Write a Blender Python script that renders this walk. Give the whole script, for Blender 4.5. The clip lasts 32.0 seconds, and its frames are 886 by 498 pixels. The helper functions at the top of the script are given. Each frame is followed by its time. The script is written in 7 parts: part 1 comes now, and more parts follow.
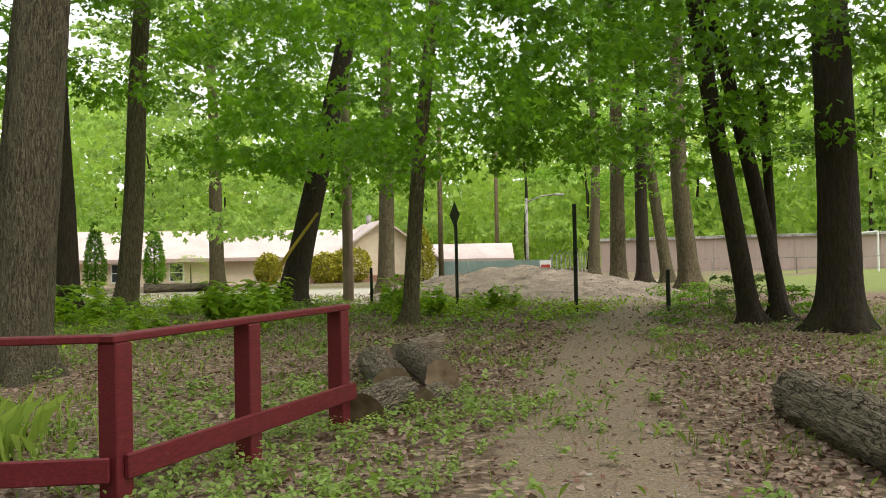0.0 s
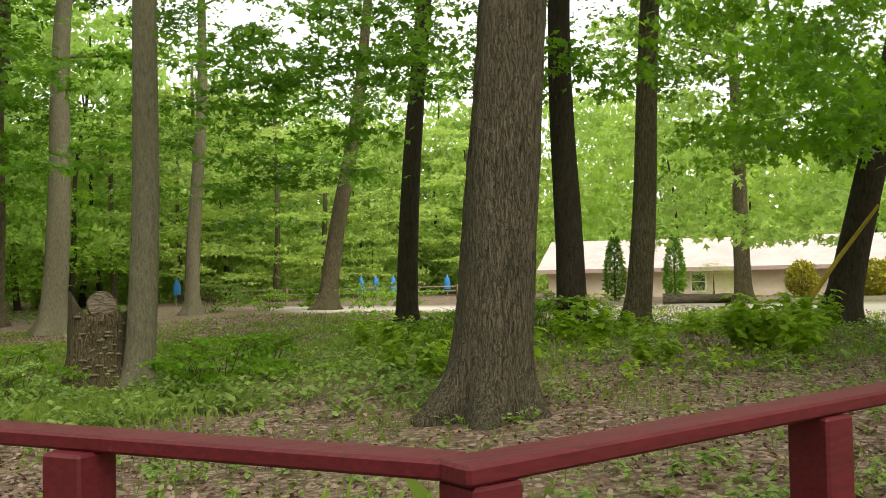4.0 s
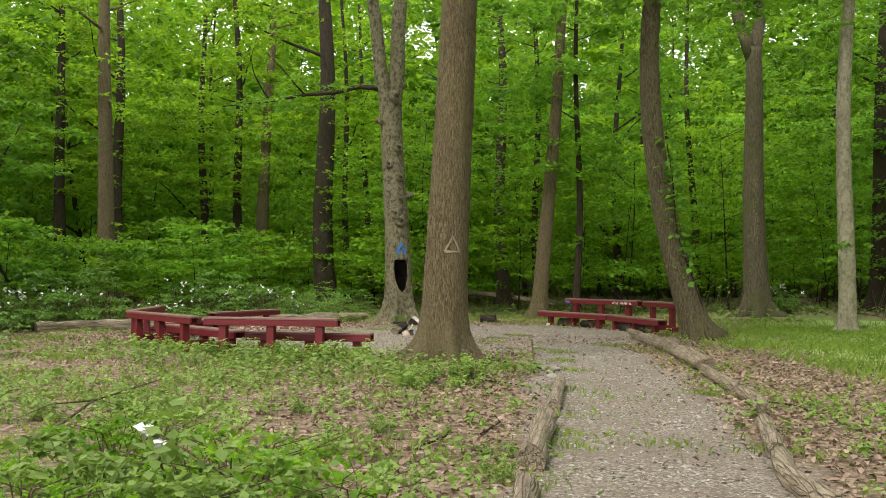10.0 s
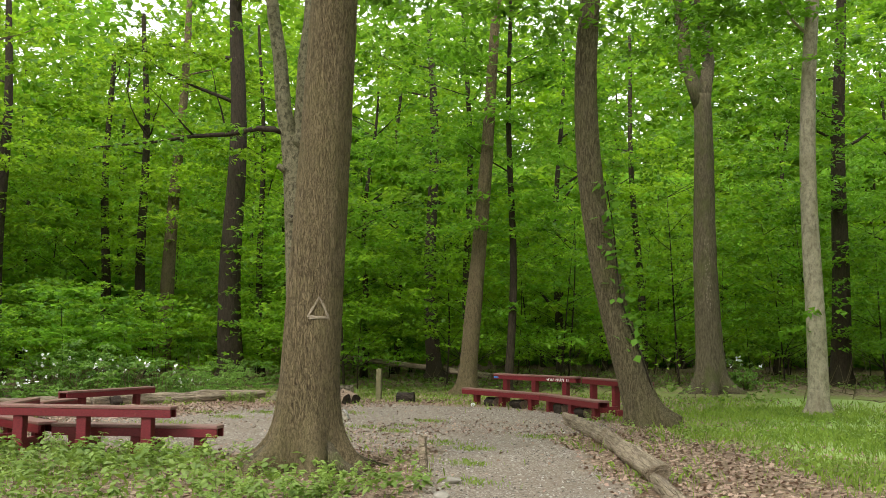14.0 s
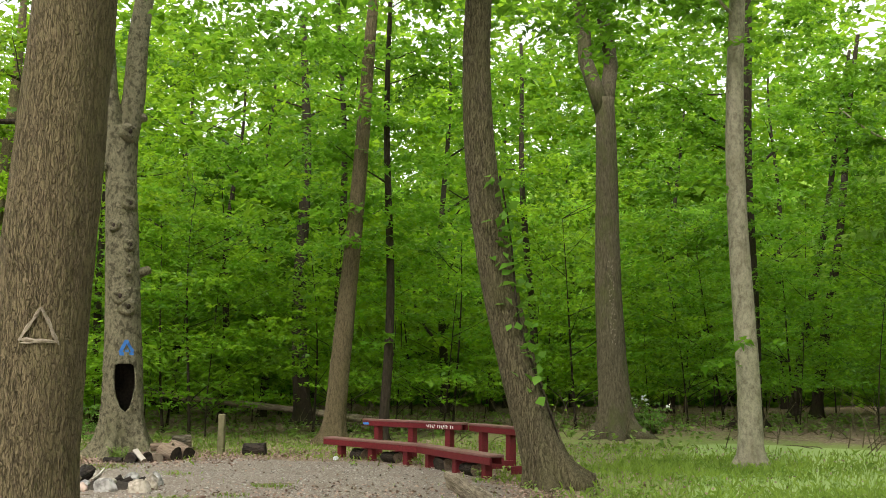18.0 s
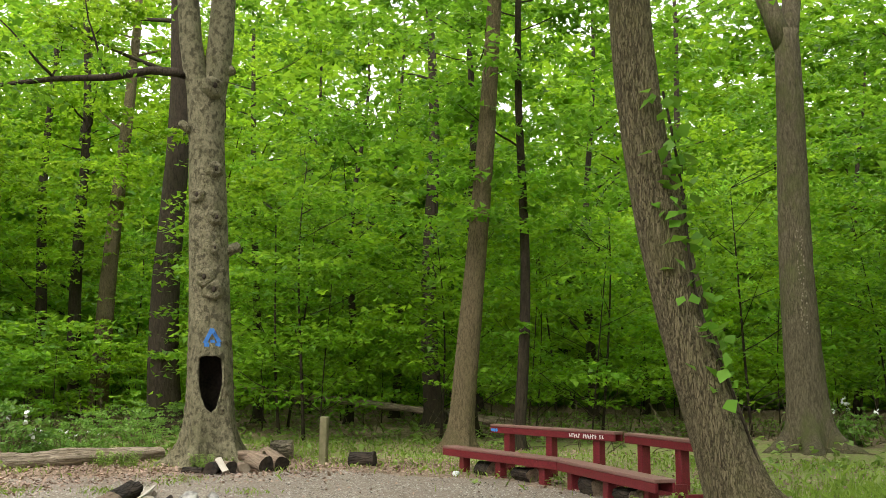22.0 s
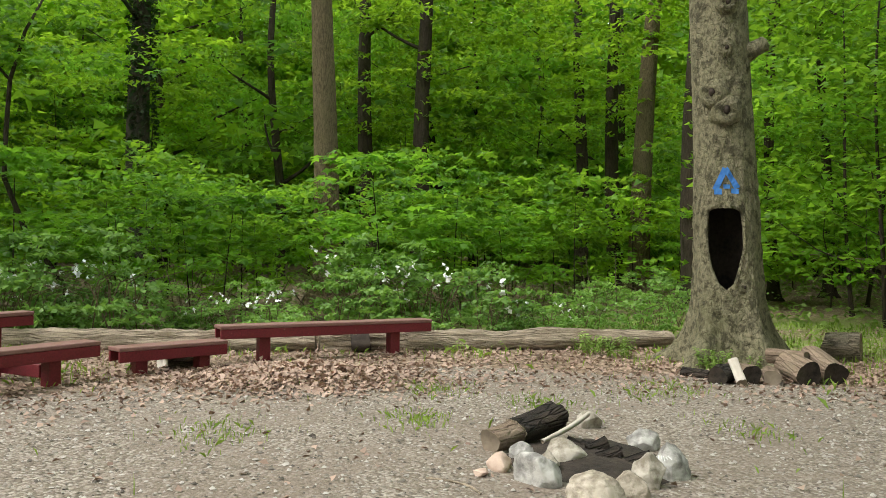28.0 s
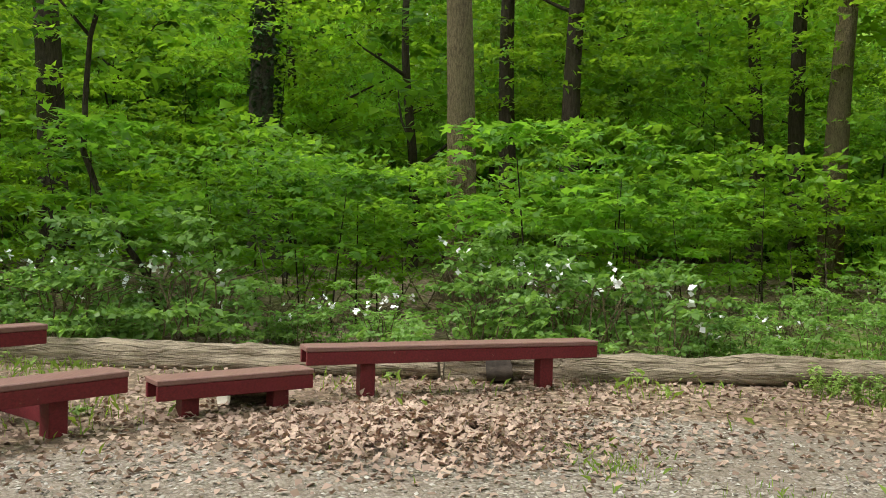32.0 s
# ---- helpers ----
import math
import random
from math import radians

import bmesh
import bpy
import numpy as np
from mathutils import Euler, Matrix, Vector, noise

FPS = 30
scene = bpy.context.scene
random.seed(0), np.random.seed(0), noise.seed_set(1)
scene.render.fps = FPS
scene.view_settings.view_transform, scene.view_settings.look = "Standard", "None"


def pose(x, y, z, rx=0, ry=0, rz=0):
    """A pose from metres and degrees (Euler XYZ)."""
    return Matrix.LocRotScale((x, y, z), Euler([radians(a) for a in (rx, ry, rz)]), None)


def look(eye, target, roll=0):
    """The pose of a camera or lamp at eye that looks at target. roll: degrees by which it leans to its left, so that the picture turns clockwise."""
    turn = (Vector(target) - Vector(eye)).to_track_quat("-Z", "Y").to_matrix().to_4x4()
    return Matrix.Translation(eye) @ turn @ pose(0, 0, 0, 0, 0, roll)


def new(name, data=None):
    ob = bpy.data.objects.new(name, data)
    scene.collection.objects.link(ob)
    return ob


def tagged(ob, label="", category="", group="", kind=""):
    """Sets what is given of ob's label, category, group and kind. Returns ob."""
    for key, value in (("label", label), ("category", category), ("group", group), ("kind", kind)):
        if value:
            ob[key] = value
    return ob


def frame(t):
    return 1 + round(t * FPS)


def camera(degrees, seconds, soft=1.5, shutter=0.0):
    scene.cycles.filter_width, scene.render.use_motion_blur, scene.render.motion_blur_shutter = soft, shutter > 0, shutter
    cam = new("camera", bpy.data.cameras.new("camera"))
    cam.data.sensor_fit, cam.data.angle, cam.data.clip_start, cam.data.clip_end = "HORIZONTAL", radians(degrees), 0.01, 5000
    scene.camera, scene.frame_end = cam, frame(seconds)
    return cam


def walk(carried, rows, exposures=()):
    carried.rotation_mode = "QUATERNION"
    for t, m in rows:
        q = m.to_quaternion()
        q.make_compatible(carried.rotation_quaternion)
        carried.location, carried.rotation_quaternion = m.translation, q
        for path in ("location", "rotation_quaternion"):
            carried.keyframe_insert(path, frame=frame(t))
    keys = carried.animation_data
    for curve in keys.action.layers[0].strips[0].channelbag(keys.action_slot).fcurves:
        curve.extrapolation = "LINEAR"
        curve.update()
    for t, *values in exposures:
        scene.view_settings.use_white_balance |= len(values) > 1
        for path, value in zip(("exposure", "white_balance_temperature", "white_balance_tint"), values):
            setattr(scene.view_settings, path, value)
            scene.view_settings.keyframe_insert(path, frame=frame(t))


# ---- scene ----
cam = camera(52.0, 32.0, soft=0.5)
PATH = [
    (0.0, pose(-1.881, -3.115, 1.347, 90.84, 1.14, -55.83)),
    (0.5, pose(-1.440, -2.804, 1.355, 90.94, 1.00, -55.27)),
    (1.0, pose(-0.991, -2.517, 1.359, 91.17, 1.09, -54.40)),
    (1.5, pose(-0.616, -2.197, 1.342, 91.33, 0.96, -52.25)),
    (2.0, pose(-0.290, -1.887, 1.343, 91.55, 0.96, -49.51)),
    (2.5, pose(-0.022, -1.579, 1.344, 91.73, 0.99, -45.22)),
    (4.5, pose(0.470, -0.145, 1.378, 92.09, 0.91, -15.10)),
    (5.0, pose(0.391, 0.212, 1.387, 92.07, 0.70, -6.84)),
    (5.5, pose(0.335, 0.608, 1.375, 91.93, 0.64, 0.49)),
    (6.0, pose(0.214, 0.994, 1.368, 91.95, 0.55, 7.70)),
    (6.5, pose(0.043, 1.350, 1.371, 92.14, 0.32, 14.67)),
    (7.0, pose(-0.145, 1.686, 1.368, 92.22, 0.20, 21.91)),
    (7.5, pose(-0.329, 2.014, 1.358, 92.21, 0.08, 27.49)),
    (8.0, pose(-0.504, 2.353, 1.346, 92.11, -0.02, 31.28)),
    (8.5, pose(-0.679, 2.705, 1.341, 92.04, -0.09, 35.79)),
    (9.0, pose(-0.881, 3.074, 1.327, 92.01, -0.17, 39.73)),
    (9.5, pose(-1.092, 3.460, 1.306, 91.98, -0.20, 43.29)),
    (10.0, pose(-1.314, 3.837, 1.287, 91.73, -0.25, 44.85)),
    (10.5, pose(-1.559, 4.220, 1.280, 91.76, -0.33, 45.12)),
    (11.0, pose(-1.800, 4.617, 1.278, 91.86, -0.26, 45.20)),
    (11.5, pose(-2.033, 5.040, 1.275, 91.91, -0.27, 44.93)),
    (12.0, pose(-2.245, 5.484, 1.273, 92.10, -0.14, 44.25)),
    (12.5, pose(-2.450, 5.916, 1.289, 92.56, -0.17, 43.96)),
    (13.0, pose(-2.655, 6.328, 1.323, 93.37, -0.13, 43.03)),
    (13.5, pose(-2.884, 6.740, 1.350, 94.63, -0.18, 42.19)),
    (14.0, pose(-3.164, 7.129, 1.365, 96.04, -0.36, 41.63)),
    (14.5, pose(-3.426, 7.537, 1.367, 96.87, -0.28, 40.43)),
    (15.0, pose(-3.697, 7.922, 1.364, 97.27, -0.23, 39.16)),
    (15.5, pose(-3.988, 8.304, 1.358, 97.85, -0.12, 37.71)),
    (17.5, pose(-5.150, 10.023, 1.381, 97.94, 0.07, 34.29)),
    (18.0, pose(-5.378, 10.468, 1.385, 98.43, -0.02, 34.50)),
    (18.5, pose(-5.570, 10.950, 1.378, 98.94, 0.06, 34.69)),
    (19.0, pose(-5.763, 11.431, 1.369, 99.15, -0.02, 34.99)),
    (19.5, pose(-5.965, 11.881, 1.361, 99.19, 0.03, 35.20)),
    (20.0, pose(-6.210, 12.283, 1.355, 99.13, 0.08, 36.15)),
    (20.5, pose(-6.501, 12.634, 1.351, 99.23, -0.12, 37.01)),
    (21.0, pose(-6.813, 12.946, 1.348, 99.30, -0.20, 38.60)),
    (21.5, pose(-7.130, 13.245, 1.342, 99.08, -0.35, 41.36)),
    (22.0, pose(-7.441, 13.544, 1.340, 98.42, -0.32, 43.72)),
    (22.5, pose(-7.768, 13.830, 1.338, 97.14, -0.39, 46.13)),
    (23.0, pose(-8.104, 14.117, 1.327, 95.69, -0.75, 49.06)),
    (23.5, pose(-8.462, 14.401, 1.310, 94.25, -0.87, 51.03)),
    (24.0, pose(-8.844, 14.671, 1.291, 92.76, -0.85, 54.26)),
    (24.5, pose(-9.208, 14.944, 1.277, 91.33, -1.11, 55.93)),
    (26.5, pose(-10.566, 16.173, 1.378, 90.15, -0.73, 62.14)),
    (27.0, pose(-10.844, 16.442, 1.362, 90.19, -0.75, 68.02)),
    (27.5, pose(-11.119, 16.733, 1.355, 90.01, -0.71, 74.72)),
    (28.0, pose(-11.437, 16.991, 1.338, 89.55, -0.88, 79.21)),
    (28.5, pose(-11.786, 17.214, 1.325, 89.38, -1.00, 80.64)),
    (29.0, pose(-12.156, 17.387, 1.342, 88.95, -0.96, 80.78)),
    (29.5, pose(-12.556, 17.416, 1.340, 88.67, -1.24, 80.68)),
    (30.0, pose(-12.964, 17.420, 1.315, 88.69, -1.33, 80.20)),
    (30.5, pose(-13.407, 17.358, 1.311, 88.64, -1.34, 80.61)),
    (31.0, pose(-13.804, 17.297, 1.318, 88.80, -1.42, 83.52)),
    (31.5, pose(-14.196, 17.290, 1.333, 88.73, -1.42, 86.52)),
    (32.0, pose(-14.590, 17.291, 1.350, 88.70, -1.53, 87.98)),
]
walk(cam, PATH, [(0, 0.12, 6800, 10), (2.5, 0.08, 6800, 10), (5, 0.2, 7300, 9), (7, 0.32, 7300, 9), (10, 0.45, 6850, 9), (13, 0.5, 6750, 9), (20, 0.65, 6800, 10), (24, 0.77, 6800, 10), (28, 0.7, 6600, 8), (32, 0.75, 6650, 7)])


# ---- world, sun and exposure ----
world = bpy.data.worlds.new("sky")
scene.world = world
world.use_nodes = True
wn = world.node_tree
wn.nodes.clear()
w_out = wn.nodes.new("ShaderNodeOutputWorld")
w_bg = wn.nodes.new("ShaderNodeBackground")
w_sky = wn.nodes.new("ShaderNodeTexSky")
w_sky.sky_type = "NISHITA"
w_sky.sun_disc = False
w_sky.sun_elevation = radians(49)
w_sky.sun_rotation = radians(173)
w_sky.air_density = 1.0
w_sky.dust_density = 6.0
w_mix = wn.nodes.new("ShaderNodeMix")
w_mix.data_type = "RGBA"
w_mix.inputs["Factor"].default_value = 0.75
w_mix.inputs[7].default_value = (11.0, 11.3, 11.6, 1)
wn.links.new(w_sky.outputs[0], w_mix.inputs[6])
wn.links.new(w_mix.outputs[2], w_bg.inputs["Color"])
w_bg.inputs["Strength"].default_value = 0.15
wn.links.new(w_bg.outputs[0], w_out.inputs[0])

sun_data = bpy.data.lights.new("sun", "SUN")
sun_data.energy = 1.9
sun_data.angle = radians(20)
sun_data.color = (1.0, 0.96, 0.9)
sun = new("sun", sun_data)
sun.matrix_world = look((0, 0, 40), (40 * -0.1, 40 * 0.86, 0))


# ---- materials ----
def material(name, rough=0.9):
    m = bpy.data.materials.new(name)
    m.use_nodes = True
    nt = m.node_tree
    b = nt.nodes["Principled BSDF"]
    b.inputs["Roughness"].default_value = rough
    b.inputs["Specular IOR Level"].default_value = 0.25
    return m, nt, b


def noise_node(nt, scale, detail=4.0, stretch=(1, 1, 1), rough=0.55, world_space=False):
    tc = nt.nodes.new("ShaderNodeTexCoord")
    mp = nt.nodes.new("ShaderNodeMapping")
    mp.inputs["Scale"].default_value = stretch
    if world_space:
        g = nt.nodes.new("ShaderNodeNewGeometry")
        nt.links.new(g.outputs["Position"], mp.inputs[0])
    else:
        nt.links.new(tc.outputs["Object"], mp.inputs[0])
    n = nt.nodes.new("ShaderNodeTexNoise")
    n.inputs["Scale"].default_value = scale
    n.inputs["Detail"].default_value = detail
    n.inputs["Roughness"].default_value = rough
    nt.links.new(mp.outputs[0], n.inputs["Vector"])
    return n.outputs["Fac"]


def ramp(nt, fac, stops):
    r = nt.nodes.new("ShaderNodeValToRGB")
    el = r.color_ramp.elements
    while len(el) < len(stops):
        el.new(0.5)
    for e, (p, c) in zip(el, stops):
        e.position = p
        e.color = (*c, 1)
    nt.links.new(fac, r.inputs[0])
    return r.outputs[0]


def mix(nt, fac, a, b, mode="MIX"):
    m = nt.nodes.new("ShaderNodeMix")
    m.data_type = "RGBA"
    m.blend_type = mode
    for sock, v in ((m.inputs[0], fac), (m.inputs[6], a), (m.inputs[7], b)):
        if isinstance(v, (int, float)):
            sock.default_value = v
        elif isinstance(v, tuple):
            sock.default_value = (*v, 1)
        else:
            nt.links.new(v, sock)
    return m.outputs[2]


def mathn(nt, op, a, b=0.0, c=0.0):
    m = nt.nodes.new("ShaderNodeMath")
    m.operation = op
    for sock, v in zip(m.inputs, (a, b, c)):
        if isinstance(v, (int, float)):
            sock.default_value = v
        else:
            nt.links.new(v, sock)
    return m.outputs[0]


def bump(nt, b, height, strength=0.5, dist=0.02):
    n = nt.nodes.new("ShaderNodeBump")
    n.inputs["Strength"].default_value = strength
    n.inputs["Distance"].default_value = dist
    nt.links.new(height, n.inputs["Height"])
    nt.links.new(n.outputs[0], b.inputs["Normal"])


def bark_mat(name, dark, light, tint=None, ridge=26.0, depth=0.03, stretch=0.22, tint_amount=0.4, crack=0.5, spots=0.0, along=(1, 1, 0)):
    """Bark with plates parted by dark upright furrows."""
    st = tuple(1.0 if k else stretch for k in along)
    m, nt, b = material(name, 0.92)
    n1 = noise_node(nt, ridge, 5, st, 0.68)
    n2 = noise_node(nt, 2.2, 3, (1, 1, 0.4))
    n3 = noise_node(nt, 90, 3, (1, 1, 0.5))
    f = mathn(nt, "MULTIPLY_ADD", n3, 0.35, mathn(nt, "MULTIPLY", n1, 0.75))
    col = ramp(nt, f, [(0.38, dark), (0.62, light)])
    tc = nt.nodes.new("ShaderNodeTexCoord")
    mp = nt.nodes.new("ShaderNodeMapping")
    mp.inputs["Scale"].default_value = st
    nt.links.new(tc.outputs["Object"], mp.inputs[0])
    wob = nt.nodes.new("ShaderNodeTexNoise")
    wob.inputs["Scale"].default_value = ridge * 0.5
    nt.links.new(mp.outputs[0], wob.inputs["Vector"])
    va = nt.nodes.new("ShaderNodeVectorMath")
    va.operation = "MULTIPLY_ADD"
    va.inputs[1].default_value = (0.1, 0.1, 0.1)
    nt.links.new(wob.outputs["Color"], va.inputs[0])
    nt.links.new(mp.outputs[0], va.inputs[2])
    vo = nt.nodes.new("ShaderNodeTexVoronoi")
    vo.feature = "DISTANCE_TO_EDGE"
    vo.inputs["Scale"].default_value = ridge
    nt.links.new(va.outputs[0], vo.inputs["Vector"])
    furrow = ramp(nt, vo.outputs["Distance"], [(0.0, (1, 1, 1)), (0.1, (0, 0, 0))])
    col = mix(nt, mathn(nt, "MULTIPLY", furrow, crack), col, tuple(0.6 * c for c in dark))
    col = mix(nt, mathn(nt, "MULTIPLY", n2, 0.45), col, tuple(0.55 * c for c in light))
    if tint:
        patch = ramp(nt, noise_node(nt, 1.3, 5, (1, 1, 0.5), 0.65), [(0.5, (0, 0, 0)), (0.68, (1, 1, 1))])
        col = mix(nt, mathn(nt, "MULTIPLY", patch, tint_amount), col, tint)
    if spots:
        sp = ramp(nt, noise_node(nt, 9, 6, (1, 1, 0.8), 0.7), [(0.5, (0, 0, 0)), (0.6, (1, 1, 1))])
        col = mix(nt, mathn(nt, "MULTIPLY", sp, spots), col, tuple(0.7 * c for c in dark))
    nt.links.new(col, b.inputs["Base Color"])
    bump(nt, b, mathn(nt, "MULTIPLY_ADD", furrow, -0.8 * crack, f), 1.0, depth)
    return m


BARK = {
    "grey": bark_mat("bark_grey", (0.04, 0.033, 0.022), (0.235, 0.202, 0.138), (0.15, 0.14, 0.075), 36, 0.08, 0.16, 0.35, 0.6),
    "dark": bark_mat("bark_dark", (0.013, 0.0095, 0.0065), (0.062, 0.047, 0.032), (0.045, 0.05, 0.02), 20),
    "greybrown": bark_mat("bark_grey_brown", (0.048, 0.038, 0.022), (0.25, 0.208, 0.126), (0.16, 0.15, 0.06), 34, 0.055, 0.16, 0.4, 0.75),
    "brown": bark_mat("bark_brown", (0.058, 0.044, 0.024), (0.255, 0.2, 0.115), (0.18, 0.16, 0.07), 40, 0.05, 0.2, 0.4, 0.6),
    "mossy": bark_mat("bark_mossy", (0.04, 0.034, 0.021), (0.19, 0.16, 0.105), (0.09, 0.11, 0.03), 24, 0.04, 0.22, 0.8),
    "pale": bark_mat("bark_pale_smooth", (0.075, 0.068, 0.04), (0.275, 0.25, 0.162), (0.1, 0.1, 0.045), 17, 0.05, 0.7, 0.6, 0.3, 0.85),
    "smooth": bark_mat("bark_grey_olive", (0.1, 0.092, 0.06), (0.27, 0.245, 0.165), (0.15, 0.16, 0.08), 30, 0.02, 0.25, 0.5, 0.35),
    "beech": bark_mat("bark_beech", (0.13, 0.115, 0.08), (0.42, 0.38, 0.285), (0.22, 0.19, 0.125), 12, 0.015, 0.6, 0.55, 0.1, 0.3),
    "ivy": bark_mat("bark_under_ivy", (0.02, 0.018, 0.012), (0.07, 0.06, 0.045), (0.02, 0.05, 0.015), 20, 0.03, 0.22, 0.9),
}


def leaf_mat(name, a, b_col, trans=(0.16, 0.3, 0.03), amount=0.45, gloss=0.24):
    m, nt, b = material(name, 0.42)
    b.inputs["Specular IOR Level"].default_value = gloss
    g = nt.nodes.new("ShaderNodeNewGeometry")
    oi = nt.nodes.new("ShaderNodeObjectInfo")
    patch = ramp(nt, noise_node(nt, 0.9, 2, world_space=True), [(0.36, (0, 0, 0)), (0.64, (1, 1, 1))])
    f = mathn(nt, "MULTIPLY_ADD", oi.outputs["Random"], 0.38, mathn(nt, "MULTIPLY", g.outputs["Random Per Island"], 0.37))
    f = mathn(nt, "MULTIPLY_ADD", patch, 0.27, f)
    col = ramp(nt, f, [(0.0, a), (1.0, b_col)])
    nt.links.new(col, b.inputs["Base Color"])
    t = nt.nodes.new("ShaderNodeBsdfTranslucent")
    top = min(1.4, 0.92 / max(trans))
    tcol = mix(nt, f, tuple(0.3 * c for c in trans), tuple(top * c for c in trans))
    nt.links.new(tcol, t.inputs["Color"])
    mx = nt.nodes.new("ShaderNodeMixShader")
    mx.inputs[0].default_value = amount
    nt.links.new(b.outputs[0], mx.inputs[1])
    nt.links.new(t.outputs[0], mx.inputs[2])
    nt.links.new(mx.outputs[0], nt.nodes["Material Output"].inputs[0])
    return m


LEAF = leaf_mat("leaf_green", (0.024, 0.1, 0.009), (0.14, 0.3, 0.025), (0.25, 0.5, 0.035), 0.46)
# brighter than LEAF, to make up in colour for dim light below the crowns
LEAF_BRIGHTER = leaf_mat("brighter_leaf", (0.028, 0.11, 0.006), (0.19, 0.36, 0.028), (0.34, 0.6, 0.04), 0.48)
LEAF_MAPLE = leaf_mat("maple_leaf", (0.018, 0.07, 0.005), (0.105, 0.235, 0.014), (0.27, 0.54, 0.028), 0.48)
# brighter still: its colour stands in for light on deep and far leaves
LEAF_LIFTED = leaf_mat("light_lifted_leaf", (0.04, 0.14, 0.008), (0.25, 0.44, 0.03), (0.47, 0.76, 0.043), 0.5)
# park-side leaves are paled in the colour itself, in place of distance haze
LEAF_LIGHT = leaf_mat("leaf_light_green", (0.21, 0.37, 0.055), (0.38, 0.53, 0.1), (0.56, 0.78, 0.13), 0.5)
LEAF_PARK = leaf_mat("haze_paled_leaf", (0.18, 0.35, 0.065), (0.4, 0.58, 0.14), (0.54, 0.78, 0.15), 0.5)
LEAF_PALE = leaf_mat("haze_palest_leaf", (0.27, 0.43, 0.09), (0.44, 0.59, 0.16), (0.6, 0.8, 0.18), 0.5)
# green lightened to look sunlit; the light is in the colour
LEAF_LIT = leaf_mat("painted_lit_leaf", (0.1, 0.25, 0.025), (0.29, 0.52, 0.06), (0.42, 0.8, 0.07), 0.5)
LEAF_WEED = leaf_mat("bright_weed_leaf", (0.19, 0.36, 0.025), (0.36, 0.52, 0.05), (0.5, 0.74, 0.04), 0.45)
LEAF_HERB = leaf_mat("herb_leaf", (0.1, 0.18, 0.035), (0.33, 0.45, 0.13), (0.32, 0.48, 0.08), 0.4)
GRASS = leaf_mat("grass_blade", (0.1, 0.2, 0.03), (0.33, 0.44, 0.1), (0.32, 0.44, 0.05), 0.4, 0.15)
LITTER_RED = leaf_mat("red_brown_dry_leaf", (0.055, 0.024, 0.018), (0.33, 0.18, 0.135), (0.2, 0.08, 0.05), 0.1, 0.15)
LITTER = leaf_mat("dry_leaf", (0.1, 0.06, 0.047), (0.55, 0.405, 0.325), (0.25, 0.13, 0.08), 0.12, 0.15)


def paint_mat():
    m, nt, b = material("red_brown_paint", 0.5)
    b.inputs["Specular IOR Level"].default_value = 0.3
    grain = noise_node(nt, 60, 5, (0.08, 1, 1), 0.6)
    blot = noise_node(nt, 2.5, 4)
    col = ramp(nt, grain, [(0.3, (0.085, 0.007, 0.013)), (0.7, (0.17, 0.017, 0.026))])
    col = mix(nt, mathn(nt, "MULTIPLY", blot, 0.25), col, (0.2, 0.045, 0.045))
    chips = ramp(nt, noise_node(nt, 14, 6, (1, 1, 1), 0.7), [(0.66, (0, 0, 0)), (0.72, (1, 1, 1))])
    col = mix(nt, mathn(nt, "MULTIPLY", chips, 0.5), col, (0.3, 0.2, 0.16))
    nt.links.new(col, b.inputs["Base Color"])
    bump(nt, b, grain, 0.35, 0.004)
    return m


PAINT = paint_mat()


def top_paint_mat():
    m, nt, b = material("dusty_red_brown_paint", 0.5)
    b.inputs["Specular IOR Level"].default_value = 0.4
    grain = noise_node(nt, 60, 5, (0.08, 1, 1), 0.6)
    dust = noise_node(nt, 3.5, 5)
    col = ramp(nt, grain, [(0.3, (0.13, 0.05, 0.046)), (0.7, (0.22, 0.1, 0.09))])
    col = mix(nt, mathn(nt, "MULTIPLY", dust, 0.55), col, (0.24, 0.16, 0.14))
    nt.links.new(col, b.inputs["Base Color"])
    bump(nt, b, grain, 0.35, 0.004)
    return m


PAINT_TOP = top_paint_mat()


def plain_mat(name, c0, c1, scale=8.0, rough=0.8, metal=0.0, depth=0.01, stretch=(1, 1, 1), tight=0.0):
    m, nt, b = material(name, rough)
    n = noise_node(nt, scale, 6, stretch, 0.62)
    n2 = noise_node(nt, scale * 0.13, 3)
    f = mathn(nt, "MULTIPLY_ADD", n2, 0.5, mathn(nt, "MULTIPLY", n, 0.5))
    nt.links.new(ramp(nt, f, [(0.32 + tight, c0), (0.66 - tight, c1)]), b.inputs["Base Color"])
    b.inputs["Metallic"].default_value = metal
    bump(nt, b, n, 0.6, depth)
    return m


DEADWOOD = bark_mat("weathered_wood", (0.1, 0.076, 0.052), (0.42, 0.345, 0.26), (0.14, 0.1, 0.066), 20, 0.04, 0.09, 0.6, 0.45, along=(0, 1, 1))
LOGBARK = bark_mat("log_bark", (0.045, 0.034, 0.025), (0.34, 0.28, 0.21), (0.2, 0.19, 0.12), 27, 0.07, 0.11, 0.3, 0.8, along=(0, 1, 1))
CUTWOOD = plain_mat("cut_wood_end", (0.09, 0.072, 0.054), (0.26, 0.21, 0.16), 9, 0.9, 0, 0.006)
SAWN = plain_mat("sawn_tan_wood", (0.1, 0.068, 0.04), (0.29, 0.215, 0.14), 9, 0.9, 0, 0.008)
CHAR_AND_HOLES = plain_mat("char_and_hole_black", (0.006, 0.005, 0.005), (0.06, 0.045, 0.035), 20, 0.85, 0, 0.02)
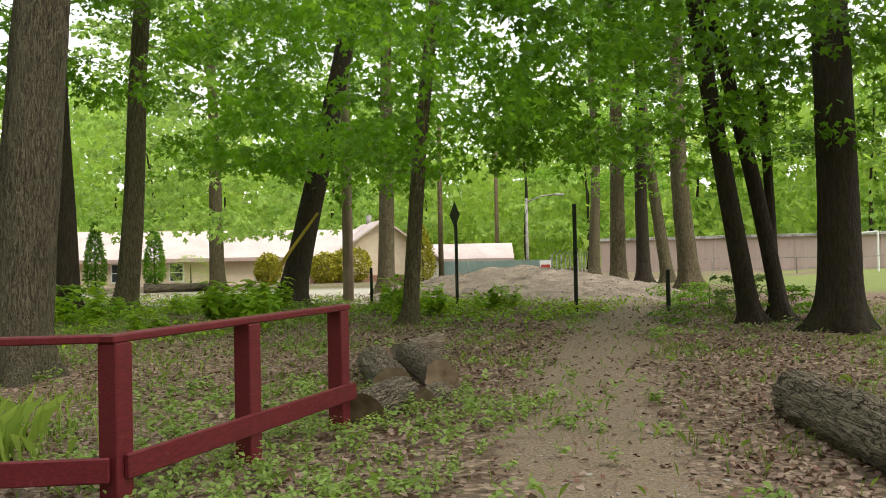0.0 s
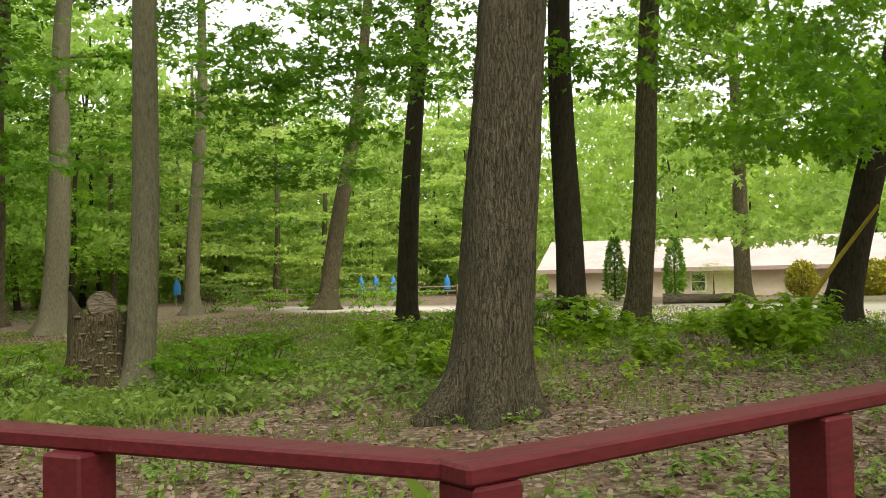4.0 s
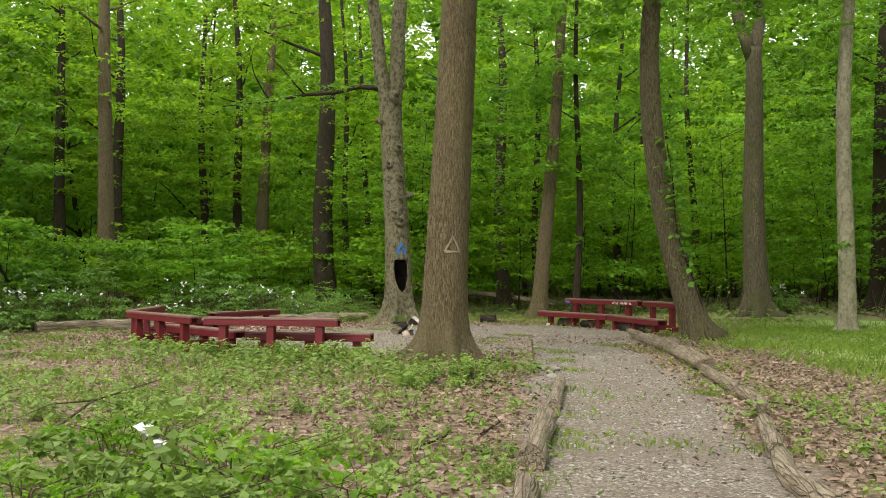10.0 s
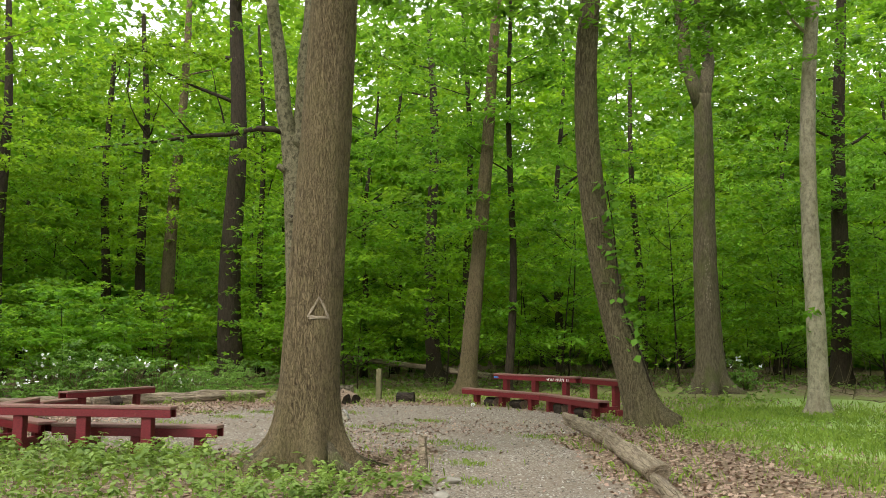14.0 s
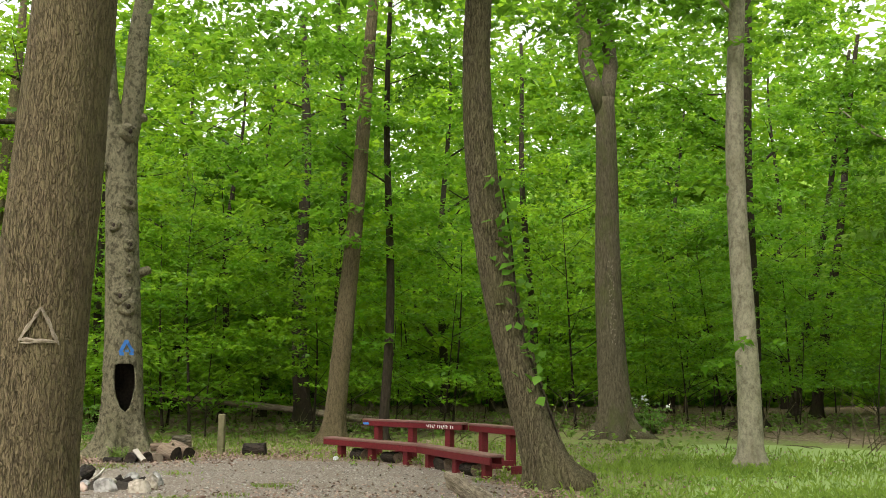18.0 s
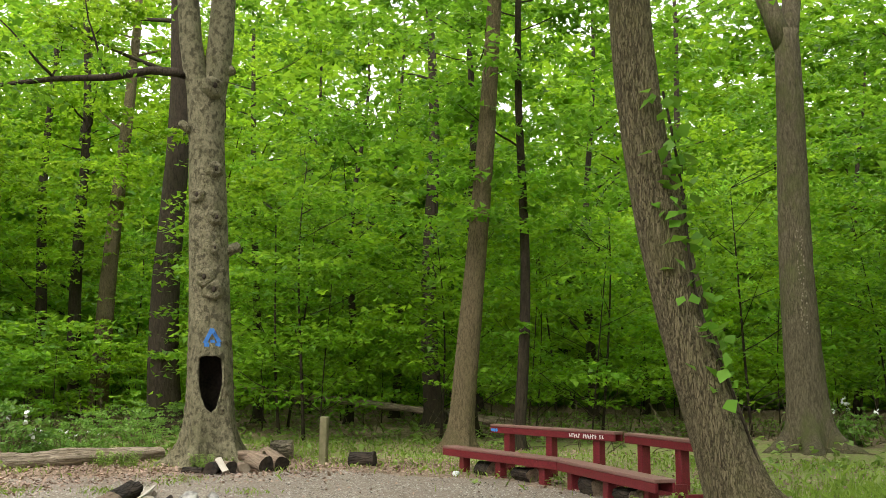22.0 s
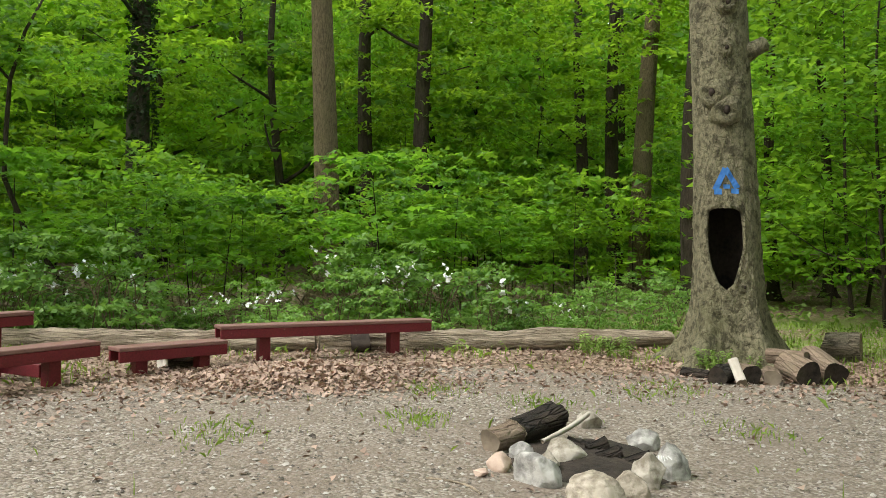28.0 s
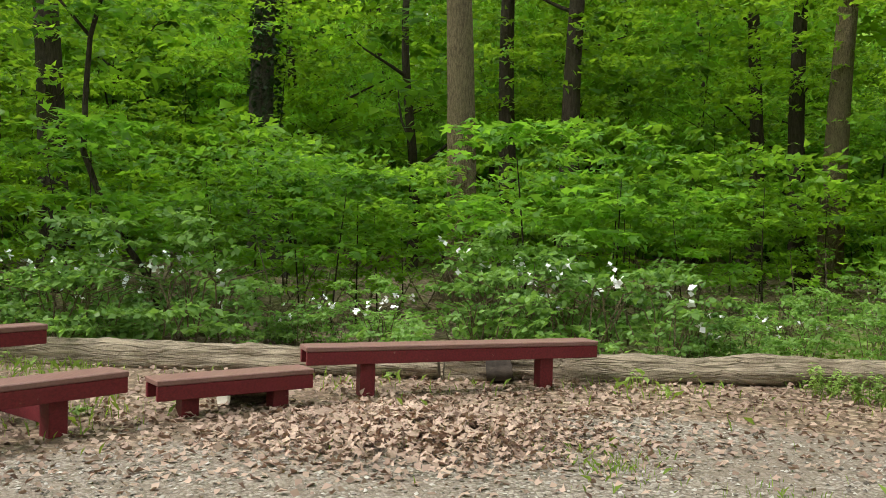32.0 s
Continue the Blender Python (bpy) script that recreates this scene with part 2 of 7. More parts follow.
STONE_A = plain_mat("pale_stone", (0.19, 0.165, 0.13), (0.44, 0.4, 0.35), 13, 0.85, 0, 0.04, tight=0.1)
STONE_C = plain_mat("sandy_stone", (0.22, 0.185, 0.145), (0.5, 0.44, 0.37), 16, 0.9, 0, 0.06, tight=0.1)
STONE_P = plain_mat("pinkish_stone", (0.32, 0.22, 0.17), (0.56, 0.44, 0.37), 12, 0.85, 0, 0.02)
STONE_B = plain_mat("grey_stone", (0.16, 0.152, 0.145), (0.45, 0.435, 0.415), 11, 0.85, 0, 0.04, tight=0.1)
STONE_D = plain_mat("dull_grey_stone", (0.13, 0.12, 0.105), (0.32, 0.3, 0.265), 11, 0.9, 0, 0.03)
METAL_GREEN = plain_mat("dark_green_post_paint", (0.012, 0.02, 0.014), (0.03, 0.042, 0.03), 12, 0.6, 0.2, 0.002)


# ---- ground heights ----
def smooth(a, b, v):
    q = min(1.0, max(0.0, (v - a) / (b - a)))
    return q * q * (3 - 2 * q)


def gz(x, y):
    u = 0.72 * x + 0.69 * y
    h = 0.3 * smooth(2, 18, u) * smooth(1, 7, x)
    h -= 0.1 * smooth(1.5, 7, y) * (1 - smooth(2, 8, x)) * 1.15
    h += 0.22 * smooth(25, 34, y) * smooth(-24, -12, x) * (1 - smooth(2, 8, x))
    h += 0.02 * noise.noise((x * 0.35, y * 0.35, 0.0)) + 0.008 * noise.noise((x * 1.7, y * 1.7, 3.0))
    return h


# ---- mesh helpers ----
def mesh_of(name, verts, faces, mat, smooth_faces=False):
    me = bpy.data.meshes.new(name)
    me.from_pydata([tuple(v) for v in verts], [], faces)
    me.materials.append(mat)
    if smooth_faces:
        me.polygons.foreach_set("use_smooth", [True] * len(me.polygons))
    me.update()
    return me


def part_mesh(name, me, parent=None, label=""):
    ob = new(name, me)
    if parent:
        ob.parent = parent
    if label:
        ob["label"] = label
    return ob


def part(name, bm, mat, parent=None, label="", smooth_faces=False):
    me = bpy.data.meshes.new(name)
    bm.to_mesh(me)
    bm.free()
    me.materials.append(mat)
    if smooth_faces:
        me.polygons.foreach_set("use_smooth", [True] * len(me.polygons))
    return part_mesh(name, me, parent, label)


def thing(name, m, label, category, group="", kind=""):
    ob = new(name)
    ob.matrix_world = m
    ob.empty_display_size = 0.2
    return tagged(ob, label, category, group, kind)


def box_bm(sx, sy, sz, m=None, bev=0.006):
    bm = bmesh.new()
    bmesh.ops.create_cube(bm, size=1.0, matrix=(m or Matrix()) @ Matrix.Diagonal((sx, sy, sz, 1)))
    if bev:
        bmesh.ops.bevel(bm, geom=bm.edges[:], offset=bev, segments=1, affect="EDGES")
    return bm


def tube(points, radii, seg=10, cap=True, wobble=0.0, seed=0, lobes=None):
    """A round skin along points. lobes(i, a) gives a factor on the radius."""
    rnd = random.Random(seed)
    verts, faces = [], []
    pts = [Vector(p) for p in points]
    ref = Vector((0.31, 0.95, 0.05)).normalized()
    for i, p in enumerate(pts):
        d = (pts[min(i + 1, len(pts) - 1)] - pts[max(i - 1, 0)]).normalized()
        if abs(d.dot(ref)) > 0.95:
            r0 = Vector((0.9, -0.2, 0.3)).normalized()
        else:
            r0 = ref
        u = d.cross(r0).normalized()
        v = d.cross(u)
        for k in range(seg):
            a = 2 * math.pi * k / seg
            r = radii[i] * (lobes(i, a) if lobes else 1.0)
            r *= 1 + wobble * rnd.uniform(-1, 1)
            verts.append(p + (u * math.cos(a) + v * math.sin(a)) * r)
    for i in range(len(pts) - 1):
        for k in range(seg):
            a, b = i * seg + k, i * seg + (k + 1) % seg
            faces.append((a, a + seg, b + seg, b))
    if cap:
        faces.append(tuple(range(seg)))
        faces.append(tuple(reversed(range((len(pts) - 1) * seg, len(pts) * seg))))
    return verts, faces


# ---- foliage ----
def leaf_quads(centres, length, width, tilt, rng, fold=0.12, hang=-0.25):
    """Folded leaf blades, four corners each, round the given stalk points."""
    n = len(centres)
    az = rng.uniform(0, 2 * np.pi, n)
    dip = rng.normal(hang, tilt, n)
    roll = rng.normal(0, tilt, n)
    L = length * rng.uniform(0.7, 1.25, n)
    W = width * rng.uniform(0.75, 1.2, n)
    d = np.stack([np.cos(az) * np.cos(dip), np.sin(az) * np.cos(dip), np.sin(dip)], 1)
    s0 = np.stack([-np.sin(az), np.cos(az), np.zeros(n)], 1)
    nrm = np.cross(d, s0)
    s = s0 * np.cos(roll)[:, None] + nrm * np.sin(roll)[:, None]
    up = np.cross(d, s)
    c = np.asarray(centres)
    v = np.empty((n, 4, 3))
    v[:, 0] = c
    v[:, 1] = c + d * (L * 0.45)[:, None] + s * (W * 0.5)[:, None] + up * (L * fold)[:, None]
    v[:, 2] = c + d * L[:, None]
    v[:, 3] = c + d * (L * 0.45)[:, None] - s * (W * 0.5)[:, None] + up * (L * fold)[:, None]
    return v.reshape(-1, 3)


def leaf_tris(centres, length, width, tilt, rng):
    """Small far leaves, three corners each."""
    q = leaf_quads(centres, length, width, tilt, rng, 0.0).reshape(-1, 4, 3)
    pick = np.empty((len(q), 3, 3))
    pick[:, 0] = q[:, 2]
    pick[:, 1] = q[:, 1] - (q[:, 2] - q[:, 0]) * 0.3
    pick[:, 2] = q[:, 3] - (q[:, 2] - q[:, 0]) * 0.3
    return pick.reshape(-1, 3)


def lobed_leaves(centres, size, tilt, rng, hang=-0.3):
    """Broad leaves with three pointed lobes, six corners each."""
    q = leaf_quads(centres, size, size, tilt, rng, 0.06, hang).reshape(-1, 4, 3)
    a, tip, l, r = q[:, 0], q[:, 2], q[:, 1], q[:, 3]
    mid = (l + r) / 2
    v = np.stack([a, l * 1.15 - mid * 0.15 + (tip - a) * 0.14, mid + (l - mid) * 0.36 + (tip - a) * 0.1, tip, mid + (r - mid) * 0.36 + (tip - a) * 0.1, r * 1.15 - mid * 0.15 + (tip - a) * 0.14], 1)
    return v.reshape(-1, 3)


def quad_mesh(name, verts, mat, corners=4):
    n = len(verts) // corners
    me = bpy.data.meshes.new(name)
    me.vertices.add(len(verts))
    me.vertices.foreach_set("co", np.ascontiguousarray(verts, dtype=np.float32).ravel())
    me.loops.add(n * corners)
    me.loops.foreach_set("vertex_index", np.arange(n * corners, dtype=np.int32))
    me.polygons.add(n)
    me.polygons.foreach_set("loop_start", np.arange(0, n * corners, corners, dtype=np.int32))
    me.materials.append(mat)
    me.update(calc_edges=True)
    return me


def spray_points(rng, c, r, n, thick=0.08, droop=0.2):
    """Stalk points of one flat spray of twigs round c."""
    k = max(4, n // 14)
    a = rng.uniform(0, 2 * np.pi, k)
    rad = r * np.sqrt(rng.uniform(0.02, 1, k))
    knots = np.stack([np.cos(a) * rad, np.sin(a) * rad, -droop * rad * rad / r + rng.normal(0, 0.6 * thick * r, k)], 1)
    pick = rng.integers(0, k, n)
    p = knots[pick] + rng.normal(0, 0.17 * r, (n, 3)) * (1, 1, 0.14)
    return p + np.asarray(c)


def crown_points(rng, lo, hi, radius, sprays, per, spray_r, shape="tall"):
    """Stalk points of a whole crown between two heights, made of uneven layered sprays."""
    out = []
    for i in range(sprays):
        h = rng.uniform(0, 1)
        env = (0.55 + 0.45 * math.sin(math.pi * min(1, h * 0.9 + 0.1))) if shape == "tall" else math.sqrt(max(0.05, 1 - (2 * h - 1) ** 2))
        a = rng.uniform(0, 2 * np.pi)
        rr = radius * env * math.sqrt(rng.uniform(0.03, 1))
        c = (rr * math.cos(a), rr * math.sin(a), lo + (hi - lo) * h)
        out.append(spray_points(rng, c, spray_r * rng.uniform(0.6, 1.3), int(per * rng.uniform(0.6, 1.4))))
    return np.concatenate(out)


# ---- trunks ----
def trunk_mesh(h, d, lean, seed, mat, flare=0.7, seg=16, sway=0.08, curve=None, top=0.35, step=0.35, ridged=0.0):
    rnd = random.Random(seed)
    ph = [rnd.uniform(0, 6.28) for _ in range(4)]
    pts, rad = [], []
    z = -0.15
    while z < h:
        q = max(z, 0) / h
        off = Vector((lean[0] * z, lean[1] * z, z))
        off += Vector((math.sin(z * 0.55 + ph[0]) - math.sin(ph[0]), math.sin(z * 0.47 + ph[1]) - math.sin(ph[1]), 0)) * sway
        if curve:
            off += Vector((curve[0], curve[1], 0)) * (max(z, 0) ** 2)
        pts.append(off)
        rad.append(d / 2 * (1 - (1 - top) * q ** 0.9) * (1 + flare * math.exp(-max(z, 0) / (0.42 * max(d, 0.3)))))
        z += 0.12 if z < 0.9 else step
    nl = rnd.choice((4, 5, 6))

    def lobes(i, a):
        zz = pts[i].z
        k = flare * 0.45 * math.exp(-max(zz, 0) / (0.4 * max(d, 0.3)))
        return 1 + k * math.sin(nl * a + ph[2]) + 0.025 * math.sin(3 * a + ph[3] + zz * 0.8) + 0.02 * noise.noise((math.cos(a) * 2.5, math.sin(a) * 2.5, zz * 1.3 + seed)) + (ridged * abs(noise.noise((math.cos(a) * 9, math.sin(a) * 9, zz * 1.6 + seed))) if ridged else 0)

    v, f = tube(pts, rad, seg, True, 0.012, seed, lobes)
    return mesh_of("trunk", v, f, mat, True), pts, rad


def limb_path(rnd, start, direction, length, rise=0.15, n=7):
    p = Vector(start)
    d = Vector(direction).normalized()
    pts = [p.copy()]
    for i in range(n):
        d = (d + Vector((rnd.uniform(-0.22, 0.22), rnd.uniform(-0.22, 0.22), rise * rnd.uniform(-0.5, 1.0)))).normalized()
        p = p + d * length / n
        pts.append(p.copy())
    return pts


def tree(x, y, d, lean=(0, 0), bark="greybrown", h=17.0, label="", seed=1, crown=(7.0, 16.0, 4.0), sprays=34, per=85,
         leaf=0.27, leaf_material=None, curve=None, sway=0.08, flare=0.7, limbs=5, seg=16, fork=None, spray_r=1.3, low=(), ridged=0.0, fine=True, hang=-0.3):
    """One tree. crown: low and high edge and radius; low: extra hanging sprays as (dx, dy, z, radius)."""
    # western trees take the brightened leaf colour in place of light
    leaf_material = leaf_material or (LEAF_LIFTED if x < -25 else LEAF)
    rng = np.random.default_rng(seed)
    rnd = random.Random(seed)
    t = thing("tree", pose(x, y, gz(x, y)), label or "tall forest tree with brown furrowed bark", "tree", "forest trees")
    me, pts, rad = trunk_mesh(fork or h, d, lean, seed, BARK[bark], flare, seg, sway, curve, 0.6 if fork else 0.35, 0.16 if ridged else 0.35, ridged)
    part_mesh("trunk", me, t)
    ends = []
    if fork:
        for sgn in (1, -1):
            lp = limb_path(rnd, pts[-1] - Vector((0, 0, 0.5)), (sgn * 0.075 + lean[0], sgn * 0.06 + lean[1], 1), h - fork, 0.1, 10)
            lr = [rad[-1] * 0.9 * (1 - 0.55 * i / 10) for i in range(11)]
            v, f = tube(lp, lr, 12)
            part_mesh("limb", mesh_of("limb", v, f, BARK[bark], True), t)
            ends += lp[3:]
    for i in range(limbs):
        zi = rnd.uniform(0.55, 0.95) * len(pts)
        k = min(int(zi), len(pts) - 1)
        a = rnd.uniform(0, 6.28)
        lp = limb_path(rnd, pts[k], (math.cos(a), math.sin(a), 0.35), rnd.uniform(1.8, 4.2) * (1.5 if hang < -0.5 else 1.0), -0.05 if hang < -0.5 else 0.15)
        lr = [max(0.012, rad[k] * 0.3 * (1 - 0.85 * j / 7)) for j in range(8)]
        v, f = tube(lp, lr, 6)
        part_mesh("limb", mesh_of("limb", v, f, BARK[bark], True), t)
        ends += lp[4:]
    k = 2 if fine else 1
    pc = crown_points(rng, crown[0], crown[1], crown[2], sprays, k * per, spray_r)
    if hang < -0.5:
        pc[:, 2] += rng.normal(0, 0.13, len(pc))
    if x < -14:
        pc = pc[(pc[:, 2] < 0.5 * (crown[0] + crown[1])) | (rng.uniform(0, 1, len(pc)) < (0.25 if x < -25 else 0.4))]
    pc[:, 0] += lean[0] * pc[:, 2] + (curve[0] * pc[:, 2] ** 2 if curve else 0)
    pc[:, 1] += lean[1] * pc[:, 2] + (curve[1] * pc[:, 2] ** 2 if curve else 0)
    more = [spray_points(rng, tuple(e), 0.8, 45 * k) for e in ends]
    more += [spray_points(rng, (a, b, c), r, int(150 * r)) for a, b, c, r in low]
    if x < -5 and not ridged:
        for _ in range(6):
            z, a = rnd.uniform(1.8, 8.0), rnd.uniform(0, 6.28)
            more.append(spray_points(rng, (lean[0] * z + 0.4 * math.cos(a), lean[1] * z + 0.4 * math.sin(a), z), 0.45, 26))
    pc = np.concatenate([pc] + more)
    if fine:
        cm = quad_mesh("crown", leaf_tris(pc, leaf * 0.72, leaf * 0.55, 0.42, rng), leaf_material, 3)
    else:
        cm = quad_mesh("crown", lobed_leaves(pc, leaf, 0.42, rng, hang), leaf_material, 6)
    part_mesh("crown", cm, t)
    return t


# ---- ground sheet ----
PATH_LINE = np.array([(30, 9.5), (20, 5.6), (14.2, 3.76), (8.2, 1.56), (4.8, 0.0), (2.2, -1.3), (0.5, -0.9), (0.1, 0.9), (-0.8, 3.0), (-2.2, 5.2), (-3.7, 7.6), (-5.0, 9.75), (-6.4, 11.7), (-8.7, 14.5), (-12.2, 18.6)])
FIRE = (-16.6, 18.9)


def line_dist(px, py, line):
    best = np.full(px.shape, 1e9)
    for (ax, ay), (bx, by) in zip(line[:-1], line[1:]):
        dx, dy = bx - ax, by - ay
        q = np.clip(((px - ax) * dx + (py - ay) * dy) / (dx * dx + dy * dy), 0, 1)
        best = np.minimum(best, np.hypot(px - ax - q * dx, py - ay - q * dy))
    return best


def sstep(a, b, v):
    q = np.clip((v - a) / (b - a), 0, 1)
    return q * q * (3 - 2 * q)


def gravel_mask(px, py):
    d = line_dist(px, py, PATH_LINE)
    wob = 0.22 * np.sin(px * 1.9 + py * 0.7) * np.sin(py * 1.3 - px * 0.4)
    path = 1 - sstep(0.75, 1.35, d + wob + 0.4 * sstep(0.2, 2.0, px))
    r = np.hypot((px - FIRE[0]) * 1.05, py - FIRE[1])
    path *= 1 - 0.2 * sstep(0.2, 2.0, px)
    clear = 1 - sstep(4.6, 6.0, r + 2 * wob)
    return np.maximum(path, clear)


def lot_mask(px, py):
    """The pale open lot in front of the low house."""
    u = 0.72 * px + 0.69 * py
    return sstep(18, 20, u) * sstep(8, 11, px) * (1 - sstep(33, 38, u)) * sstep(11, 13, py)


def litter_mask(px, py):
    """Where dry leaves lie thick: beside the path and along the outer side of the clearing."""
    d = line_dist(px, py, PATH_LINE)
    beside = sstep(0.7, 1.2, d) * (1 - sstep(2.2, 4.5, d))
    r = np.hypot(px - FIRE[0], py - FIRE[1])
    west = sstep(2.7, 4.6, r) * (1 - sstep(7.0, 8.5, r)) * sstep(-17.5, -20, px)
    mulch = 0.8 * sstep(20, 23, py + 4 * sstep(1, 3, px) - 4) * (1 - sstep(31, 34, py)) * sstep(-6, -2, px) * (1 - sstep(9, 13, px))
    return np.maximum(np.maximum(0.75 * beside, west), mulch)


fx = np.concatenate([-np.geomspace(420, 48, 16), np.arange(-46, 36, 0.45), np.geomspace(37, 600, 18)])
fy = np.concatenate([-np.geomspace(400, 15, 14), np.arange(-13, 48, 0.45), np.geomspace(49, 600, 18)])
GX, GY = np.meshgrid(fx, fy)
GZ = np.array([gz(a, b) for a, b in zip(GX.ravel(), GY.ravel())]).reshape(GX.shape)
nx, ny = len(fx), len(fy)


def ground_z(px, py):
    i = np.clip(np.searchsorted(fx, px) - 1, 0, nx - 2)
    j = np.clip(np.searchsorted(fy, py) - 1, 0, ny - 2)
    u = (px - fx[i]) / (fx[i + 1] - fx[i])
    v = (py - fy[j]) / (fy[j + 1] - fy[j])
    return (GZ[j, i] * (1 - u) + GZ[j, i + 1] * u) * (1 - v) + (GZ[j + 1, i] * (1 - u) + GZ[j + 1, i + 1] * u) * v


def ground_mat():
    m, nt, b = material("forest_ground", 0.95)

    def attr(n):
        a = nt.nodes.new("ShaderNodeAttribute")
        a.attribute_name = n
        return a.outputs["Fac"]

    fine = noise_node(nt, 38, 6, (1, 1, 1), 0.7)
    mid = noise_node(nt, 5.5, 5, (1, 1, 1), 0.65)
    big = noise_node(nt, 0.5, 4)
    stone = nt.nodes.new("ShaderNodeTexVoronoi")
    stone.inputs["Scale"].default_value = 42
    tc = nt.nodes.new("ShaderNodeTexCoord")
    nt.links.new(tc.outputs["Object"], stone.inputs["Vector"])
    hue = nt.nodes.new("ShaderNodeSeparateColor")
    nt.links.new(stone.outputs["Color"], hue.inputs[0])
    gravel = ramp(nt, hue.outputs[0], [(0.0, (0.117, 0.096, 0.076)), (0.45, (0.27, 0.23, 0.19)), (1.0, (0.47, 0.43, 0.38))])
    gravel = mix(nt, ramp(nt, stone.outputs["Distance"], [(0.42, (0, 0, 0)), (0.75, (0.55, 0.55, 0.55))]), gravel, (0.075, 0.06, 0.048))
    gravel = mix(nt, mathn(nt, "MULTIPLY", mid, 0.5), gravel, (0.185, 0.143, 0.115))
    trod = ramp(nt, noise_node(nt, 0.8, 5, (1, 1, 1), 0.7), [(0.42, (0, 0, 0)), (0.62, (0.75, 0.75, 0.75))])
    gravel = mix(nt, trod, gravel, ramp(nt, fine, [(0.3, (0.13, 0.1, 0.08)), (0.7, (0.27, 0.22, 0.18))]))
    # matted dry leaves: each cell one leaf, with a dark rim
    wob = nt.nodes.new("ShaderNodeTexNoise")
    wob.inputs["Scale"].default_value = 9
    nt.links.new(tc.outputs["Object"], wob.inputs["Vector"])
    push = nt.nodes.new("ShaderNodeVectorMath")
    push.operation = "MULTIPLY_ADD"
    push.inputs[1].default_value = (0.12, 0.12, 0.0)
    nt.links.new(wob.outputs["Color"], push.inputs[0])
    nt.links.new(tc.outputs["Object"], push.inputs[2])
    leafy = nt.nodes.new("ShaderNodeTexVoronoi")
    leafy.inputs["Scale"].default_value = 15
    nt.links.new(push.outputs[0], leafy.inputs["Vector"])
    lhue = nt.nodes.new("ShaderNodeSeparateColor")
    nt.links.new(leafy.outputs["Color"], lhue.inputs[0])
    soil = ramp(nt, lhue.outputs[0], [(0.0, (0.1, 0.062, 0.042)), (0.3, (0.2, 0.135, 0.095)), (0.65, (0.3, 0.215, 0.155)), (1.0, (0.46, 0.36, 0.275))])
    soil = mix(nt, ramp(nt, leafy.outputs["Distance"], [(0.38, (0, 0, 0)), (0.72, (0.85, 0.85, 0.85))]), soil, (0.06, 0.042, 0.03))
    soil = mix(nt, mathn(nt, "MULTIPLY", fine, 0.5), soil, (0.25, 0.185, 0.13))
    moss = ramp(nt, fine, [(0.25, (0.1, 0.145, 0.03)), (0.75, (0.3, 0.36, 0.11))])
    lawn = mathn(nt, "ADD", attr("green"), mathn(nt, "MULTIPLY_ADD", mid, 1.1, -0.62))
    moss = mix(nt, ramp(nt, attr("green"), [(0.95, (0, 0, 0)), (1.15, (1, 1, 1))]), moss, (0.3, 0.4, 0.14))
    gravel = mix(nt, mathn(nt, "MULTIPLY", attr("earth"), 0.8), gravel, ramp(nt, fine, [(0.3, (0.13, 0.09, 0.058)), (0.7, (0.38, 0.29, 0.2))]))
    base = mix(nt, ramp(nt, mathn(nt, "ADD", lawn, mathn(nt, "MULTIPLY_ADD", big, 0.8, -0.4)), [(0.4, (0, 0, 0)), (0.78, (1, 1, 1))]), soil, moss)
    edge = mathn(nt, "MULTIPLY_ADD", mathn(nt, "SUBTRACT", mid, 0.5), 0.9, attr("gravel"))
    col = mix(nt, ramp(nt, edge, [(0.38, (0, 0, 0)), (0.62, (1, 1, 1))]), base, gravel)
    col = mix(nt, attr("lot"), col, ramp(nt, fine, [(0.3, (0.55, 0.5, 0.43)), (0.7, (0.75, 0.7, 0.62))]))
    nt.links.new(col, b.inputs["Base Color"])
    hgt = mathn(nt, "MULTIPLY_ADD", stone.outputs["Distance"], -0.6, mathn(nt, "MULTIPLY_ADD", leafy.outputs["Distance"], -0.5, fine))
    bump(nt, b, hgt, 0.8, 0.02)
    return m


def green_mask(px, py):
    """Where the ground is grown over by grass and moss."""
    g = 0.45 * np.ones(px.shape)
    g += 0.42 * sstep(2.2, 5.0, line_dist(px, py, PATH_LINE)) * sstep(10, 14, py) * sstep(-11, -7, px - 0.35 * (20 - py)) * (1 - sstep(30, 33, py))
    g += 0.2 * (1 - sstep(-4, 6, py)) * (1 - sstep(1, 6, px))
    g += 0.7 * sstep(23, 27, px) * (1 - sstep(10, 14, py))
    r = np.hypot(px - FIRE[0], py - FIRE[1])
    g += 0.3 * sstep(5.6, 7.2, r) * (1 - sstep(13, 17, r)) * sstep(19, 21, py)
    g -= 0.5 * litter_mask(px, py) + 0.6 * (1 - sstep(0.8, 1.8, line_dist(px, py, PATH_LINE)))
    g -= 0.3 * sstep(30, 36, np.hypot(px + 12, py - 14))
    patch = np.sin(px * 1.3 + 0.9 * np.sin(py * 0.8)) * np.sin(py * 1.1 + 0.7 * np.sin(px * 0.9) + 1)
    g -= 0.4 * sstep(0.1, 0.6, patch) * sstep(7, 9, py) * (1 - sstep(18, 22, py)) * sstep(-9, -6, px)
    return g


